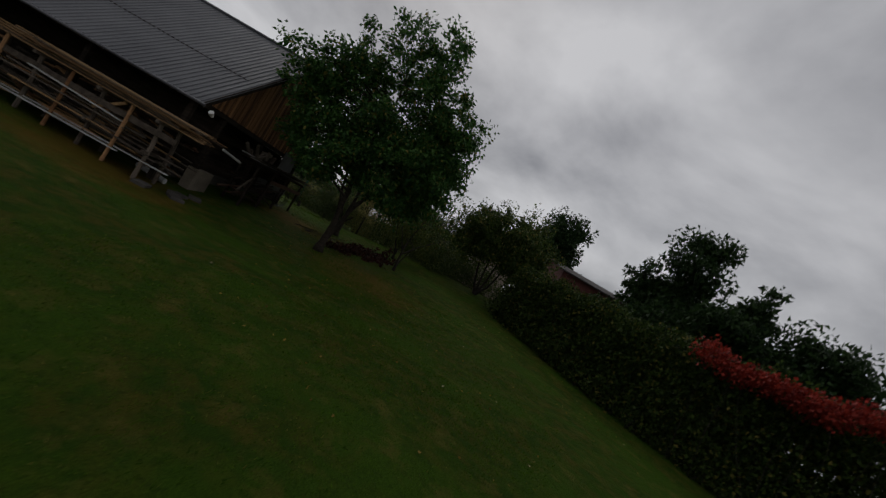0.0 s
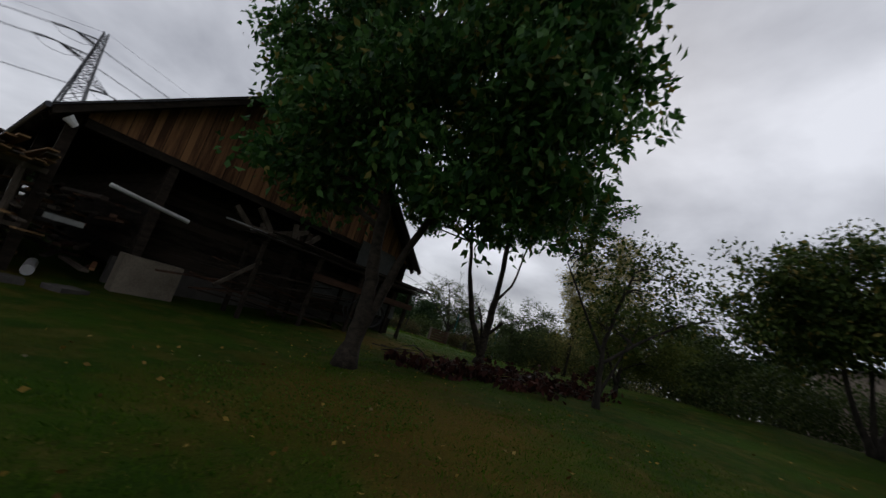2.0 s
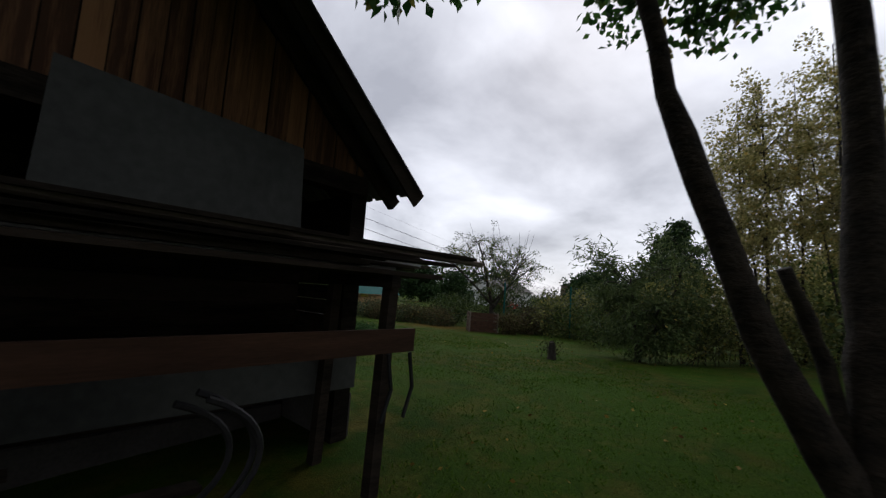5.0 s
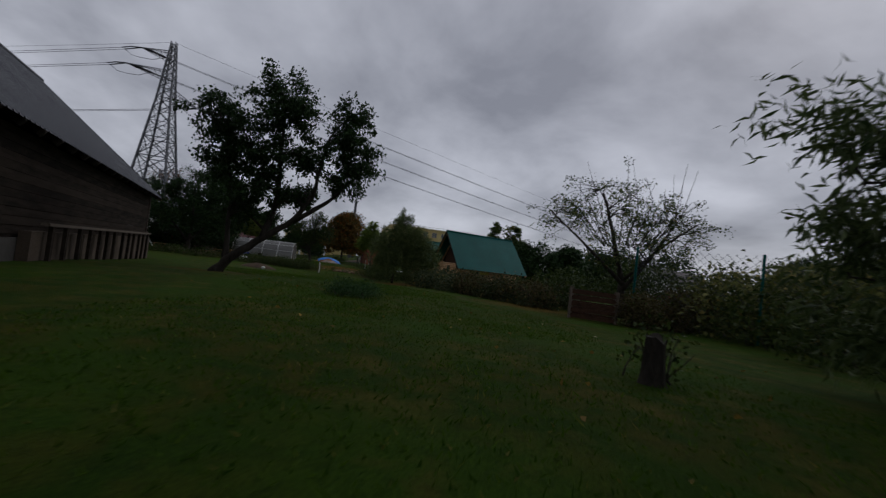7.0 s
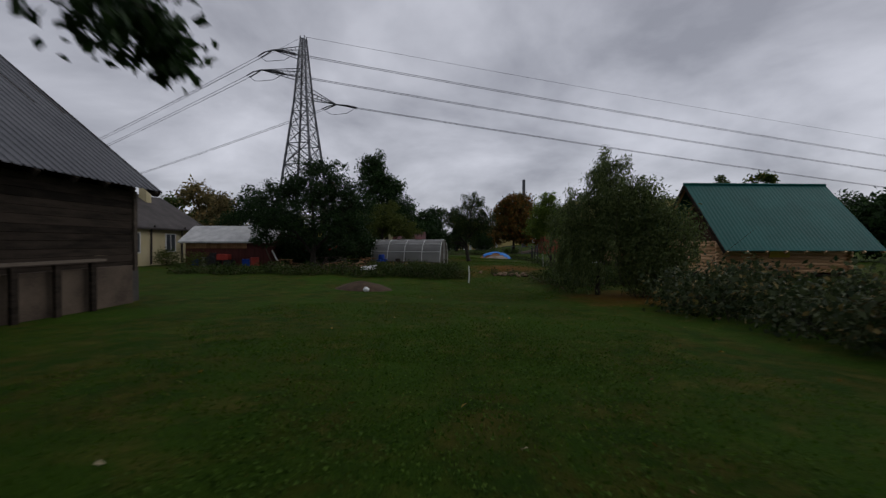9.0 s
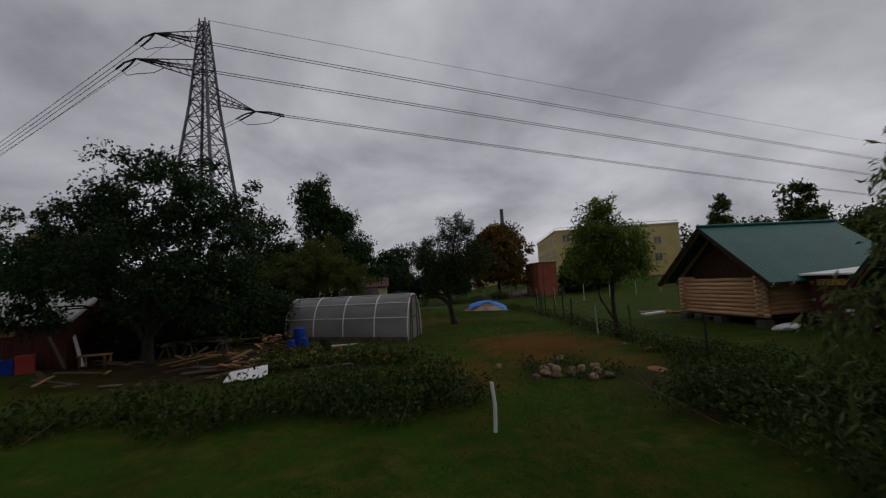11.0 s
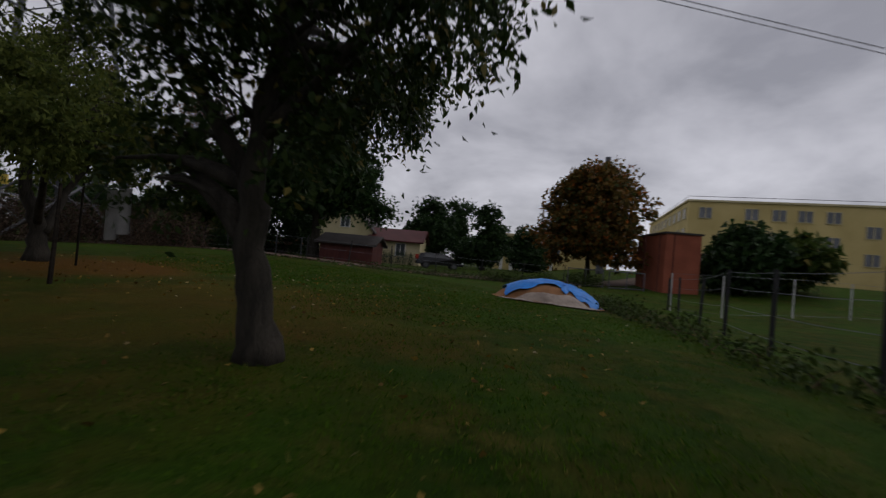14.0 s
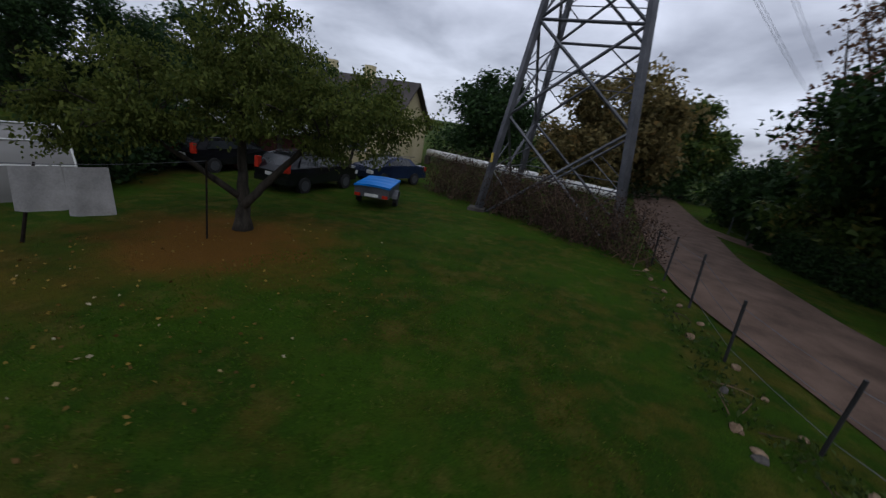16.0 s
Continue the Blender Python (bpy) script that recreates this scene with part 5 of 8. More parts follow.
tree("cherry_tree", G(0.25, -3.65), [([(0, 0, 0), (-0.02, 0, 0.55), (0.0, 0, 1.6), (0.0, 0, 2.9), (-0.05, 0.1, 5.0), (0.0, 0.0, 6.8)], 0.18, 0.05), ([(0, 0, 0.35), (-0.36, 0.5, 1.4), (-0.6, 0.95, 2.9), (-0.8, 1.3, 4.6), (-1.0, 1.6, 6.0)], 0.125, 0.035),
      ([(0.0, 0.0, 2.2), (0.15, -0.45, 3.0), (0.2, -0.6, 4.4)], 0.06, 0.025), ([(-0.02, 0.05, 0.4), (-0.08, 0.2, 1.3), (-0.3, 0.4, 1.9)], 0.06, 0.04), ([(0.02, -0.1, 1.1), (0.15, -0.45, 1.6)], 0.055, 0.05)],
     [(-0.4, 0.4, 6.9, 2.4, 2.5, 1.9, 2), (-1.8, 2.4, 5.7, 1.7, 1.7, 1.3, 1.2), (0.6, -2.2, 5.6, 1.7, 1.9, 1.2, 1.2), (1.3, 0.9, 5.9, 1.6, 1.6, 1.3, 0.8), (-1.6, -1.0, 6.0, 1.7, 1.7, 1.2, 1.0), (-2.0, 2.7, 4.4, 0.7, 0.8, 0.4, 0.25)],
     (0.15, 0.09), 13000, L_cherry, M_barkp, "young cherry tree with pruned stubs and two slanting stems", clumps=120, spread=0.26, limbs=5)
tree("plum_tree", G(-1.3, -8.2), [([(0, 0, 0), (-0.05, 0.08, 0.9), (-0.08, 0.12, 1.6), (0.05, 0.0, 2.6), (0.2, -0.2, 3.7)], 0.085, 0.03), ([(-0.06, 0.1, 1.1), (0.7, -0.6, 2.0), (1.4, -1.3, 2.7), (2.2, -2.0, 3.2)], 0.055, 0.02), ([(-0.06, 0.1, 1.3), (-0.5, 0.7, 2.4), (-0.8, 1.3, 3.5)], 0.05, 0.02), ([(0, 0.05, 0.25), (0.25, -0.15, 1.0), (0.4, -0.4, 2.0)], 0.05, 0.02)],
     [(-0.6, 1.1, 3.8, 1.4, 1.4, 0.9, 1), (0.5, -0.5, 3.5, 1.6, 1.5, 1.1, 1.3), (1.9, -1.6, 3.1, 1.3, 1.3, 0.9, 1), (0.6, 0.1, 2.2, 1.2, 1.2, 0.7, 0.6)],
     (0.13, 0.075), 1700, L_apple, M_bark, "small plum tree with thin arching limbs and sparse leaves", clumps=70, spread=0.28, limbs=6)
tree("plum_tree", G(3.6, -7.4), [([(0, 0, 0), (0.1, 0, 1.0), (0.2, 0.2, 2.4)], 0.10, 0.03), ([(0, 0, 0.4), (-0.4, 0.5, 1.6), (-0.6, 0.9, 2.6)], 0.07, 0.02)],
     [(0.2, 0.2, 2.6, 1.7, 1.7, 1.3, 1), (0.8, -0.8, 1.7, 1.5, 1.5, 0.9, 0.8)], (0.10, 0.06), 6500, L_bright, M_bark, "bushy plum tree with yellow-green leaves", clumps=80, spread=0.28)
tree("willow_bush", G(8.0, -14.6), [([(0, 0, 0), (-0.3 + 0.35 * k, 0.6 - 0.5 * k, 1.2), (-0.7 + 0.8 * k, 1.5 - 1.1 * k, 4.2)], 0.13, 0.05) for k in range(4)],
     [(0, 0, 6.0, 3.3, 3.4, 2.2, 1.8), (0.5, -2.4, 4.8, 2.4, 2.5, 1.9, 1), (-0.4, 2.4, 4.5, 2.4, 2.5, 1.8, 1), (0.0, 0.0, 4.0, 3.0, 3.4, 1.2, 0.8)], (0.23, 0.13), 20000, L_apple, M_bark, "spreading many-stemmed tree with olive green leaves", clumps=150, spread=0.55)
bush("lilac_thicket", [(9.0, -10.5, 2.3, 1.9, 1.7, 1.5), (12.0, -8.6, 2.4, 2.2, 1.8, 1.6), (13.0, -12.5, 2.6, 2.4, 1.8, 1.8), (3.5, -16.2, 2.0, 1.6, 1.4, 1.6), (6.0, -17.6, 2.6, 2.0, 1.6, 2.0), (14.5, -15.0, 2.6, 2.0, 2.0, 1.8), (10.8, -5.2, 1.9, 1.5, 1.4, 1.4), (11.2, -6.8, 3.2, 1.5, 1.5, 1.6), (9.4, -9.4, 3.3, 1.6, 1.6, 1.5), (10.6, -7.9, 4.0, 1.4, 1.4, 1.3)], 31000, (0.17, 0.10), leafmat("lilac_leaves", (0.018, 0.038, 0.009), (0.090, 0.120, 0.032), 0.3, 0.5), "loose thicket of olive green shrubs", stalks=60)
for x, y, h, r, n in ((11.6, -4.4, 9.4, 1.15, 3400), (11.3, -2.8, 8.8, 1.1, 3400), (12.9, -2.1, 9.2, 1.1, 3000), (13.0, -5.4, 8.8, 1.3, 2800), (14.2, -3.6, 9.8, 1.2, 2900)):
    tree("poplar_tree", G(x, y), [([(0, 0, 0), (0.1, 0, h * 0.5), (0, 0.1, h * 0.95)], 0.055, 0.012), ([(0, 0, 0.3), (0.5, 0.4, h * 0.4), (0.7, 0.7, h * 0.8)], 0.04, 0.01)],
         [(0, 0, h * 0.6, r, r, h * 0.38, 1)], (0.12, 0.065), int(1.05 * n), L_poplar, M_bark, "slender young tree with sparse yellowing leaves", group="yellowing trees", clumps=60, spread=0.25)
L_sapling = leafmat("sapling_leaves", (0.045, 0.060, 0.016), (0.19, 0.20, 0.06), 0.4, 0.5, (0.30, 0.24, 0.07))
bush("sapling_thicket", [(11.0 + 0.75 * k, -0.9 - 1.05 * k, 1.5 + 0.35 * math.sin(2.1 * k), 1.2, 1.0, 1.25) for k in range(6)] + [(13.4 + 0.4 * k, -0.6 - 0.9 * k, 2.4 + 0.4 * math.sin(3 * k), 1.0, 1.0, 1.3) for k in range(4)], 11000, (0.13, 0.075), L_sapling, "thicket of olive and yellowing saplings under the slender trees", stalks=60)
bush("undergrowth", [(19.0 + 1.2 * math.sin(k), -17.0 + 1.5 * k, 1.2 + 1.2 * (k < 9) + 0.8 * (8 < k < 14) + 0.4 * math.sin(2.3 * k), 1.7, 1.5, 1.6) for k in range(17)], 25000, (0.2, 0.12), L_sapling, "dense green undergrowth at the edge of the lawn", stalks=50)

tree("leaning_apple_tree", G(3.3, 13.65), [([(0, 0, 0), (0.4, -0.15, 0.5), (1.2, -0.2, 1.2), (2.05, -0.3, 1.85), (2.6, -0.3, 2.9), (2.8, -0.3, 4.6)], 0.165, 0.04), ([(1.2, -0.2, 1.2), (1.5, -0.1, 2.4), (1.45, 0.0, 4.0), (1.4, 0.0, 5.6)], 0.11, 0.035), ([(0.25, 0, 0.35), (0.2, 0.1, 1.3), (0.15, 0.2, 2.4), (-0.1, 0.2, 4.0)], 0.10, 0.03), ([(2.05, -0.3, 1.85), (3.1, -0.4, 2.7), (4.0, -0.5, 3.8)], 0.09, 0.03)],
     [(1.35, 0.0, 5.45, 1.15, 1.3, 1.1, 1.5), (0.1, 0.2, 4.5, 0.85, 1.1, 0.85, 0.7), (-0.55, -0.5, 4.7, 0.7, 0.9, 0.8, 0.4), (-0.3, 0.2, 3.7, 0.75, 0.9, 0.6, 0.35), (3.4, -0.4, 5.2, 0.8, 1.0, 1.0, 0.8), (3.9, -0.5, 4.2, 0.75, 1.0, 0.9, 0.75), (3.5, -0.4, 3.4, 0.8, 0.9, 0.45, 0.35), (1.5, 0.0, 4.0, 1.2, 1.2, 0.8, 0.8), (2.5, -0.2, 4.1, 0.7, 1.0, 0.6, 0.25), (0.7, 0.1, 3.0, 1.1, 1.1, 0.7, 0.7), (0.6, 0.1, 2.1, 0.9, 0.9, 0.6, 0.45), (2.0, 0.1, 2.7, 1.0, 0.9, 0.6, 0.4), (2.6, 2.0, 3.0, 0.6, 0.7, 0.4, 0.25)],
     (0.115, 0.072), 15000, L_dark, M_bark, "old apple tree with a leaning trunk and dark rounded crown", clumps=260, spread=0.18, limbs=9)
tree("peach_tree", G(10.3, 0.3), [([(0, 0, 0), (-0.1, 0.1, 1.2), (-0.2, 0.2, 2.6)], 0.08, 0.03), ([(0, 0, 0.3), (0.5, -0.6, 1.3), (0.7, -1.0, 2.6)], 0.06, 0.02), ([(0, 0, 0.3), (0.7, 0.6, 1.2), (1.2, 0.9, 2.2)], 0.05, 0.02)],
     [(-0.3, 0.7, 2.4, 1.0, 1.1, 1.1, 1), (0.7, -0.9, 2.9, 1.4, 1.4, 1.2, 1.2), (0.9, 0.8, 1.3, 1.3, 1.2, 1.1, 1.2), (-0.2, -0.3, 1.1, 1.1, 1.1, 0.9, 1.2), (0.6, -1.0, 1.1, 1.2, 1.2, 0.9, 1.0)],
     (0.23, 0.045), 5200, L_willow, M_bark, "peach tree with long narrow drooping grey-green leaves", clumps=100, spread=0.28, droop=0.5)
tree("old_apple_tree", G(18.4, 11.0), [([(0, 0, 0), (0.0, 0.1, 1.6), (-0.5, 0.3, 3.4), (-1.0, 0.6, 5.2)], 0.16, 0.04), ([(0, 0, 1.2), (0.9, -0.5, 2.6), (1.7, -1.0, 4.3)], 0.10, 0.03), ([(0, 0, 1.4), (-1.4, 0.9, 2.9), (-2.7, 1.9, 4.3)], 0.09, 0.02), ([(0, 0, 1.6), (0.4, -1.5, 3.2), (0.9, -2.4, 4.0)], 0.09, 0.02)]
     + [([(0.9 * math.cos(a), 0.9 * math.sin(a), 3.0), (1.9 * math.cos(a + 0.2), 1.9 * math.sin(a + 0.2), 4.3 + 0.3 * math.sin(5 * a)), ((2.1 + 0.5 * math.sin(3 * a)) * math.cos(a), (2.1 + 0.5 * math.sin(3 * a)) * math.sin(a), 5.6 + 0.7 * math.sin(7 * a))], 0.022, 0.006) for a in np.arange(0, 6.2, 0.27)],
     [(-0.9, 0.5, 4.6, 2.1, 2.0, 1.7, 1), (1.3, -1.0, 3.9, 1.7, 1.8, 1.4, 1), (-2.3, 1.8, 4.3, 1.4, 1.4, 0.9, 0.3), (0.2, -0.2, 2.9, 2.0, 2.0, 1.0, 0.7)],
     (0.10, 0.06), 4600, L_apple, M_bark, "old apple tree with a bare twiggy crown", clumps=210, spread=0.2, limbs=9, twig=0.015)
bush("shrub_row", [(20.5, 8.0, 1.1, 2.0, 1.5, 1.3), (23.5, 9.5, 1.2, 2.2, 1.6, 1.4), (21.5, 5.0, 1.3, 2.2, 1.8, 1.5), (17.5, 5.5, 0.9, 1.4, 1.2, 1.0), (15.5, 3.0, 0.9, 1.5, 1.3, 1.0), (17.0, 13.5, 0.8, 1.6, 1.4, 0.9), (19.5, 15.0, 0.9, 2.0, 1.6, 1.1), (24.0, 4.0, 1.8, 2.5, 2.2, 2.0), (25.5, 7.5, 1.5, 2.2, 2.0, 1.8), (22.0, 12.0, 1.2, 2.2, 1.8, 1.5), (23.5, 14.5, 1.2, 2.2, 1.8, 1.5)],
     30000, (0.16, 0.09), L_weed, "overgrown row of shrubs and tall weeds at the lawn edge", stalks=120)
L_weep = leafmat("weeping_willow_leaves", (0.040, 0.066, 0.020), (0.150, 0.185, 0.062), 0.35, 0.5)
tree("willow_tree", G(14.86, 29.1), [([(0, 0, 0), (0.05, 0, 1.2), (0.2, -0.1, 2.8), (0.4, -0.2, 4.4)], 0.085, 0.03)],
     [(0.5, -0.3, 4.6, 1.1, 1.1, 1.3, 1), (-0.5, 0.2, 3.4, 1.3, 1.3, 1.3, 1), (1.1, -0.5, 3.2, 1.4, 1.4, 1.4, 1), (-0.9, 0.3, 2.0, 1.1, 1.1, 1.0, 0.5), (0.3, -0.2, 2.4, 1.5, 1.5, 1.0, 0.6)],
     (0.17, 0.038), 17000, L_weep, M_bark, "young weeping willow with hanging narrow leaves", clumps=120, spread=0.22, droop=0.8, hang=0.55)
bush("dense_shrub", [(16.3, 27.9, 0.9, 1.1, 1.1, 1.3), (16.9, 27.6, 1.7, 1.1, 1.1, 1.4), (16.2, 28.3, 2.8, 1.1, 1.1, 1.3)], 15000, (0.15, 0.055), L_weep, "dense rounded shrub beside the willow", stalks=40)
tree("garden_tree", G(0.0, 41.7), [([(0, 0, 0), (0.1, 0, 1.2), (0.2, -0.2, 2.8), (0.0, -0.2, 4.6)], 0.19, 0.05), ([(0, 0, 0.9), (1.0, 0.4, 2.2), (1.9, 0.7, 3.5)], 0.11, 0.03), ([(0, 0, 0.8), (-1.1, 0.2, 2.2), (-2.1, 0.4, 3.4)], 0.11, 0.03)],
     [(0.3, -0.2, 5.9, 2.4, 2.3, 1.8, 1.5), (2.4, 0.7, 4.4, 2.2, 2.1, 1.8, 1.3), (-2.6, 0.2, 4.5, 2.3, 2.1, 1.8, 1.3), (0.3, -0.6, 3.4, 2.9, 2.1, 1.6, 1.2), (2.6, -0.4, 2.6, 1.6, 1.5, 1.0, 0.7), (-2.6, -0.6, 2.6, 1.6, 1.5, 1.0, 0.7)],
     (0.15, 0.08), 19000, L_dark, M_bark, "broad old apple tree with a low dark crown", clumps=180, spread=0.3, limbs=6)
tree("garden_tree", G(-5.5, 47.5), [([(0, 0, 0), (0.1, 0, 1.5), (0.3, 0.2, 4.2)], 0.17, 0.05)], [(0.2, 0.1, 4.4, 2.4, 2.3, 1.6, 1.4), (-1.8, 0.3, 3.4, 2.0, 2.0, 1.3, 1)], (0.16, 0.09), 8000, L_dark, M_bark, "dark leafy garden tree near the parked cars", clumps=110, spread=0.35)
tree("garden_tree", G(-4.4, 51.6), [([(0, 0, 0), (-0.1, 0.1, 1.3), (-0.4, 0.3, 2.8)], 0.11, 0.03), ([(0, 0, 0.4), (0.4, -0.3, 1.6), (0.6, -0.5, 2.6)], 0.08, 0.02)], [(0, 0, 3.3, 2.1, 2.1, 1.4, 1), (-1.0, -0.8, 2.6, 1.4, 1.4, 0.9, 0.5)], (0.14, 0.08), 5500, L_apple, M_bark, "small forked fruit tree beside the blue car", clumps=70, spread=0.3)
tree("fruit_tree", G(3.95, 52.95), [([(0, 0, 0), (-0.02, 0, 0.7), (-0.25, -0.2, 1.6), (-0.2, -0.2, 3.4), (0.0, 0.0, 4.6)], 0.19, 0.03), ([(0.05, 0.05, 0.6), (-0.3, 0.7, 1.5), (-0.6, 1.5, 2.4), (-0.9, 2.3, 3.0)], 0.11, 0.03), ([(0, -0.05, 0.8), (0.8, -0.7, 1.6), (1.5, -1.2, 2.2)], 0.09, 0.03)],
     [(0.0, 0.0, 4.0, 1.6, 1.6, 1.2, 1.0), (-0.6, 1.6, 3.0, 1.9, 1.9, 1.1, 1.2), (1.4, -1.0, 3.0, 1.9, 1.8, 0.95, 1.2), (0.2, 0.2, 3.1, 2.2, 2.2, 0.9, 1.1), (2.4, -1.6, 2.6, 1.4, 1.3, 0.75, 0.7), (-1.1, 2.9, 3.0, 1.1, 1.2, 0.8, 0.6), (-1.8, -1.6, 3.3, 1.6, 1.6, 1.0, 0.9), (0.2, 0.1, 5.0, 0.9, 0.9, 0.7, 0.3)],
     (0.115, 0.055), 20000, L_bright, M_bark, "spreading fruit tree with yellow-green leaves over bare brown soil", clumps=170, spread=0.24, limbs=6, droop=0.5)
tree("pear_tree", G(11.66, 48.3), [([(0, 0, 0), (-0.12, 0, 0.7), (-0.22, 0, 1.5), (-0.15, 0, 2.4), (0.1, 0.0, 3.8), (0.4, 0.0, 5.2)], 0.17, 0.04), ([(-0.2, 0, 1.5), (-0.9, 0.1, 2.4), (-1.6, 0.1, 3.3)], 0.09, 0.03), ([(-0.18, 0, 1.9), (0.7, -0.1, 2.8), (1.4, -0.1, 3.5)], 0.08, 0.03)],
     [(0.3, 0.0, 4.8, 1.3, 1.3, 1.1, 1.3), (-1.4, 0.0, 3.8, 1.2, 1.3, 1.1, 1.2), (1.4, -0.1, 3.7, 1.0, 1.2, 1.1, 1.2), (0.0, 0.0, 3.3, 1.4, 1.4, 0.9, 0.9), (-0.1, 0.1, 2.2, 1.3, 1.2, 0.7, 0.6), (-1.5, 0.3, 1.7, 0.6, 0.8, 0.5, 0.15), (0.2, 2.1, 3.3, 1.1, 1.2, 0.6, 0.8), (0.3, 3.0, 3.5, 0.8, 0.8, 0.5, 0.4)],
     (0.105, 0.05), 14000, leafmat("pear_leaves", (0.010, 0.025, 0.006), (0.046, 0.072, 0.017), 0.3, 0.5, (0.16, 0.13, 0.035)), M_bark, "old pear tree with a slightly curved trunk and drooping twigs", clumps=220, spread=0.22, limbs=7, hang=0.2)
tree("ash_tree", G(16.62, 40.75), [([(0, 0, 0), (-0.05, 0.05, 1.2), (0.0, 0.0, 2.6), (0.05, 0, 4.6)], 0.10, 0.03), ([(0, 0, 0.5), (-0.4, 0.3, 1.4), (-0.5, 0.4, 2.4)], 0.05, 0.02)],
     [(-0.3, 0.1, 4.3, 0.85, 0.85, 0.85, 1.0), (-0.65, 0.3, 3.5, 1.1, 1.1, 0.8, 1.2), (0.3, -0.2, 3.5, 1.05, 1.05, 0.8, 1.0), (-0.6, 0.2, 2.6, 1.15, 1.1, 0.55, 0.7), (0.4, -0.2, 2.7, 1.05, 1.05, 0.55, 0.7)],
     (0.14, 0.05), 10500, L_ash, M_bark, "young ash tree with fresh green feathery leaves by the wire fence", clumps=230, spread=0.17, limbs=6, droop=0.4)
tree("maple_tree", G(22.0, 77.5), [([(0, 0, 0), (0, 0, 2), (0.1, 0, 5)], 0.25, 0.08)], [(0, 0, 5.4, 3.7, 3.7, 3.3, 2), (0, 0, 3.2, 3.6, 3.6, 1.9, 1), (0.3, 0, 7.6, 2.2, 2.2, 1.5, 0.6)], (0.32, 0.24), 17000, L_maple, M_bark, "round maple tree turning orange", clumps=210, spread=0.5, distant=True)
L_oak = leafmat("oak_leaves", (0.007, 0.023, 0.006), (0.040, 0.078, 0.020), 0.32, 0.5)
tree("oak_tree", G(2.2, 71.9), [([(0, 0, 0), (0.1, 0, 3), (-0.4, -0.1, 7), (-1.4, -0.7, 11)], 0.36, 0.1), ([(0, 0, 3.2), (1.4, 0.4, 5.2), (2.4, 0.6, 7)], 0.22, 0.06), ([(0, 0, 3.0), (-2.4, -0.6, 5.0), (-4.6, -1.2, 7.2)], 0.22, 0.06)],
     [(-1.6, -0.9, 12.0, 2.0, 2.0, 1.9, 1.2), (-0.9, -0.6, 10.2, 2.4, 2.3, 1.6, 1.1), (-0.4, -0.5, 8.6, 3.0, 2.8, 2.0, 1.6), (1.7, 0.3, 6.3, 2.4, 2.3, 1.8, 1.3), (-3.4, -1.0, 5.9, 2.9, 2.7, 2.1, 1.3), (0.0, 0.0, 5.0, 3.6, 3.3, 1.6, 1.2), (-5.4, -1.6, 5.4, 2.5, 2.3, 1.9, 0.9), (1.0, -2.2, 6.0, 2.6, 2.2, 1.8, 0.8), (0.8, 0.2, 9.3, 1.6, 1.6, 1.3, 0.6), (-2.4, -0.9, 3.9, 2.8, 2.2, 1.1, 0.8), (-5.6, -1.4, 3.7, 2.2, 2.0, 1.0, 0.5), (1.4, 0.0, 4.2, 1.8, 1.8, 0.9, 0.5), (3.3, -0.6, 4.3, 1.7, 1.7, 1.0, 0.5), (4.5, -0.7, 3.7, 1.0, 1.1, 0.6, 0.2)],
     (0.25, 0.165), 29000, L_oak, M_bark, "large dark oak tree with a broad irregular crown beside the road", clumps=360, spread=0.5, limbs=7, distant=True)

tree("sparse_tree", G(-6.2, 71.2), [([(0, 0, 0), (0.1, 0.1, 3.0), (-0.2, 0.0, 7.0), (0.1, 0.1, 10.6)], 0.2, 0.03)] + [([(0, 0, 2.6 + 0.7 * k), (1.5 * math.cos(2.4 * k), 1.5 * math.sin(2.4 * k), 5.2 + 0.75 * k), ((2.9 - 0.2 * k) * math.cos(2.4 * k + 0.2), (2.9 - 0.2 * k) * math.sin(2.4 * k + 0.2), 7.2 + 0.65 * k)], 0.08, 0.02) for k in range(7)],
     [(0, 0, 9.0, 2.4, 2.4, 2.4, 1.0), (0, 0, 6.0, 2.8, 2.8, 2.0, 1.0)], (0.22, 0.14), 1300, leafmat("brown_leaves", (0.05, 0.028, 0.018), (0.16, 0.085, 0.045), 0.3, 0.6), M_bark, "tall tree that has shed most of its brown leaves", clumps=190, spread=0.4, limbs=7, twig=0.022, distant=True)


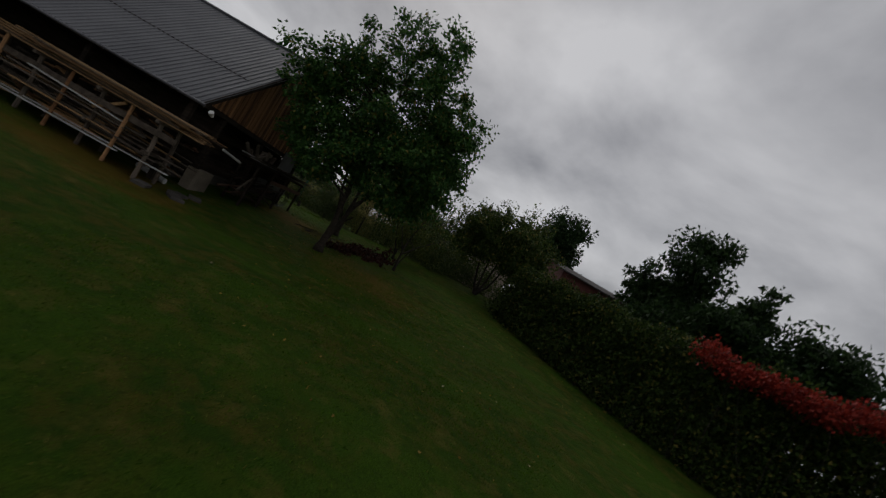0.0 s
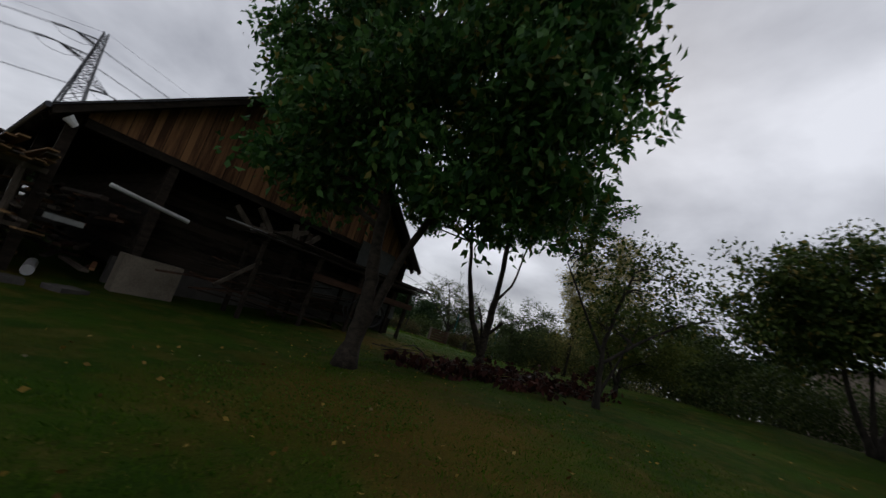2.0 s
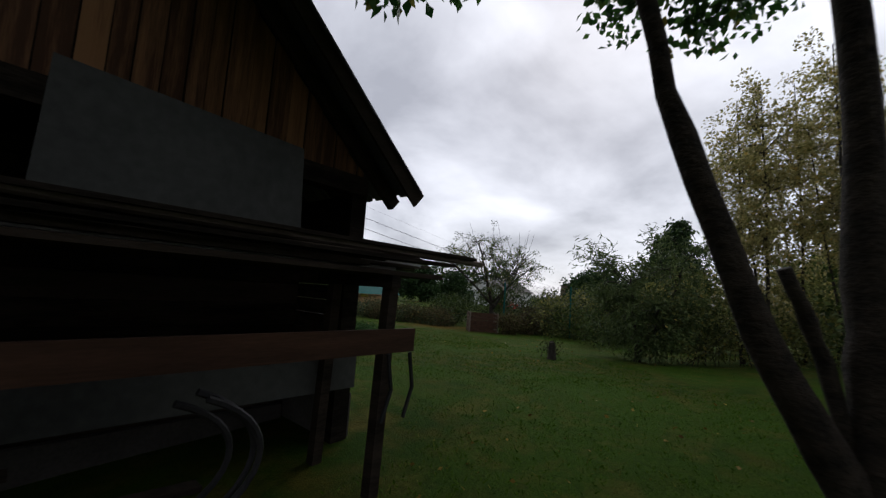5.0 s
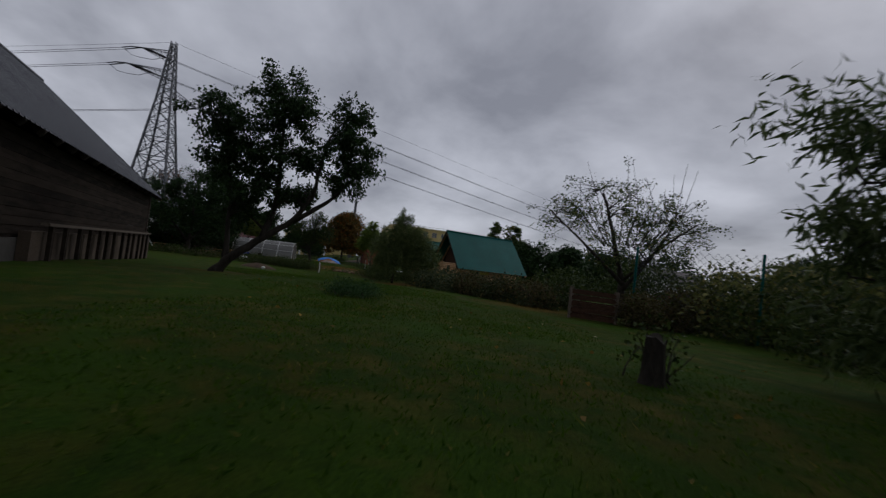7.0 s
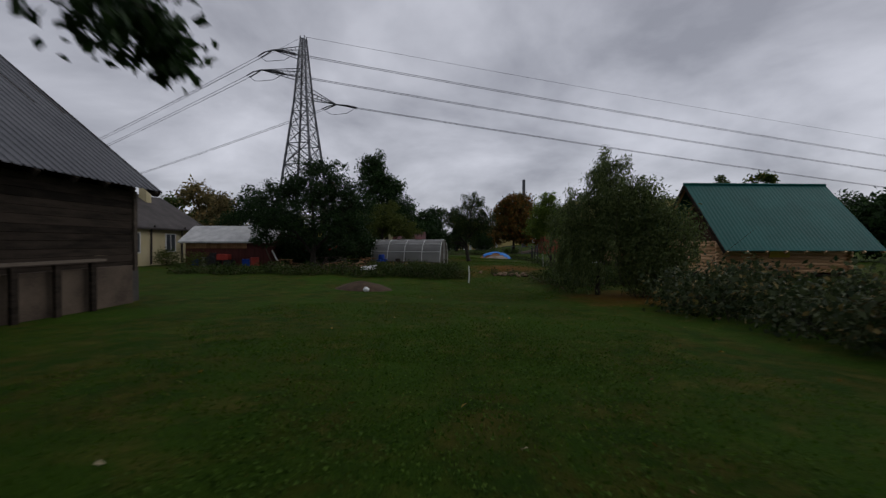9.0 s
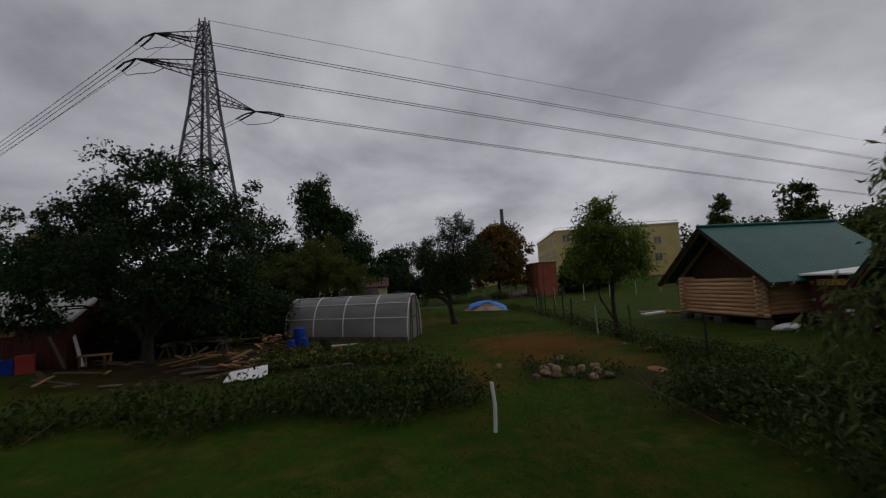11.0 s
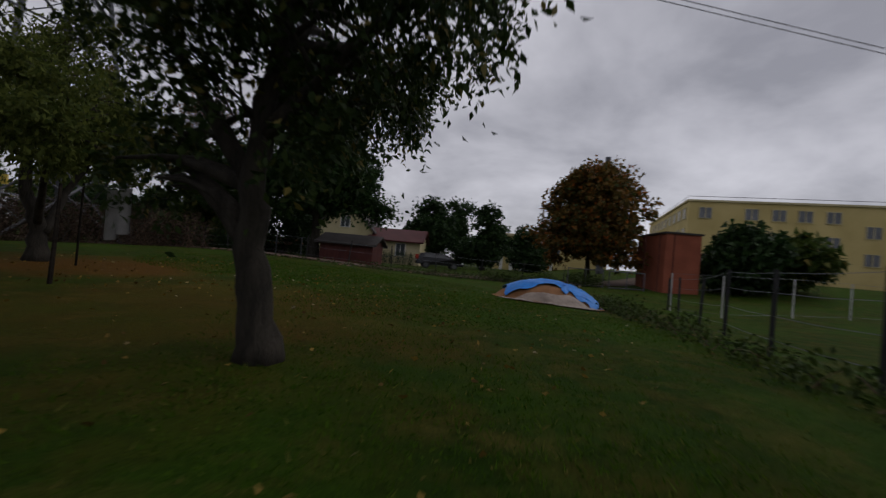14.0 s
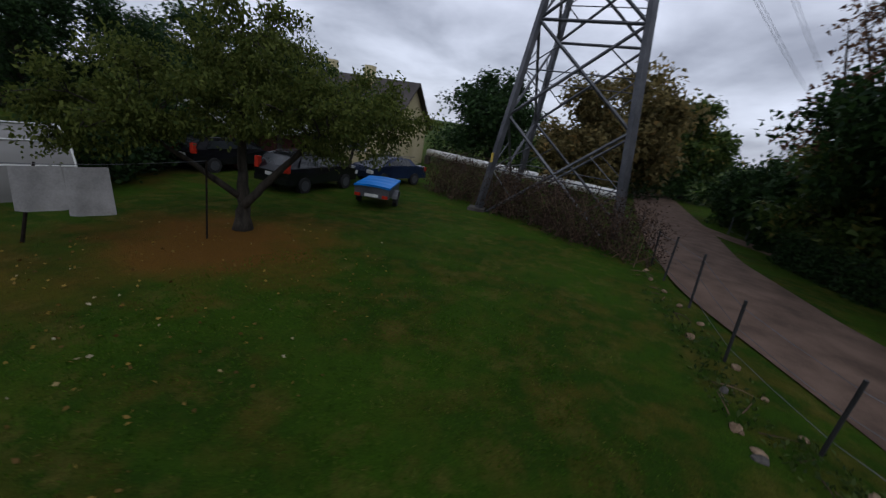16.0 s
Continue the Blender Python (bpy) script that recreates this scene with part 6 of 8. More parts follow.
# ---- trees farther off ----
FAR = [("round_tree", 14.0, 92.0, 7.5, 2.4, L_dark, "dark round garden tree beyond the lane"), ("round_tree", 10.5, 104.0, 9.5, 3.0, L_dark, "dark conical tree behind the road"), ("birch_tree", 62.0, 86.0, 13.5, 2.2, L_apple, "tall slender birch beside the yellow building"),
       ("round_tree", 76.0, 92.0, 9.0, 4.0, L_dark, "far rounded dark green tree"), ("round_tree", 90.0, 88.0, 9.0, 5.0, L_dark, "far rounded dark green tree"), ("round_tree", 31.0, 73.5, 4.6, 2.3, L_dark, "green shrub tree by the red annexe"), ("round_tree", 35.0, 74.5, 4.0, 1.9, L_apple, "green shrub tree before the yellow building"),
       ("round_tree", 44.0, 50.0, 6.5, 3.0, L_dark, "tree behind the log cabin"), ("round_tree", 50.0, 47.0, 7.0, 3.2, L_dark, "tree behind the log cabin"), ("birch_tree", 52.0, 64.0, 11.0, 2.0, L_apple, "tall birch above the green roof"), ("round_tree", 46.0, 36.0, 5.5, 2.6, L_dark, "tree beside the garden cabin"),
       ("round_tree", 60.0, 20.0, 7.0, 4.0, L_dark, "far rounded dark green tree"), ("round_tree", 48.0, 8.0, 7.5, 3.5, L_apple, "far rounded dark green tree"), ("birch_tree", 36.0, 4.0, 10.0, 1.8, L_dark, "tall thin tree beyond the shrubs"), ("round_tree", 40.0, -6.0, 8.0, 3.6, L_apple, "far tree with yellowing leaves"),
       ("round_tree", 30.0, -14.0, 8.0, 3.6, L_dark, "far tree behind the bushes"), ("round_tree", 30.0, -24.7, 16.0, 4.8, L_dark, "tall dark tree behind the hedge"), ("round_tree", 15.0, -31.5, 12.5, 3.6, L_dark, "dark tree beyond the tall hedge"), ("round_tree", 6.0, -35.0, 12.0, 3.5, L_dark, "dark tree beyond the tall hedge"), ("broad_tree", 12.0, -32.8, 16.0, 5.2, L_dark, "tall tree with layered branches behind the hedge"), ("round_tree", 4.0, -40.0, 11.0, 4.5, L_dark, "dark green tree behind the hedge"),
       ("round_tree", -6.0, -42.0, 10.0, 4.5, L_dark, "dark green tree behind the hedge"), ("broad_tree", -21.0, 66.0, 9.5, 3.6, L_autumn, "tall tree with thin yellowing crown"), ("round_tree", -27.0, 55.0, 8.5, 4.0, L_dark, "dark tree behind the farmhouse"), ("broad_tree", -16.0, 62.0, 7.5, 2.4, L_autumn, "thin tree with brown autumn leaves"),
       ("broad_tree", -28.0, 72.5, 8.5, 3.0, L_apple, "leafy tree beyond the pylon"), ("round_tree", -34.0, 70.0, 8.0, 4.0, L_dark, "far dark leafy tree"), ("round_tree", -30.0, 84.0, 7.0, 4.0, L_apple, "far tree beyond the road"), ("round_tree", -14.0, 74.0, 3.0, 2.0, L_bright, "low bright green shrub by the road"),
       ("broad_tree", -5.6, 71.4, 6.6, 2.2, L_apple, "small olive green tree beside the dark oak"), ("round_tree", -9.5, 71.8, 4.0, 1.8, L_dark, "dark shrub at the road side"), ("round_tree", 20.0, 100.0, 6.0, 3.0, L_dark, "far dark garden tree"), ("round_tree", -16.0, 33.0, 9.0, 4.0, L_dark, "dark tree behind the barn"), ("round_tree", -24.0, 20.0, 9.0, 4.0, L_dark, "dark tree behind the barn"),
       ("round_tree", 36.0, 45.5, 5.0, 2.4, L_apple, "small green garden tree"), ("round_tree", -6.0, 92.0, 8.0, 4.0, L_dark, "dark tree behind the cottage"), ("round_tree", 7.6, 93.0, 8.2, 2.8, L_dark, "dark tree beside the cottage"), ("round_tree", 60, -8, 9, 4, L_dark, "far rounded dark green tree"), ("round_tree", 50, -22, 10, 4.5, L_dark, "far rounded dark green tree")]
for nm, x, y, h, r, lf, lb in FAR:
    far = math.hypot(x - 8, y - 30) > 45
    n = int((5200 if far else 8200) * max(1.0, (r / 3.6) ** 2))
    lz = 0.44 if far else 0.32
    if -45 < y < -22 and x < 32:
        n, lz = int(n * 2.1), 0.42
    lobes = []
    for k in range(9):
        a = k * 2.4
        q = 0.5 * r * (k > 0)
        lobes.append((q * math.cos(a), q * math.sin(a), h * (0.82 if k == 0 else rng.uniform(0.2, 0.68)), r * rng.uniform(0.48, 0.7), r * rng.uniform(0.48, 0.7), h * rng.uniform(0.13, 0.2), 1))
    tree(nm, G(x, y), [([(0, 0, 0), (0.1, 0, h * 0.35), (0, 0.1, h * 0.75)], h * 0.022 + 0.05, 0.04)], lobes, (lz, lz * 0.62), n, lf, M_bark, lb, clumps=110 if nm != "broad_tree" else 75, spread=r * 0.2, limbs=3, sides=6, distant=True)


# ---- hedges and weeds ----
def hedge_lobes():
    out = []
    for k in range(26):
        t = k / 25
        x, y = -15.5 + 17.5 * t, -25.6 + 10.6 * t ** 0.75
        h = 5.25 - 1.0 * t + 0.25 * math.sin(k * 1.3)
        for z in (0.7, 1.7, 2.7, 3.5, h - 0.75):
            out.append((x + rng.uniform(-0.3, 0.3), y - 1.1 - 0.12 * z + rng.uniform(-0.2, 0.2), float(hgt(np.float64(x), np.float64(y))) + z, 1.0, 1.05, 0.85))
    return out


hedge = bush("tall_hedge", hedge_lobes(), 82000, (0.18, 0.12), L_hedge, "tall dark leafy hedge along the lawn", "hedge", stalks=90)
red = [(-14.8 + 0.62 * k, -25.0 + 0.50 * k + rng.uniform(-0.3, 0.5), 4.85 + rng.uniform(-0.45, 0.15), 0.75, 0.75, 0.42) for k in range(8)]
bush("red_creeper", red, 4600, (0.15, 0.11), L_red, "bright red creeper growing over the hedge top", "creeper", stalks=8, base=(-12, -22.5, 0))
L_bramble = leafmat("bramble_leaves", (0.015, 0.029, 0.010), (0.075, 0.092, 0.038), 0.3, 0.5, (0.20, 0.15, 0.05))
bush("bramble_row", [(15.3 + 0.35 * math.sin(k) + 1.5 * (k % 2), 12.6 + 0.62 * k, 0.25 + 0.16 * math.sin(2 * k) + 0.25 * (k % 2), 1.0, 0.8, 0.6) for k in range(21)], 15000, (0.15, 0.09), L_bramble, "tangled row of brambles and raspberry canes", stalks=160)
bush("weed_row", [(-5 + 0.95 * k, 35.2 + 0.5 * math.sin(1.7 * k) + (0.5 if k > 14 else 0), 0.1 + 0.1 * math.sin(3 * k), 0.8, 0.7, 0.42) for k in range(16)] + [(6.4 + 0.55 * k, 36.9 + 0.5 * math.sin(2 * k) - 0.25 * k, 0.0, 0.8, 0.7, 0.3) for k in range(7)], 16000, (0.12, 0.06), L_weed, "row of weeds along the garden plot", stalks=150, stalk_mat=M_straw)
bush("weed_patch", [(14.9 + rng.uniform(-1.4, 4.5), 33.2 + rng.uniform(-3.0, 1.4), -0.02, 0.9, 0.9, 0.26) for k in range(24)], 14000, (0.12, 0.06), L_weed, "rank weeds under the wire fence", stalks=160, stalk_mat=M_straw)
L_squash = leafmat("squash_leaves", (0.012, 0.030, 0.006), (0.085, 0.105, 0.022), 0.3, 0.55, (0.26, 0.17, 0.035))
bush("squash_plants", [(6.4 + rng.uniform(-2.0, 2.4), 40.6 + rng.uniform(-1.5, 1.2), 0.02, 0.75, 0.65, 0.14) for k in range(20)], 8000, (0.125, 0.09), L_squash, "low squash plants with broad leaves before the greenhouse", stalks=40)
bush("fence_weeds", [(16.4 + 0.075 * (k * 1.1), 37.0 + 1.15 * k, 0.06, 0.5, 0.7, 0.26) for k in range(21)], 6500, (0.11, 0.05), L_weed, "strip of weeds along the wire fence", stalks=90, stalk_mat=M_straw)
bush("dead_weeds", [(-7.6 + 0.62 * k + rng.uniform(-0.4, 0.4), 55.2 + 0.66 * k + rng.uniform(-0.5, 0.5), 1.05, 1.0, 1.0, 1.2) for k in range(13)], 23000, (0.10, 0.04), leafmat("withered_leaves", (0.018, 0.012, 0.009), (0.085, 0.055, 0.038), 0.15, 0.8), "bank of withered brown weeds below the pylon", stalks=420, stalk_mat=M_straw)
L_dry = leafmat("dry_brown_leaves", (0.026, 0.026, 0.009), (0.110, 0.088, 0.034), 0.25, 0.7, (0.06, 0.10, 0.022))
bush("dry_weeds", [(15.6 + 0.8 * k, 8.0 + 0.45 * math.sin(2 * k) + 0.1 * k, 0.6 + 0.4 * math.sin(3 * k), 0.75, 0.65, 0.6 + 0.25 * math.sin(5 * k)) for k in range(10)], 13000, (0.13, 0.05), L_dry, "tall withered brown weeds round the compost bin", stalks=260, stalk_mat=M_straw)
bush("dry_weeds", [(15.2 + 0.35 * math.sin(k), 12.4 + 1.0 * k, 0.5, 0.7, 0.7, 0.6) for k in range(7)], 7000, (0.13, 0.05), L_dry, "reddish brown withered canes among the brambles", stalks=160, stalk_mat=M_straw)
bush("elder_bush", [(0.4, 45.2, 1.3, 1.7, 1.4, 1.4), (-2.0, 44.6, 1.3, 1.6, 1.3, 1.5), (2.6, 46.4, 1.2, 1.5, 1.3, 1.3), (-4.2, 45.6, 1.4, 1.6, 1.4, 1.6)], 14000, (0.2, 0.12), L_dark, "dark elder bushes behind the junk heap", stalks=50)
bush("far_woods", [(64 + 1.9 * k, 103 - 2.6 * k, 3.5 + 2.2 * (k % 3 > 0) + 0.8 * math.sin(3 * k), 3.4, 3.4, 4.6 + 0.7 * math.sin(2 * k)) for k in range(19)], 15000, (0.7, 0.45), L_dark, "distant dark belt of woodland trees", "woods", stalks=40)
bush("lawn_weed", [(6.35, 8.75, 0.46, 0.6, 0.55, 0.13), (6.0, 8.5, 0.46, 0.3, 0.3, 0.1), (6.75, 8.95, 0.44, 0.3, 0.3, 0.1)], 2600, (0.10, 0.022), leafmat("feathery_weed_leaves", (0.012, 0.040, 0.012), (0.060, 0.120, 0.040), 0.35, 0.6), "low spreading clump of feathery green weeds in the lawn", stalks=3)
bush("stump_shoots", [(7.9, 2.0, 0.62, 0.35, 0.3, 0.3)], 150, (0.08, 0.04), L_weed, "thin shoots round the tree stump", stalks=14)
bush("flower_bed", [(-8.0, 42.0, 0.5, 0.9, 0.6, 0.5), (-10.4, 42.5, 0.6, 0.8, 0.6, 0.6)], 2000, (0.12, 0.07), L_bright, "flower bed of yellow-green shrubs by the house", stalks=20)
bush("verge_weeds", [(0.5 + 0.8 * k, float(np.interp(0.5 + 0.8 * k, (-1, 7, 11, 15), (63.2, 63.5, 66.0, 68.9))) - 0.3, 0.2, 0.6, 0.4, 0.27) for k in range(19)], 7500, (0.10, 0.045), L_weed, "rank dark weeds under the roadside fence", stalks=120, stalk_mat=M_straw)
bush("far_thicket", [(-24.0 - 2.5 * math.sin(k), 52.0 + 2.6 * k, 1.6 + 0.5 * math.sin(2 * k), 2.6, 2.2, 2.2) for k in range(13)], 13000, (0.33, 0.2), L_dark, "dark thicket of shrubs beyond the pylon", stalks=60)
bush("roadside_thicket", [(-15.0 + 1.9 * k, 71.4 + 0.42 * k, 1.8 + 0.4 * math.sin(2 * k), 1.4, 1.1, 2.1) for k in range(9)], 18000, (0.26, 0.16), L_dark, "dark overgrown hedge across the lane", stalks=60)
bush("berry_bush", [(14.8, 68.7, 0.2, 1.0, 0.6, 0.3), (16.2, 69.8, 0.25, 1.0, 0.6, 0.3), (17.6, 70.6, 0.3, 1.1, 0.7, 0.4), (20.5, 72.4, 0.4, 1.3, 0.8, 0.5)], 3500, (0.13, 0.07), L_weed, "low bushes along the stone edging", stalks=30)
for k in range(9):
    x, y = 1.7 + 0.66 * k, 84.0 + 0.05 * k
    bush("thuja", [(x, y, 0.6, 0.28, 0.28, 0.72)], 520, (0.12, 0.04), L_dark, "small clipped conical thuja before the cottage", "shrub", "thuja row", stalks=3)
for k in range(9):
    x = -5.4 + 0.55 * k
    bush("hedge_bush", [(x, 69.6 + 0.02 * k, 0.7, 0.42, 0.45, 0.85)], 700, (0.14, 0.06), L_dark, "dark clipped hedge bush along the road fence", "shrub", "roadside hedge", stalks=4)


# ---- brush pile ----
def brush_pile():
    r = root("brush_pile", G(-2.6, -6.0), "heap of cut branches with withered dark red leaves on the grass", "brush pile")
    pos = []
    for k in range(84):
        t = rng.random()
        a = G(-3.9 + 4.4 * t + rng.normal() * 0.4, -5.0 - 2.0 * t + rng.normal() * 0.42, 0.03)
        L = rng.uniform(0.7, 1.8)
        an = rng.uniform(-0.6, 0.5) + (math.pi if rng.random() < 0.5 else 0)
        b = a + np.array((math.cos(an) * L, math.sin(an) * L * 0.6, rng.uniform(0.0, 0.36)))
        p, q = limb(a, b, rng.uniform(0.012, 0.030), 0.005, 0.06)
        part("branch", MB().tube(p, q, 5, False), M_moss if k % 6 == 0 else M_bark, r, "mossy yellow-green branch" if k % 6 == 0 else "")
        m = int(rng.uniform(14, 44))
        u = rng.random((m, 1)) * 0.8 + 0.2
        pos.append(a + (b - a) * u + rng.normal(size=(m, 3)) * np.array((0.13, 0.13, 0.06)))
    for k in range(9):
        a = G(-2.4 + 0.45 * k, -5.4 - 0.24 * k, 0.1)
        b = a + np.array((rng.uniform(-0.2, 0.4), rng.uniform(-0.2, 0.2), rng.uniform(0.25, 0.5) + 0.04 * k))
        p, q = limb(a, b, 0.02, 0.006, 0.05)
        part("branch", MB().tube(p, q, 5, False), M_bark, r)
        pos.append(p[-1] - np.abs(rng.normal(size=(24, 3))) * np.array((0.05, 0.05, 0.2)) + rng.normal(size=(24, 3)) * 0.06)
    for k in range(22):
        a = G(-3.7 + rng.normal() * 0.45, -3.2 + rng.normal() * 0.6, 0.04)
        b = a + np.array((rng.uniform(0.6, 1.7), rng.uniform(-1.7, -0.4), rng.uniform(0.0, 0.12)))
        p, q = limb(a, b, 0.016, 0.005, 0.0)
        part("branch", MB().tube(p, q, 5, False), M_moss if k % 3 == 0 else M_bark, r, "mossy yellow-green branch" if k % 3 == 0 else "")
    for a, b in ((G(-3.4, -4.2, 0.05), G(-0.9, -5.3, 0.16)), (G(-3.3, -2.6, 0.04), G(-2.2, -4.8, 0.12))):
        p = np.linspace(a, b, 6) + rng.normal(size=(6, 3)) * 0.02
        part("branch", MB().tube(p, np.linspace(0.032, 0.016, 6), 6), M_moss, r, "mossy yellow-green branch")
    pos = np.concatenate(pos)
    pos = pos[pos[:, 2] > hgt(pos[:, 0], pos[:, 1]) + 0.01]
    d = unit(rng.normal(size=pos.shape) * 0.8 + np.array((0, 0, -1.2)))
    o = new("withered_leaves", ngon_mesh("withered_leaves", leaves(pos, d, 0.19, 0.125, 0.2) - ORIGIN[r.name], 4, L_deadleaf))
    o.parent = r
    return r


brush_pile()


# ---- things on the lawn ----
st = root("tree_stump", G(7.62, 1.85), "short rotten tree stump in the lawn", "stump")
zz = G(7.62, 1.85)
pts = MB()
an = np.linspace(0, 2 * math.pi, 13)[:-1]
rings = []
for z, r in ((-0.05, 0.15), (0.06, 0.12), (0.25, 0.1), (0.46, 0.09)):
    rings.append([(zz[0] + (r + 0.02 * math.sin(3 * a) + rng.uniform(-0.012, 0.012)) * math.cos(a), zz[1] + r * math.sin(a), zz[2] + z + (rng.uniform(-0.05, 0.05) if z > 0.4 else 0)) for a in np.append(an, an[0])])
pts.sheet(np.array(rings))
pts.add(rings[-1][:-1], [tuple(range(12))])
part("wood", pts, M_bark, st)

bin_ = root("compost_bin", G(14.5, 8.95), "compost bin of weathered reddish boards", "compost bin")
BL, BR, BACK = np.array((14.0, 9.45)), np.array((15.0, 8.4)), np.array((0.75, 0.7))
for k in range(5):
    a, b = G(*BL, 0.1 + 0.2 * k), G(*BR, 0.1 + 0.2 * k + 0.02 * (k % 2))
    for off in (0.0, 1.0):
        q = np.array((*(BACK * off), 0))
        part("board", MB().beam(a + q, b + q, 0.03, 0.135), M_brownboard, bin_)
    part("board", MB().beam(b, b + np.array((*BACK, 0)), 0.03, 0.135), M_brownboard, bin_)
    part("board", MB().beam(a, a + np.array((*BACK, 0)), 0.03, 0.135), M_brownboard, bin_)
for q in (BL, BR, BL + BACK, BR + BACK):
    part("post", MB().beam(G(*q, -0.1), G(*q, 1.05), 0.08, 0.08), M_greywood, bin_)
wp = root("wood_pile", G(18.6, 9.2), "low pile of dark logs under the apple tree", "wood pile")
for k in range(14):
    a = G(17.8 + rng.uniform(-0.3, 0.3), 9.0 + rng.uniform(-0.3, 0.3), 0.08 + 0.12 * (k % 3))
    part("log", MB().tube([a, a + np.array((1.5, -0.1 + rng.uniform(-0.2, 0.2), rng.uniform(-0.03, 0.05)))], 0.07, 7), M_bark, wp)


def mound():
    g = root("earth_mound", G(5.4, 29.6), "low heap of bare grey soil in the lawn", "mound")
    rs, an = np.linspace(0, 1, 9), np.linspace(0, 2 * math.pi, 33)
    grid = np.array([[G(5.4 + 1.25 * r * math.cos(a), 29.6 + 0.9 * r * math.sin(a), -0.03 + 0.36 * (1 - r ** 1.6) * (1 + 0.25 * noise.noise(Vector((math.cos(a) * r * 3, math.sin(a) * r * 3, 1))))) for a in an] for r in rs])
    part("soil", MB().sheet(grid), M_soil, g, smooth=True)


mound()


def rock(name, c, size, m, label, group="", category="stone"):
    bm = bmesh.new()
    bmesh.ops.create_icosphere(bm, subdivisions=2, radius=1)
    s = rng.uniform(0, 50)
    for v in bm.verts:
        k = 1 + 0.30 * noise.noise(v.co * 1.3 + Vector((s, 0, 0))) + 0.12 * noise.noise(v.co * 3.1 + Vector((0, s, 0)))
        v.co = Vector((v.co.x * size[0], v.co.y * size[1], v.co.z * size[2])) * k
    me = bpy.data.meshes.new(name)
    bm.to_mesh(me)
    bm.free()
    me.materials.append(m)
    o = new(name, me)
    o.location = c
    o.rotation_euler = (rng.uniform(-0.2, 0.2), rng.uniform(-0.2, 0.2), rng.uniform(0, 6))
    return tagged(o, label, category, group)


rock("sand_heap", G(15.1, 36.4, -0.02), (0.3, 0.22, 0.06), M_sand, "small pale mound of sandy earth among the weeds", "", "heap")
bush("heap_weeds", [(12.1, 37.5, -0.12, 0.35, 0.3, 0.3), (13.0, 37.6, -0.16, 0.5, 0.3, 0.2), (13.1, 36.2, -0.2, 0.5, 0.25, 0.16), (14.1, 36.6, -0.16, 0.4, 0.4, 0.2), (12.0, 36.9, -0.14, 0.25, 0.3, 0.26), (13.45, 37.4, -0.16, 0.3, 0.3, 0.2)], 700, (0.09, 0.045), L_weed, "dark weeds growing up between the field stones", stalks=40)
bush("fence_weeds", [(15.6 + 2.4 * rng.random(), 35.6 + 2.6 * rng.random(), -0.1, 0.5, 0.45, 0.2) for k in range(11)], 3600, (0.10, 0.05), L_weed, "low rank weeds beside the sandy mound", stalks=50, stalk_mat=M_straw)
rock("white_stone", G(5.6, 28.75, 0.08), (0.13, 0.11, 0.1), M_white, "white stone beside the soil heap")
for x, y, s in ((11.28, 37.8, 0.17), (12.71, 37.5, 0.15), (13.27, 38.2, 0.17), (12.64, 37.0, 0.24), (12.25, 36.8, 0.2), (12.45, 36.55, 0.18), (12.86, 36.55, 0.2), (13.25, 36.85, 0.22), (13.05, 36.9, 0.17), (13.75, 37.05, 0.2), (13.6, 36.6, 0.21), (13.67, 36.15, 0.2), (13.27, 36.15, 0.18), (12.55, 37.72, 0.14), (12.4, 37.2, 0.2), (11.95, 36.6, 0.16), (15.9, 39.2, 0.16), (16.1, 38.2, 0.18)):
    s *= 0.82
    rock("field_stone", G(x, y, s * 0.3), (s, s * rng.uniform(0.6, 0.9), s * rng.uniform(0.5, 0.7)), M_stone, "pale rounded field stone in a heap by the garden plot", "stone heap")
for k in range(26):
    t = k / 25
    x = 1.0 + 19 * t
    y = float(np.interp(x, (-1, 3, 7, 11, 15, 19, 23), (63.6, 63.7, 64.2, 66.4, 69.3, 71.5, 74))) - 0.55 + rng.uniform(-0.3, 0.3)
    s = rng.uniform(0.05, 0.12)
    rock("edging_stone", G(x, y, s * 0.3), (s, s * 0.8, s * 0.6), M_stone, "small grey stone in a row under the roadside fence", "edging stones")

for k in range(22):
    x, y = ((7.2, 63.15), (9.0, 64.3), (14.6, 68.6), (15.6, 69.3))[k % 4]
    w = rng.uniform(0.04, 0.11)
    rock("rubble", G(x + rng.normal() * 0.5, y + rng.normal() * 0.16, w * 0.3), (w, w * 0.7, w * 0.5), M_stone if k % 3 else M_concrete, "pale lump of broken masonry dumped along the fence", "fence rubble", "rubble")


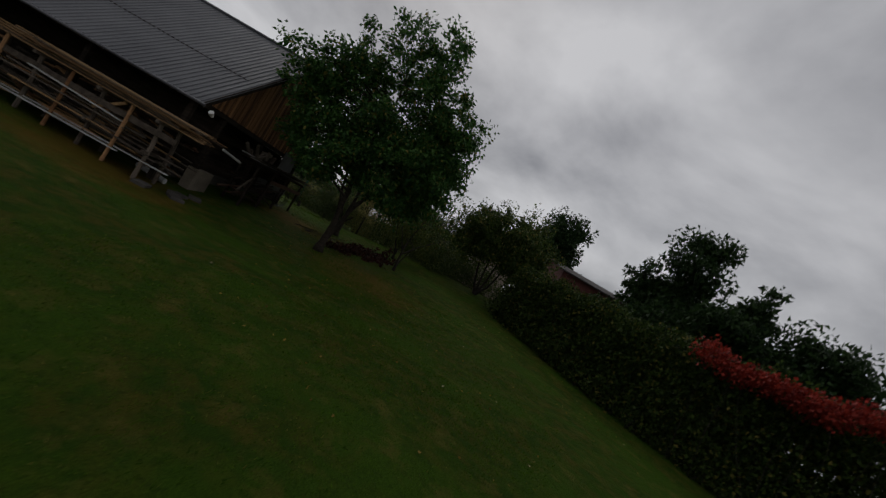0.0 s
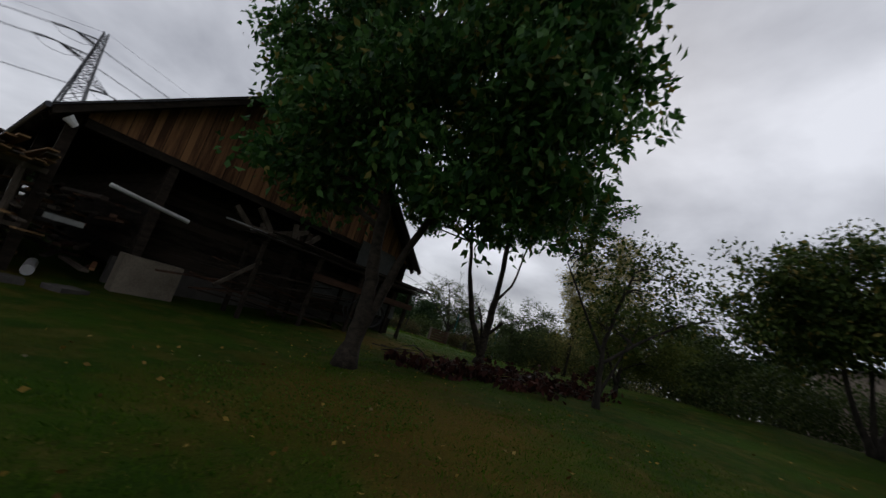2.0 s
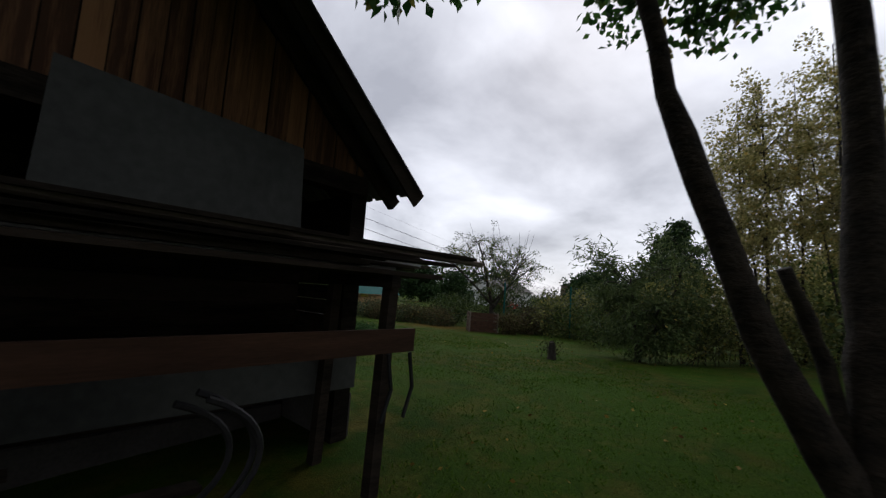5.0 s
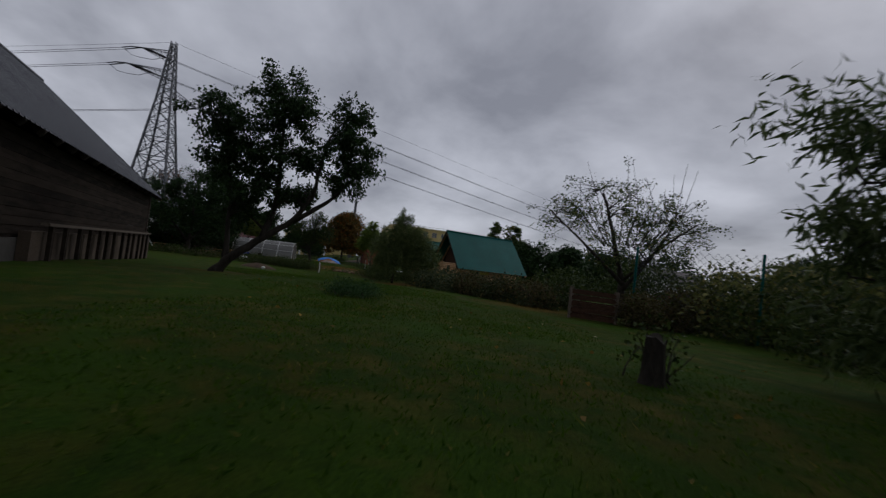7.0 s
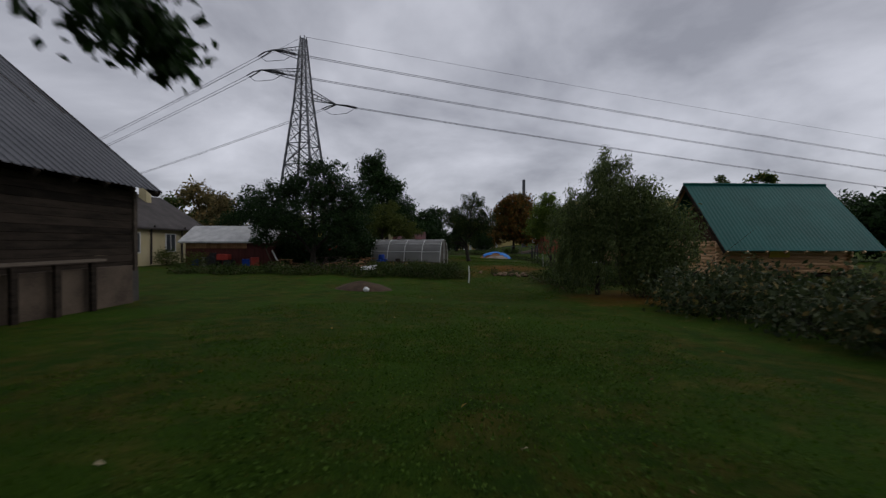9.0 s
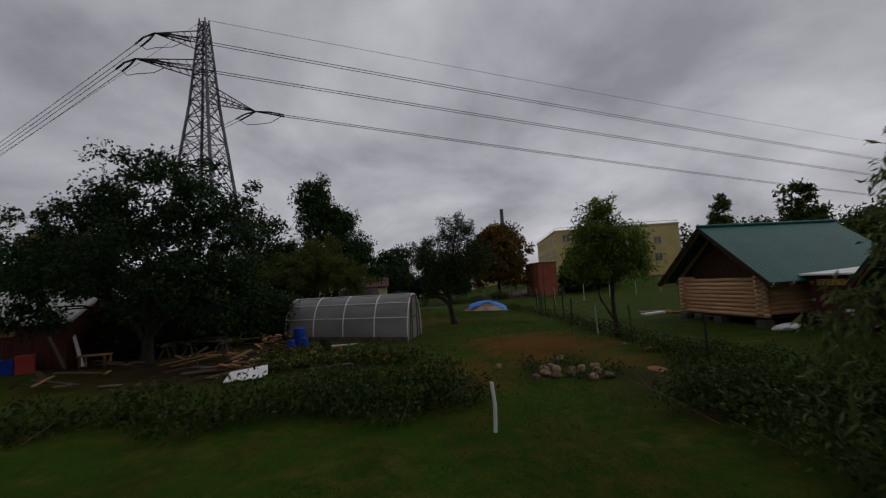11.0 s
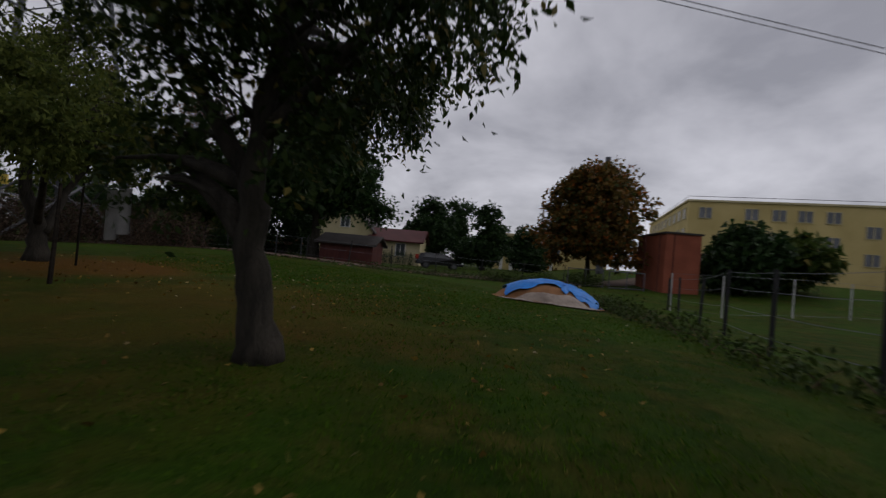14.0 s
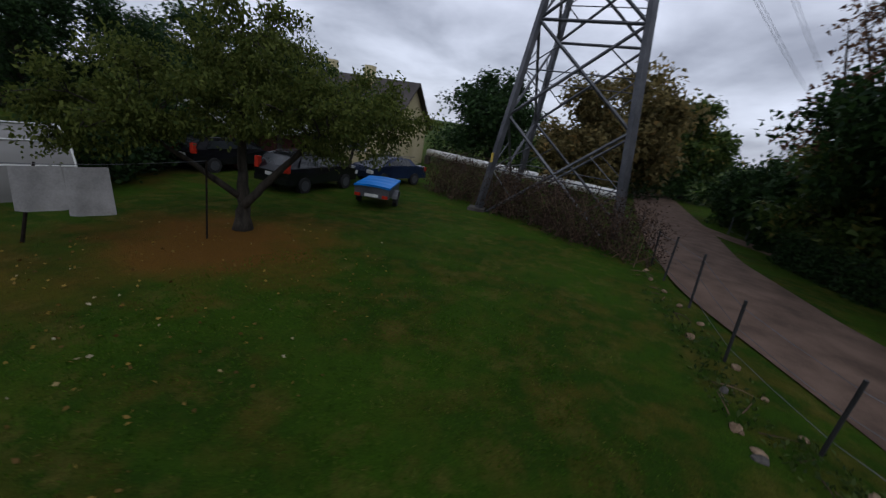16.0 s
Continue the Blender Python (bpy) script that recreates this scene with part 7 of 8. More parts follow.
def tarp_heap():
    t = root("tarp_heap", G(16.0, 59.3), "heap of orange sand under a creased bright blue tarpaulin", "heap")

    def surf(cx, cy, rx, ry, h, k0, k1, lift, n=36, seed=0.0):
        out = []
        for r in np.linspace(k0, k1, 14):
            row = []
            for a in np.linspace(0, 2 * math.pi, n + 1):
                x, y = cx + rx * r * math.cos(a), cy + ry * r * math.sin(a)
                w = 0.10 * noise.noise(Vector((x * 1.6 + seed, y * 1.6, 0))) + 0.05 * noise.noise(Vector((x * 4 + seed, y * 4, 2)))
                row.append(G(x, y, max(0.015, h * max(0, 1 - r ** 2) ** 0.8 + w * (0.3 + max(0, 1 - r)) + lift)))
            out.append(row)
        return np.array(out)

    part("sand", MB().sheet(surf(16.0, 59.3, 1.85, 1.2, 0.74, 0, 1.05, 0.0)), M_sand, t, "orange sand", smooth=True)
    def patch(x0, x1, y0, y1, lift, seed, edge):
        rows = []
        for i in range(22):
            row = []
            for j in range(26):
                u, v = i / 21, j / 25
                x = x0 + (x1 - x0) * v + edge * noise.noise(Vector((u * 3 + seed, 1, 0)))
                y = y0 + (y1 - y0) * u + edge * noise.noise(Vector((v * 3 + seed, 5, 0)))
                r = math.hypot((x - 16.0) / 1.85, (y - 59.3) / 1.2)
                w = 0.07 * noise.noise(Vector((x * 2.3 + seed, y * 2.3, 0))) + 0.03 * noise.noise(Vector((x * 7 + seed, y * 7, 2)))
                row.append(G(x, y, 0.02 + lift + max(0.0, 0.74 * max(0, 1 - r ** 2) ** 0.8 + w)))
            rows.append(row)
        return np.array(rows)
    part("tarpaulin", MB().slab(patch(14.5, 17.4, 58.6, 60.6, 0.06, 3.0, 0.4), 0.012), M_blue, t, "creased bright blue tarpaulin", smooth=True)
    part("tarpaulin_fold", MB().slab(patch(16.4, 17.6, 58.4, 59.2, 0.05, 9.0, 0.3), 0.012), M_blue, t, "creased bright blue tarpaulin", smooth=True)
    part("plastic_film", MB().slab(patch(14.3, 17.4, 58.0, 58.4, 0.03, 6.0, 0.3), 0.012), M_film, t, "dirty pinkish plastic film", smooth=True)


tarp_heap()


# ---- fences ----
def wire_fence(name, pts, heights, materials, label, wires=(0.25, 0.6, 0.95, 1.25), r=0.036, lean=0.06, mesh=0.0):
    f = root(name, G(*pts[0]), label, "fence")
    tops = []
    for k, ((x, y), h, m) in enumerate(zip(pts, heights, materials)):
        g = G(x, y, -0.15)
        t = G(x + rng.uniform(-lean, lean), y + rng.uniform(-lean, lean), h)
        part("post", MB().tube([g, (g + t) / 2, t], r if m is not M_white else r * 0.85, 7), m if m is not M_white else M_pipe, f)
        tops.append((G(x, y), t))
    for w in wires:
        on = [a + (b - a) * min(1, w / 1.3) for a, b in tops]
        pts = [on[0]]
        for p, q in zip(on[:-1], on[1:]):
            pts += [(p + q) / 2 - np.array((0, 0, 0.02)), q]
        part("wire", MB().tube(pts, 0.005, 3, False), M_steel, f)
    if mesh:
        mb = MB()
        for (a, b), (c, d) in zip(tops[:-1], tops[1:]):
            L = np.linalg.norm((c - a)[:2])
            n = int(L / mesh)
            for i in range(n):
                p0, p1 = a + (c - a) * i / n, a + (c - a) * (i + 1) / n
                hgt_ = np.array((0, 0, heights[0] - 0.1))
                mb.beam(p0, p1 + hgt_, 0.008, 0.008)
                mb.beam(p1, p0 + hgt_, 0.008, 0.008)
        part("netting", mb, M_steel, f, "steel chain-link netting")
    return f


wire_fence("garden_fence", [(16.45, 36.2), (16.5, 39.6), (16.3, 41.6), (16.85, 45.1), (17.64, 47.85), (17.9, 49.7), (18.05, 51.6), (18.7, 53.9), (19.35, 56.1), (20.2, 59.0), (21.2, 62.0)], [1.35, 1.25, 1.1, 1.2, 1.62, 1.4, 1.35, 1.4, 1.3, 1.35, 1.3],
           [M_black, M_greywood, M_white] + [M_black] * 8, "thin wire fence on dark posts across the grass")
wire_fence("back_fence", [(21.3, 62.0), (22.3, 60.3), (25.6, 61.6), (29.0, 63.2), (32.6, 64.6), (36.4, 66.2), (40.2, 67.6), (44.0, 69.0), (48.0, 70.4), (52.0, 72.0)], [1.5] * 10, [M_white] * 10, "chain-link fence on white concrete posts", (0.1, 1.4), 0.035, 0.02)
wire_fence("road_fence", [(-8.0, 63.9), (-5.0, 63.7), (-2.2, 63.6), (0.2, 63.5), (1.5, 63.5), (3.2, 63.6), (5.4, 63.5), (7.3, 63.9), (9.2, 65.0), (11.3, 66.5), (13.6, 68.2), (16.2, 70.2), (19.0, 71.6)], [1.15, 1.1, 1.2, 1.1, 1.15, 1.2, 1.15, 1.2, 1.25, 1.3, 1.25, 1.3, 1.3], [M_black] * 13, "leaning dark posts of the roadside wire fence", (0.3, 0.75, 1.15), 0.027, 0.16)
def mesh_fence(a, b, h):
    """High diamond netting between green posts."""
    a, b = np.array(a, float), np.array(b, float)
    f = root("mesh_fence", G(*a), "high diamond mesh fence on green posts behind the shrubs", "fence")
    L = np.linalg.norm(b - a)
    for t in (0.0, 0.5, 1.0):
        q = a + (b - a) * t
        part("post", MB().tube([G(*q, -0.1), G(*q, h + 0.05)], 0.045, 8), M_green, f, "green painted post")
    net, z0 = MB(), float(hgt(*(a + b) / 2))
    for k in np.arange(-h, L, 0.24):
        for s in (1, -1):
            u0, u1 = max(k, 0.0), min(k + h, L)
            if u1 > u0:
                za, zb = (u0 - k, u1 - k) if s > 0 else (h - (u0 - k), h - (u1 - k))
                net.beam((*(a + (b - a) * u0 / L), z0 + za), (*(a + (b - a) * u1 / L), z0 + zb), 0.008, 0.008)
    part("netting", net, M_steel, f, "diamond wire netting")


mesh_fence((16.4, 8.9), (19.6, 2.6), 2.7)
gate = root("metal_gate", G(21, 71.9), "low galvanised chain-link gate at the road", "gate")
for x0 in (19.3, 21.9):
    a, b = G(x0, 71.7), G(x0 + 2.4, 72.3)
    for z in (0.1, 1.15):
        part("gate_frame", MB().tube([a + np.array((0, 0, z)), b + np.array((0, 0, z))], 0.03, 6), M_steel, gate)
    for p in (a, b, (a + b) / 2):
        part("gate_frame", MB().tube([p + np.array((0, 0, -0.05)), p + np.array((0, 0, 1.2))], 0.035, 6), M_steel, gate)
wire_fence("far_road_fence", [(-12 + 1.7 * k, 70.4 + 0.12 * k) for k in range(9)], [1.35] * 9, [M_steel] * 9, "pale posts of the fence across the road", (0.2, 1.2), 0.04, 0.03)
for x, y, h in ((10.1, 33.6, 0.85),):
    thing("birch_stake", MB().tube([G(x, y, -0.1), G(x + 0.03, y, h * 0.5), G(x, y + 0.03, h)], 0.035, 7), M_white, "short white birch stake in the weeds", "stake", "birch stakes")


# ---- road ----
def road():
    cx = np.array((-60, -30, -12, -4, 2, 8, 14, 20, 27, 36))
    cy = np.array((74, 70.6, 67.6, 65.9, 65.5, 66.9, 71.2, 75.2, 80, 86))
    lane("road", cx, cy, 1.75, 0.06, "wet gravel lane with wheel tracks")
    lane("side_lane", np.array((-16.0, -13.0, -10.0, -7.5, -5.6)), np.array((68.6, 69.2, 70.0, 70.6, 71.2)), 0.6, 0.055, "narrow pale gravel drive branching off the lane")


def lane(name, cx, cy, half, lift, label):
    s = np.linspace(0, len(cx) - 1, 160)
    x, y = np.interp(s, range(len(cx)), cx), np.interp(s, range(len(cx)), cy)
    for _ in range(6):
        x[1:-1], y[1:-1] = (x[:-2] + x[1:-1] + x[2:]) / 3, (y[:-2] + y[1:-1] + y[2:]) / 3
    t = unit(np.stack([np.gradient(x), np.gradient(y)], 1))
    rows = []
    for k in np.linspace(-1, 1, 9):
        w = half * k + 0.12 * np.sin(s * 3 + k) * abs(k)
        px, py = x - t[:, 1] * w, y + t[:, 0] * w
        rows.append([G(a, b, lift - 0.035 * k * k - 0.02 * (abs(abs(k) - 0.5) < 0.2)) for a, b in zip(px, py)])
    tagged(mesh_object(name, MB().sheet(np.array(rows), True), M_gravel, smooth=True), label, "road", kind="structure")


road()


pipe_line = root("pipeline", G(-18.5, 57.0), "long pale insulated pipe on low concrete rests beyond the weeds", "pipeline")
for k in range(4):
    a, b = np.array((-20.0 + 1.9 * k, 51.0 + 3.4 * k)), np.array((-18.1 + 1.9 * k, 54.4 + 3.4 * k))
    part("pipe", MB().tube([G(*a, 0.95), G(*(a + (b - a) * 0.985), 0.95)], 0.28, 12), M_white, pipe_line, "white sheet-clad pipe", smooth=True)
    part("rest", MB().box(tuple(G(*a, -0.1) - np.array((0.2, 0.2, 0))), tuple(G(*a, 0.7) + np.array((0.2, 0.2, 0)))), M_concrete, pipe_line)


# ---- vehicles ----
def car(loc, yaw, paint, label, L=4.5, W=1.75, H=1.45, estate=True):
    r = root("parked_car", (0, 0, 0), label, "car", "parked cars")
    prof = [(-L / 2, 0.35), (-L / 2 - 0.02, 0.8), (-L / 2 + 0.12, 0.98)] + ([(-L / 2 + 0.38, H - 0.06), (-L / 2 + 0.7, H)] if estate else [(-L / 2 + 0.75, 1.02), (-L / 2 + 1.2, H - 0.06)]) + [(0.2, H), (0.55, H - 0.05), (1.15, 0.98), (L / 2 - 0.25, 0.84), (L / 2, 0.62), (L / 2 - 0.03, 0.35)]
    mb = MB()
    grid = []
    for k in np.linspace(-1, 1, 9):
        w = W / 2 * k
        row = []
        for x, z in prof:
            inset = 1 - 0.22 * max(0, (z - 0.9) / (H - 0.9)) ** 1.0 - 0.06 * (abs(x) > L / 2 - 0.2)
            row.append((x, w * inset, z - 0.03 * abs(k) ** 4 * (z > 0.9)))
        grid.append(row)
    grid = np.array(grid)
    mb.sheet(grid)
    n = len(prof)
    for k in (0, 8):
        mb.add(grid[k], [tuple(range(n)) if k else tuple(range(n))[::-1]])
    mb.add([grid[i][j] for i in (0, 8) for j in (0, n - 1)], [(0, 1, 3, 2)])
    part("body", mb, paint, r, smooth=False)
    gl = MB()
    for s in (-1, 1):
        ys = s * W / 2
        pts = [(-L / 2 + (0.55 if estate else 1.15), 1.0), (-L / 2 + (0.75 if estate else 1.35), H - 0.1), (0.25, H - 0.09), (0.95, 1.0)]
        f = [(x, ys * (1 - 0.22 * max(0, (z - 0.9) / (H - 0.9))) + s * 0.012, z) for x, z in pts]
        part("side_window", MB().add(f, [(0, 1, 2, 3) if s > 0 else (3, 2, 1, 0)]), M_glass, r)
    for x0, z0, x1, z1, nm in ((-L / 2 + (0.15 if estate else 0.8), 1.0, -L / 2 + (0.37 if estate else 1.17), H - 0.1, "rear_window"), (1.12, 1.0, 0.6, H - 0.08, "windscreen")):
        o = -0.02 if nm == "rear_window" else 0.02
        a, b = W / 2 * 0.86, W / 2 * 0.78
        part(nm, MB().add([(x0 + o, -a, z0), (x0 + o, a, z0), (x1 + o, b, z1 + 0.01), (x1 + o, -b, z1 + 0.01)], [(0, 1, 2, 3), (3, 2, 1, 0)][:1]), M_glass, r)
    for s in (-1, 1):
        part("tail_light", MB().box((-L / 2 - 0.03, s * W * 0.42 - 0.09, 0.8 if estate else 0.72), (-L / 2 + 0.12, s * W * 0.42 + 0.09, 1.2 if estate else 0.95)), M_redlens, r, "red tail light")
        part("headlight", MB().box((L / 2 - 0.14, s * W * 0.38 - 0.17, 0.6), (L / 2 + 0.005, s * W * 0.38 + 0.17, 0.74)), M_white, r)
        for x in (-L / 2 + 0.85, L / 2 - 0.85):
            w = part("wheel", MB().tube([(x, s * (W / 2 - 0.2), 0.31), (x, s * (W / 2 + 0.01), 0.31)], 0.31, 18), M_black, r)
            part("rim", MB().tube([(x, s * (W / 2), 0.31), (x, s * (W / 2 + 0.02), 0.31)], 0.2, 12), M_steel, w)
    part("number_plate", MB().box((-L / 2 - 0.035, -0.26, 0.62), (-L / 2 - 0.02, 0.26, 0.74)), M_white, r)
    part("bumper", MB().box((-L / 2 - 0.06, -W * 0.46, 0.38), (-L / 2 + 0.1, W * 0.46, 0.58)), paint, r)
    part("roof_rail", MB().tube([(-L / 2 + 0.8, W * 0.36, H + 0.02), (0.1, W * 0.36, H + 0.02)], 0.018, 5), M_steel, r)
    part("roof_rail", MB().tube([(-L / 2 + 0.8, -W * 0.36, H + 0.02), (0.1, -W * 0.36, H + 0.02)], 0.018, 5), M_steel, r)
    r.location = loc
    r.rotation_euler = (0, 0, radians(yaw))
    return r


car(G(-2.6, 50.9), 170, M_carpaint, "black estate car parked on the grass behind the trailer", 4.2, 1.65, 1.42)
car(G(-7.6, 52.4), -25, M_carblue, "dark blue hatchback parked facing the lawn", 3.9, 1.65, 1.4, False)
car(G(-3.4, 46.4), 165, M_carpaint, "dark car parked behind the fruit tree", 4.2, 1.65, 1.4)
car(G(9.9, 82.6), 14, M_carpaint, "dark car parked on the far side of the lane", 4.3, 1.7, 1.4)
car(G(46, 27), 60, M_redp, "small red car parked beyond the cabin", 4.0, 1.65, 1.4, False)


def trailer():
    t = root("car_trailer", (0, 0, 0), "small galvanised car trailer with a bright blue cover", "trailer")
    part("tub", MB().box((-1.1, -0.6, 0.42), (1.1, 0.6, 0.78)), M_steel, t, "galvanised tub")
    part("cover", MB().slab(np.array([[(x, y, 0.83 + 0.04 * (1 - (y / 0.63) ** 2) + 0.01 * math.sin(9 * x)) for y in np.linspace(-0.63, 0.63, 9)] for x in np.linspace(1.14, -1.14, 12)]), 0.07), M_blue, t, "tight bright blue cover")
    for s in (-1, 1):
        w = part("wheel", MB().tube([(0, s * 0.62, 0.27), (0, s * 0.76, 0.27)], 0.27, 16), M_black, t)
        part("rim", MB().tube([(0, s * 0.755, 0.27), (0, s * 0.77, 0.27)], 0.15, 10), M_steel, w)
        part("mudguard", MB().slab(np.array([[(0.34 * math.cos(a), s * 0.69 + q, 0.27 + 0.34 * math.sin(a)) for q in (-0.1, 0.1)] for a in np.linspace(0.2, 2.94, 10)]), 0.015), M_steel, t)
        part("tail_light", MB().box((-1.16, s * 0.48 - 0.1, 0.44), (-1.1, s * 0.48 + 0.1, 0.54)), M_redlens, t, "red tail light")
    part("number_plate", MB().box((-1.13, -0.24, 0.45), (-1.11, 0.24, 0.55)), M_white, t)
    part("drawbar", MB().tube([(1.1, -0.3, 0.42), (1.9, 0, 0.42)], 0.035, 6).tube([(1.1, 0.3, 0.42), (1.9, 0, 0.42)], 0.035, 6), M_steel, t)
    part("jockey_wheel", MB().tube([(1.75, 0, 0), (1.75, 0, 0.5)], 0.03, 6), M_steel, t)
    t.location = G(-1.75, 54.2)
    t.rotation_euler = (0, 0, radians(190))


trailer()


# ---- yard clutter ----
def barrel(x, y, s, m, label):
    prof = ((0, 0.26), (0.02, 0.28), (0.28, 0.29), (0.30, 0.30), (0.33, 0.29), (0.58, 0.29), (0.60, 0.30), (0.63, 0.29), (0.86, 0.28), (0.9, 0.25))
    b = root("barrel", G(x, y), label, "barrel", "barrels")
    part("drum", MB().tube([G(x, y, z * s) for z, _ in prof], [r * s for _, r in prof], 18), m, b, smooth=False)
    part("bung", MB().tube([G(x + 0.1 * s, y, 0.9 * s), G(x + 0.1 * s, y, 0.93 * s)], 0.035, 8), M_black, b)


barrel(4.55, 44.0, 0.82, M_bluep, "blue plastic barrel by the greenhouse")
barrel(4.95, 43.0, 0.5, M_bluep, "blue plastic barrel cut down to a tub")
barrel(4.5, 42.75, 0.48, M_bluep, "blue plastic barrel cut down to a tub")
barrel(5.95, 41.75, 0.62, M_darkwood, "rusty black steel barrel in the weeds")
for i, (x0, y0, z0, x1, y1, z1, w, m, lb) in enumerate(((4.2, 42.5, 0.1, 7.0, 42.45, 0.16, 0.2, M_pipe, "long grey metal rail on the ground"), (2.2, 39.4, 0.1, 4.8, 39.9, 0.15, 0.12, M_greywood, "old board lying in the garden"), (3.2, 38.6, 0.08, 4.9, 40.1, 0.2, 0.1, M_plank, "pale board lying in the garden"),
                                                       (-0.6, 43.7, 0.5, 1.6, 44.4, 0.55, 0.14, M_greywood, "weathered plank on trestles"), (0.2, 44.0, 0.45, 2.2, 43.2, 0.5, 0.14, M_greywood, "weathered plank on trestles"), (1.6, 45.2, 0.3, 3.0, 45.0, 0.33, 0.12, M_plank, "pale board on a pile"),
                                                       (-3.9, 43.8, 1.7, -2.6, 42.6, 0.05, 0.1, M_white, "white plastic gutter leaning on a pile"), (-3.4, 42.2, 1.2, -3.0, 42.4, 0.05, 0.3, M_greywood, "old grey board leaning on a pile"), (2.0, 44.6, 0.15, 4.0, 44.3, 0.15, 0.2, M_darkwood, "dark beam on the ground"))):
    thing("loose_board", MB().beam(G(x0, y0, z0), G(x1, y1, z1), w, 0.04), m, lb, "board", "loose boards")
for i, (x, y) in enumerate(((-0.4, 43.8), (1.4, 44.3), (1.9, 43.4), (0.4, 43.9))):
    t = root("trestle", G(x, y), "low rough timber trestle", "trestle", "trestles")
    for s in (-1, 1):
        part("leg", MB().beam(G(x - 0.2, y + 0.25 * s, -0.03), G(x, y + 0.1 * s, 0.45), 0.06, 0.06), M_greywood, t)
        part("leg", MB().beam(G(x + 0.2, y + 0.25 * s, -0.03), G(x, y + 0.1 * s, 0.45), 0.06, 0.06), M_greywood, t)
    part("bar", MB().beam(G(x, y - 0.4, 0.45), G(x, y + 0.4, 0.45), 0.08, 0.08), M_greywood, t)
thing("discarded_board", MB().add([G(3.9, 38.0, 0.05), G(4.9, 38.4, 0.05), G(4.8, 38.8, 0.28), G(3.9, 38.5, 0.2), G(3.9, 38.0, 0.08), G(4.9, 38.4, 0.08), G(4.8, 38.8, 0.31), G(3.9, 38.5, 0.23)], [(3, 2, 1, 0), (4, 5, 6, 7), (0, 1, 5, 4), (1, 2, 6, 5), (2, 3, 7, 6), (3, 0, 4, 7)]), M_white, "white board lying in the junk heap", "board")
for k in range(74):
    x, y = rng.uniform(-1.6, 6.2), rng.uniform(38.3, 43.0)
    an, L = rng.uniform(0, 3.14), rng.uniform(0.4, 1.7)
    z = rng.uniform(0.05, 0.22)
    a, b = G(x, y, z), G(x + L * math.cos(an), y + L * math.sin(an) * 0.6, max(0.04, z + rng.uniform(-0.1, 0.22)))
    if k % 3 == 0:
        thing("stick", MB().tube([a, (a + b) / 2 + np.array((0, 0, 0.04)), b], (0.02, 0.018, 0.012), 5), M_bark, "bare dead stick in the junk heap", "stick", "junk heap")
    else:
        thing("scrap_board", MB().beam(a, b, rng.uniform(0.07, 0.2), 0.03), (M_logd, M_brownboard, M_greywood, M_plank)[k % 4], "short broken board lying in the junk heap", "board", "junk heap")
tb = root("bench", G(-2.2, 42.6), "small brown wooden bench", "bench")
part("seat", MB().box((-2.65, 42.35, 0.42), (-1.7, 42.75, 0.47)), M_logd, tb)
for x in (-2.6, -1.8):
    for y in (42.38, 42.68):
        part("leg", MB().box((x, y, 0.0), (x + 0.06, y + 0.06, 0.42)), M_logd, tb)
for k in range(22):
    x, y = rng.uniform(2.6, 4.2), rng.uniform(43.8, 45.6)
    rock("firewood", G(x, y, 0.1 + rng.uniform(0, 0.35)), (0.15, 0.055, 0.05), M_logd, "split firewood piece in a loose heap", "firewood heap", "firewood")
for k in range(10):
    x, y = rng.uniform(3.5, 7.5), rng.uniform(40.2, 43)
    rock("pumpkin" if k < 4 else "rubble", G(x, y, 0.08), (0.13, 0.13, 0.1) if k < 4 else (0.12, 0.08, 0.06), M_orange if k < 4 and k % 2 else M_film, "small pumpkin among leaves" if k < 4 else "pale rubble among the weeds", "garden clutter", "pumpkin" if k < 4 else "rubble")
toy = root("garden_tractor", G(-6.3, 42.2), "small red garden tractor before the shed", "tractor")
part("bonnet", MB().box((-6.7, 41.95, 0.45), (-5.9, 42.45, 0.85)), M_redp, toy)
part("seat", MB().box((-7.2, 42.0, 0.55), (-6.9, 42.4, 0.95)), M_black, toy)
for x, rr in ((-7.05, 0.38), (-5.95, 0.24)):
    for y in (41.8, 42.55):
        part("wheel", MB().tube([(x, y, rr), (x, y + 0.14, rr)], rr, 16), M_black, toy)
for k, (x, m, lb) in enumerate(((-8.3, M_bluep, "blue plastic crate before the shed"), (-7.7, M_white, "white plastic sack before the shed"), (-4.9, M_bluep, "blue plastic crate before the shed"), (-4.3, M_redp, "red plastic crate before the shed"))):
    thing("crate", MB().box((x - 0.25, 42.2, 0.0), (x + 0.25, 42.7, 0.5 + 0.12 * (k % 2)), 12 * k), m, lb, "crate", "crates")


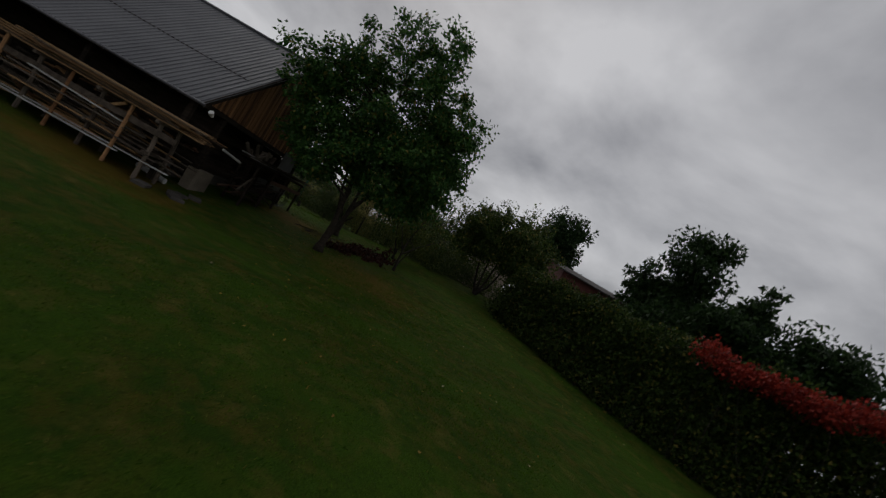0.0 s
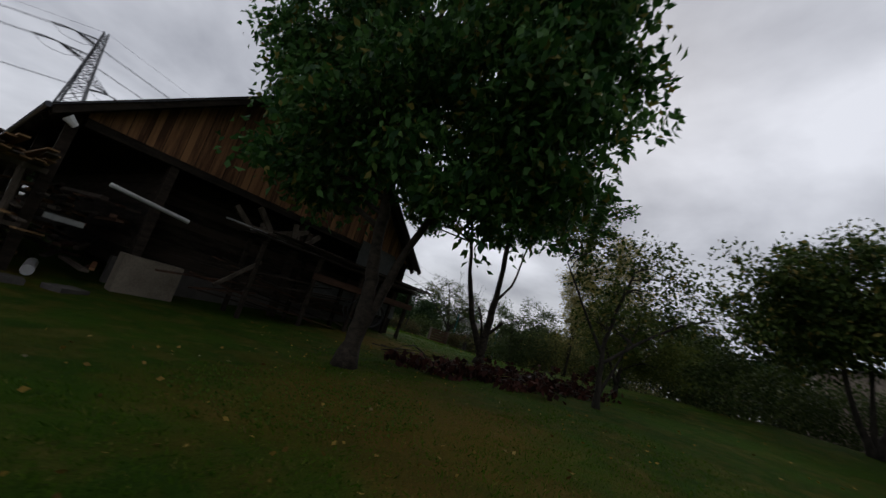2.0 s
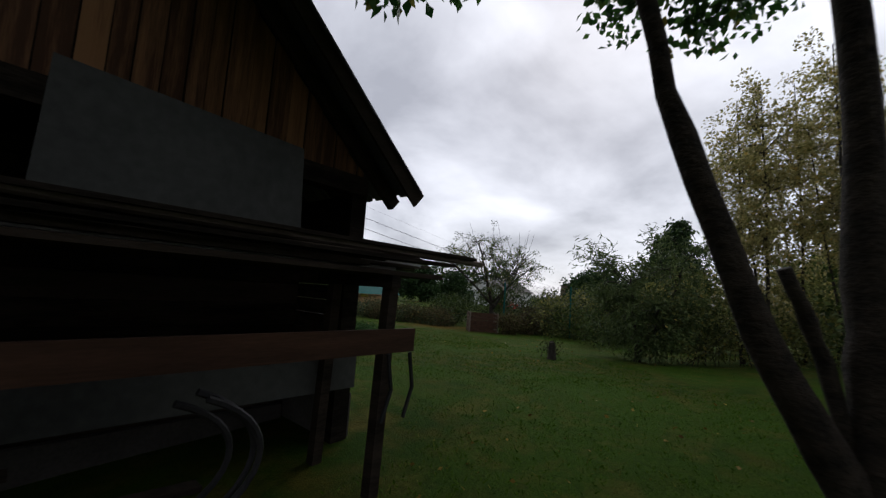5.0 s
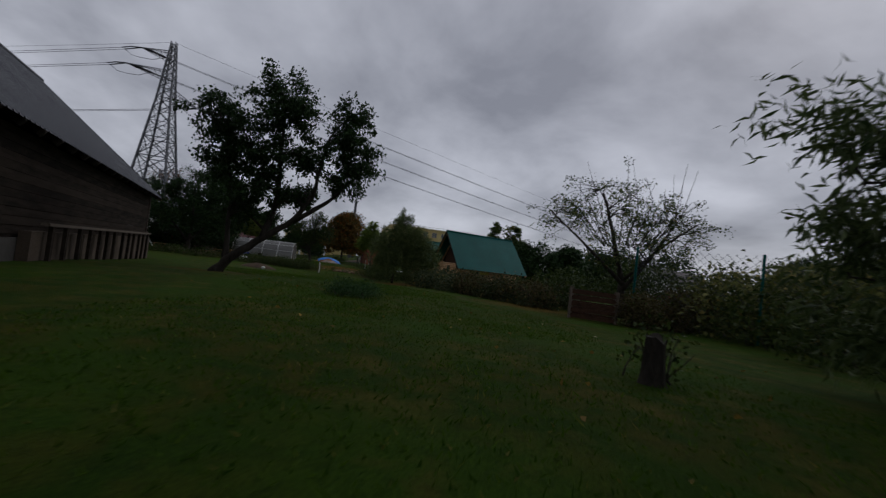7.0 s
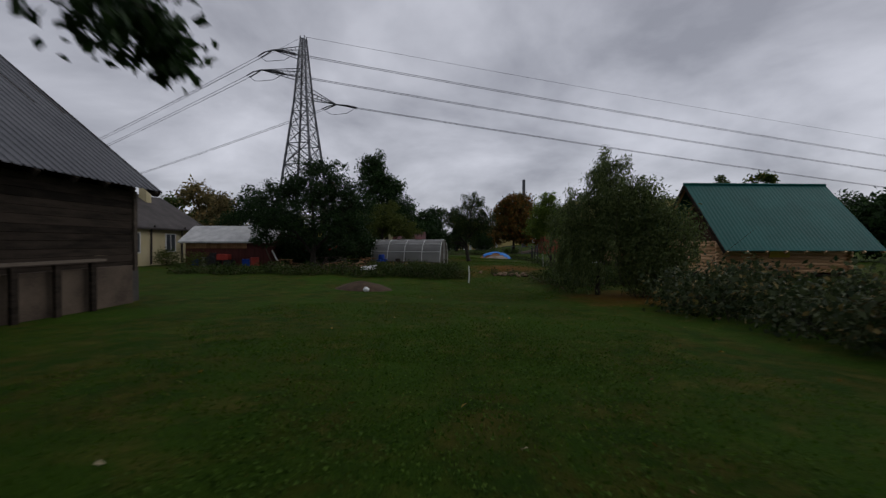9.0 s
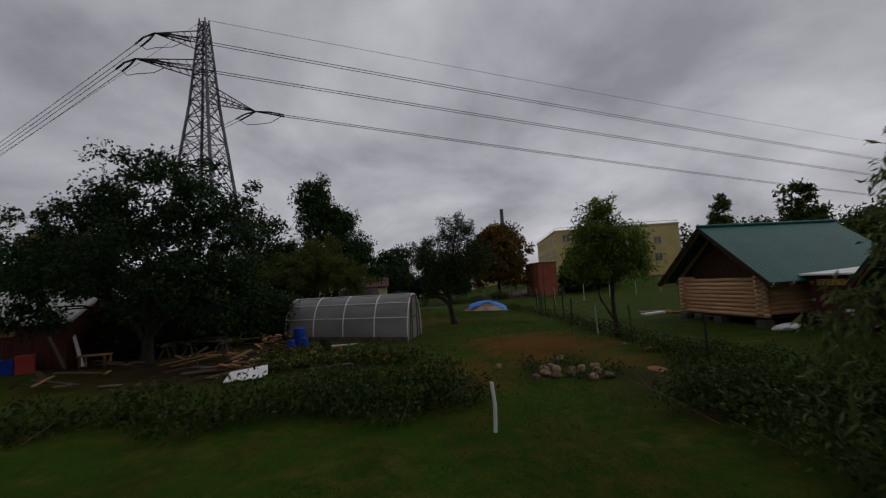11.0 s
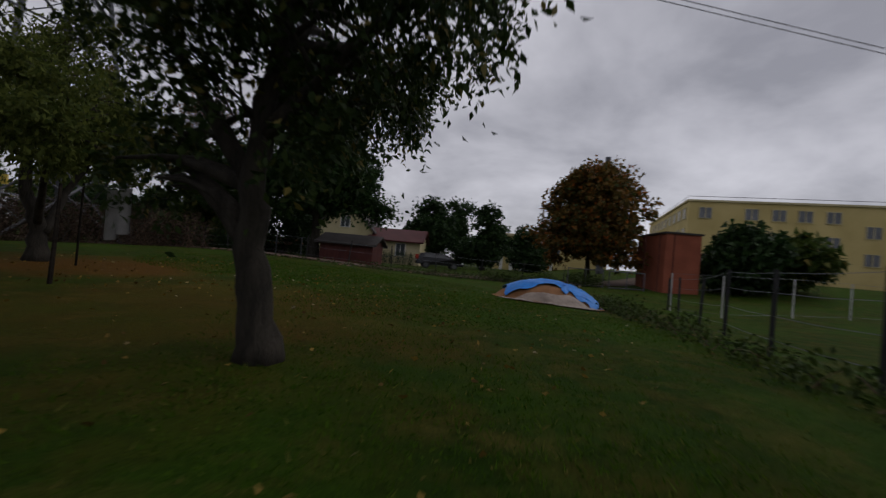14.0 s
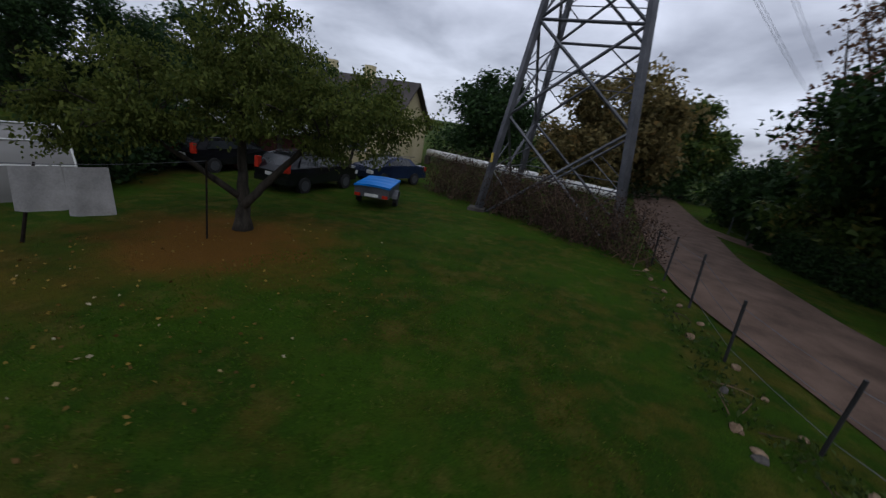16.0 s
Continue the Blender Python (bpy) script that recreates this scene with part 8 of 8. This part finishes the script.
def washing():
    w = root("washing_line", G(7.0, 51.6), "two white sheets pegged on a washing line between poles", "washing line")
    R_ = np.array((-0.853, 0.522))
    a, b = np.array((8.6, 50.65)), np.array((5.0, 52.85))
    for p in (b,):
        part("pole", MB().tube([G(*p, -0.1), G(*(p + 0.03 * R_), 1.76)], 0.022, 7), M_darkwood, w)
    part("line", MB().tube([G(*(a + (b - a) * t), 1.75 - 0.1 * math.sin(t * math.pi)) for t in np.linspace(0.26, 1, 12)], 0.006, 4), M_steel, w)
    for s0, wd, top, bot in ((0.30, 0.655, 1.62, 0.86), (0.463, 0.63, 1.60, 0.72)):
        c = a + (b - a) * s0
        rows = []
        for z in np.linspace(top, bot, 10):
            k = (top - z) / (top - bot)
            rows.append([G(c[0] + R_[0] * u * (1 + 0.06 * k) + 0.03 * math.sin(9 * u + s0) * k, c[1] + R_[1] * u * (1 + 0.06 * k) + 0.04 * math.sin(12 * u + 2 * s0) * k, z - 0.05 * k * math.sin(4 * u)) for u in np.linspace(0, wd, 14)])
        mb = MB()
        mb.sheet(np.array(rows))
        mb.sheet(np.array(rows) + np.array((0.01, 0.01, 0)), True)
        part("sheet", mb, M_cloth, w, "white sheet hung to dry", smooth=True)


washing()
thing("leaning_pole", MB().tube([G(7.05, 50.55, -0.05), G(6.95, 50.65, 0.7), G(6.8, 50.78, 1.55)], (0.035, 0.03, 0.024), 7), M_darkwood, "short leaning dark post in the grass", "post")
for x, y, yw in ((22.0, 46.5, 20), (22.6, 47.2, -15), (23.4, 46.2, 5)):
    thing("plank_stack", MB().box((x - 0.8, y - 0.15, float(hgt(x, y))), (x + 0.8, y + 0.15, float(hgt(x, y)) + 0.1), yw), M_white if yw == 20 else M_plank, "short stack of boards on the grass behind the cabin", "board", "boards by the cabin")
rock("white_sack", G(21.9, 39.1, 0.1), (0.5, 0.25, 0.12), M_white, "white plastic sack on the grass by the cabin", "", "sack")
rock("sand_heap", G(47, 66, 0.05), (0.9, 0.8, 0.35), M_sand, "small heap of sand by the far fence", "", "heap")


# ---- grass and fallen leaves ----
def area_points(n, areas):
    w = np.array([a[2] * a[3] for a in areas], float)
    k = rng.choice(len(areas), n, p=w / w.sum())
    A = np.array(areas, float)[k]
    r, t = np.sqrt(rng.random(n)), rng.uniform(0, 2 * math.pi, n)
    x, y = A[:, 0] + A[:, 2] * r * np.cos(t), A[:, 1] + A[:, 3] * r * np.sin(t)
    return np.stack([x, y, hgt(x, y)], 1)


LAWN = [(-21, -9, 6, 5), (-13, -11, 7, 4.5), (-8, -9, 5, 4), (-5, -6, 3.5, 2.5), (2, -2, 4, 3), (6, 3, 4, 4), (8, 9, 4, 5), (8, 16, 4.5, 5), (8, 22, 5, 4), (9.5, 30, 4, 3), (11, 36, 3, 3), (13, 44, 4, 5), (14, 52, 4, 6), (11, 58, 5, 5), (7, 58, 4, 4)]
p = area_points(330000, LAWN)
p = p[~((p[:, 0] < 0.1) & (p[:, 0] > -12) & (p[:, 1] > -0.3) & (p[:, 1] < 26))]
# blades gather in tufts
cell = np.floor(p[:, :2] / 0.22)
pick = np.sin(cell[:, 0] * 12.9898 + cell[:, 1] * 78.233) * 43758.5453
pick = pick - np.floor(pick)
p = p[rng.random(len(p)) < 0.35 + 0.65 * pick]
cell, n = np.floor(p[:, :2] / 0.22), len(p)
lush = np.sin(cell[:, 0] * 39.425 + cell[:, 1] * 11.135) * 24634.633
lush = (lush - np.floor(lush))[:, None]
tilt = rng.normal(size=(n, 3)) * np.array((0.85, 0.85, 0)) + np.array((0, 0, 1.0))
h = rng.uniform(0.022, 0.055, (n, 1)) * (0.7 + 0.7 * lush) * (1 + 0.6 * (rng.random((n, 1)) < 0.05))
side = unit(np.cross(tilt, rng.normal(size=(n, 3)))) * rng.uniform(0.004, 0.009, (n, 1))
blades = np.stack([p - side, p + side, p + unit(tilt) * h], 1)
tagged(new("grass", ngon_mesh("grass", blades, 3, L_grass)), "short damp grass blades in loose tufts", "grass", kind="stuff")
CLOVER = [(8.5, 16.5, 2.2, 2.6), (9.6, 19.5, 2.4, 2.0), (7.2, 14.9, 1.2, 1.4), (13.0, 52.4, 2.0, 1.6), (-8.8, -6.8, 1.8, 1.4)]
p = area_points(15000, CLOVER)
p[:, 2] += rng.uniform(0.015, 0.05, len(p))
dd = unit(rng.normal(size=p.shape) * np.array((1, 1, 0.35)))
tagged(new("clover", ngon_mesh("clover", leaf_tris(p, dd, 0.032, 0.026), 3, L_clover)), "patches of low clover and small weeds in the lawn", "clover", kind="stuff")

SHED = [(1, -3, 4, 3, 4), (-6, -3.5, 3, 2.5, 6), (-9, -8, 6, 4, 5), (-15, -10, 6, 5, 3), (-5, -12, 6, 4, 2), (4, -8, 5, 4, 2), (11, 51, 5, 5, 8), (7, 54, 5, 4, 8), (14, 55, 5, 5, 4), (8, 8, 5, 9, 1.2), (-10, -18, 5, 2, 3), (-4, -15, 5, 2, 2), (9, 22, 6, 8, 0.6)]
cnt = np.array([a[2] * a[3] * a[4] for a in SHED])
pp = np.concatenate([area_points(int(1.7 * c), [a[:4]]) for a, c in zip(SHED, cnt)])
pp[:, 2] += rng.uniform(0.015, 0.05, len(pp))
dd = unit(rng.normal(size=pp.shape) * np.array((1, 1, 0.3)))
tagged(new("fallen_leaves", ngon_mesh("fallen_leaves", leaves(pp, dd, 0.072, 0.045, 0.12), 4, L_fallen)), "scattered yellow and brown fallen leaves on the grass", "leaves", kind="stuff")
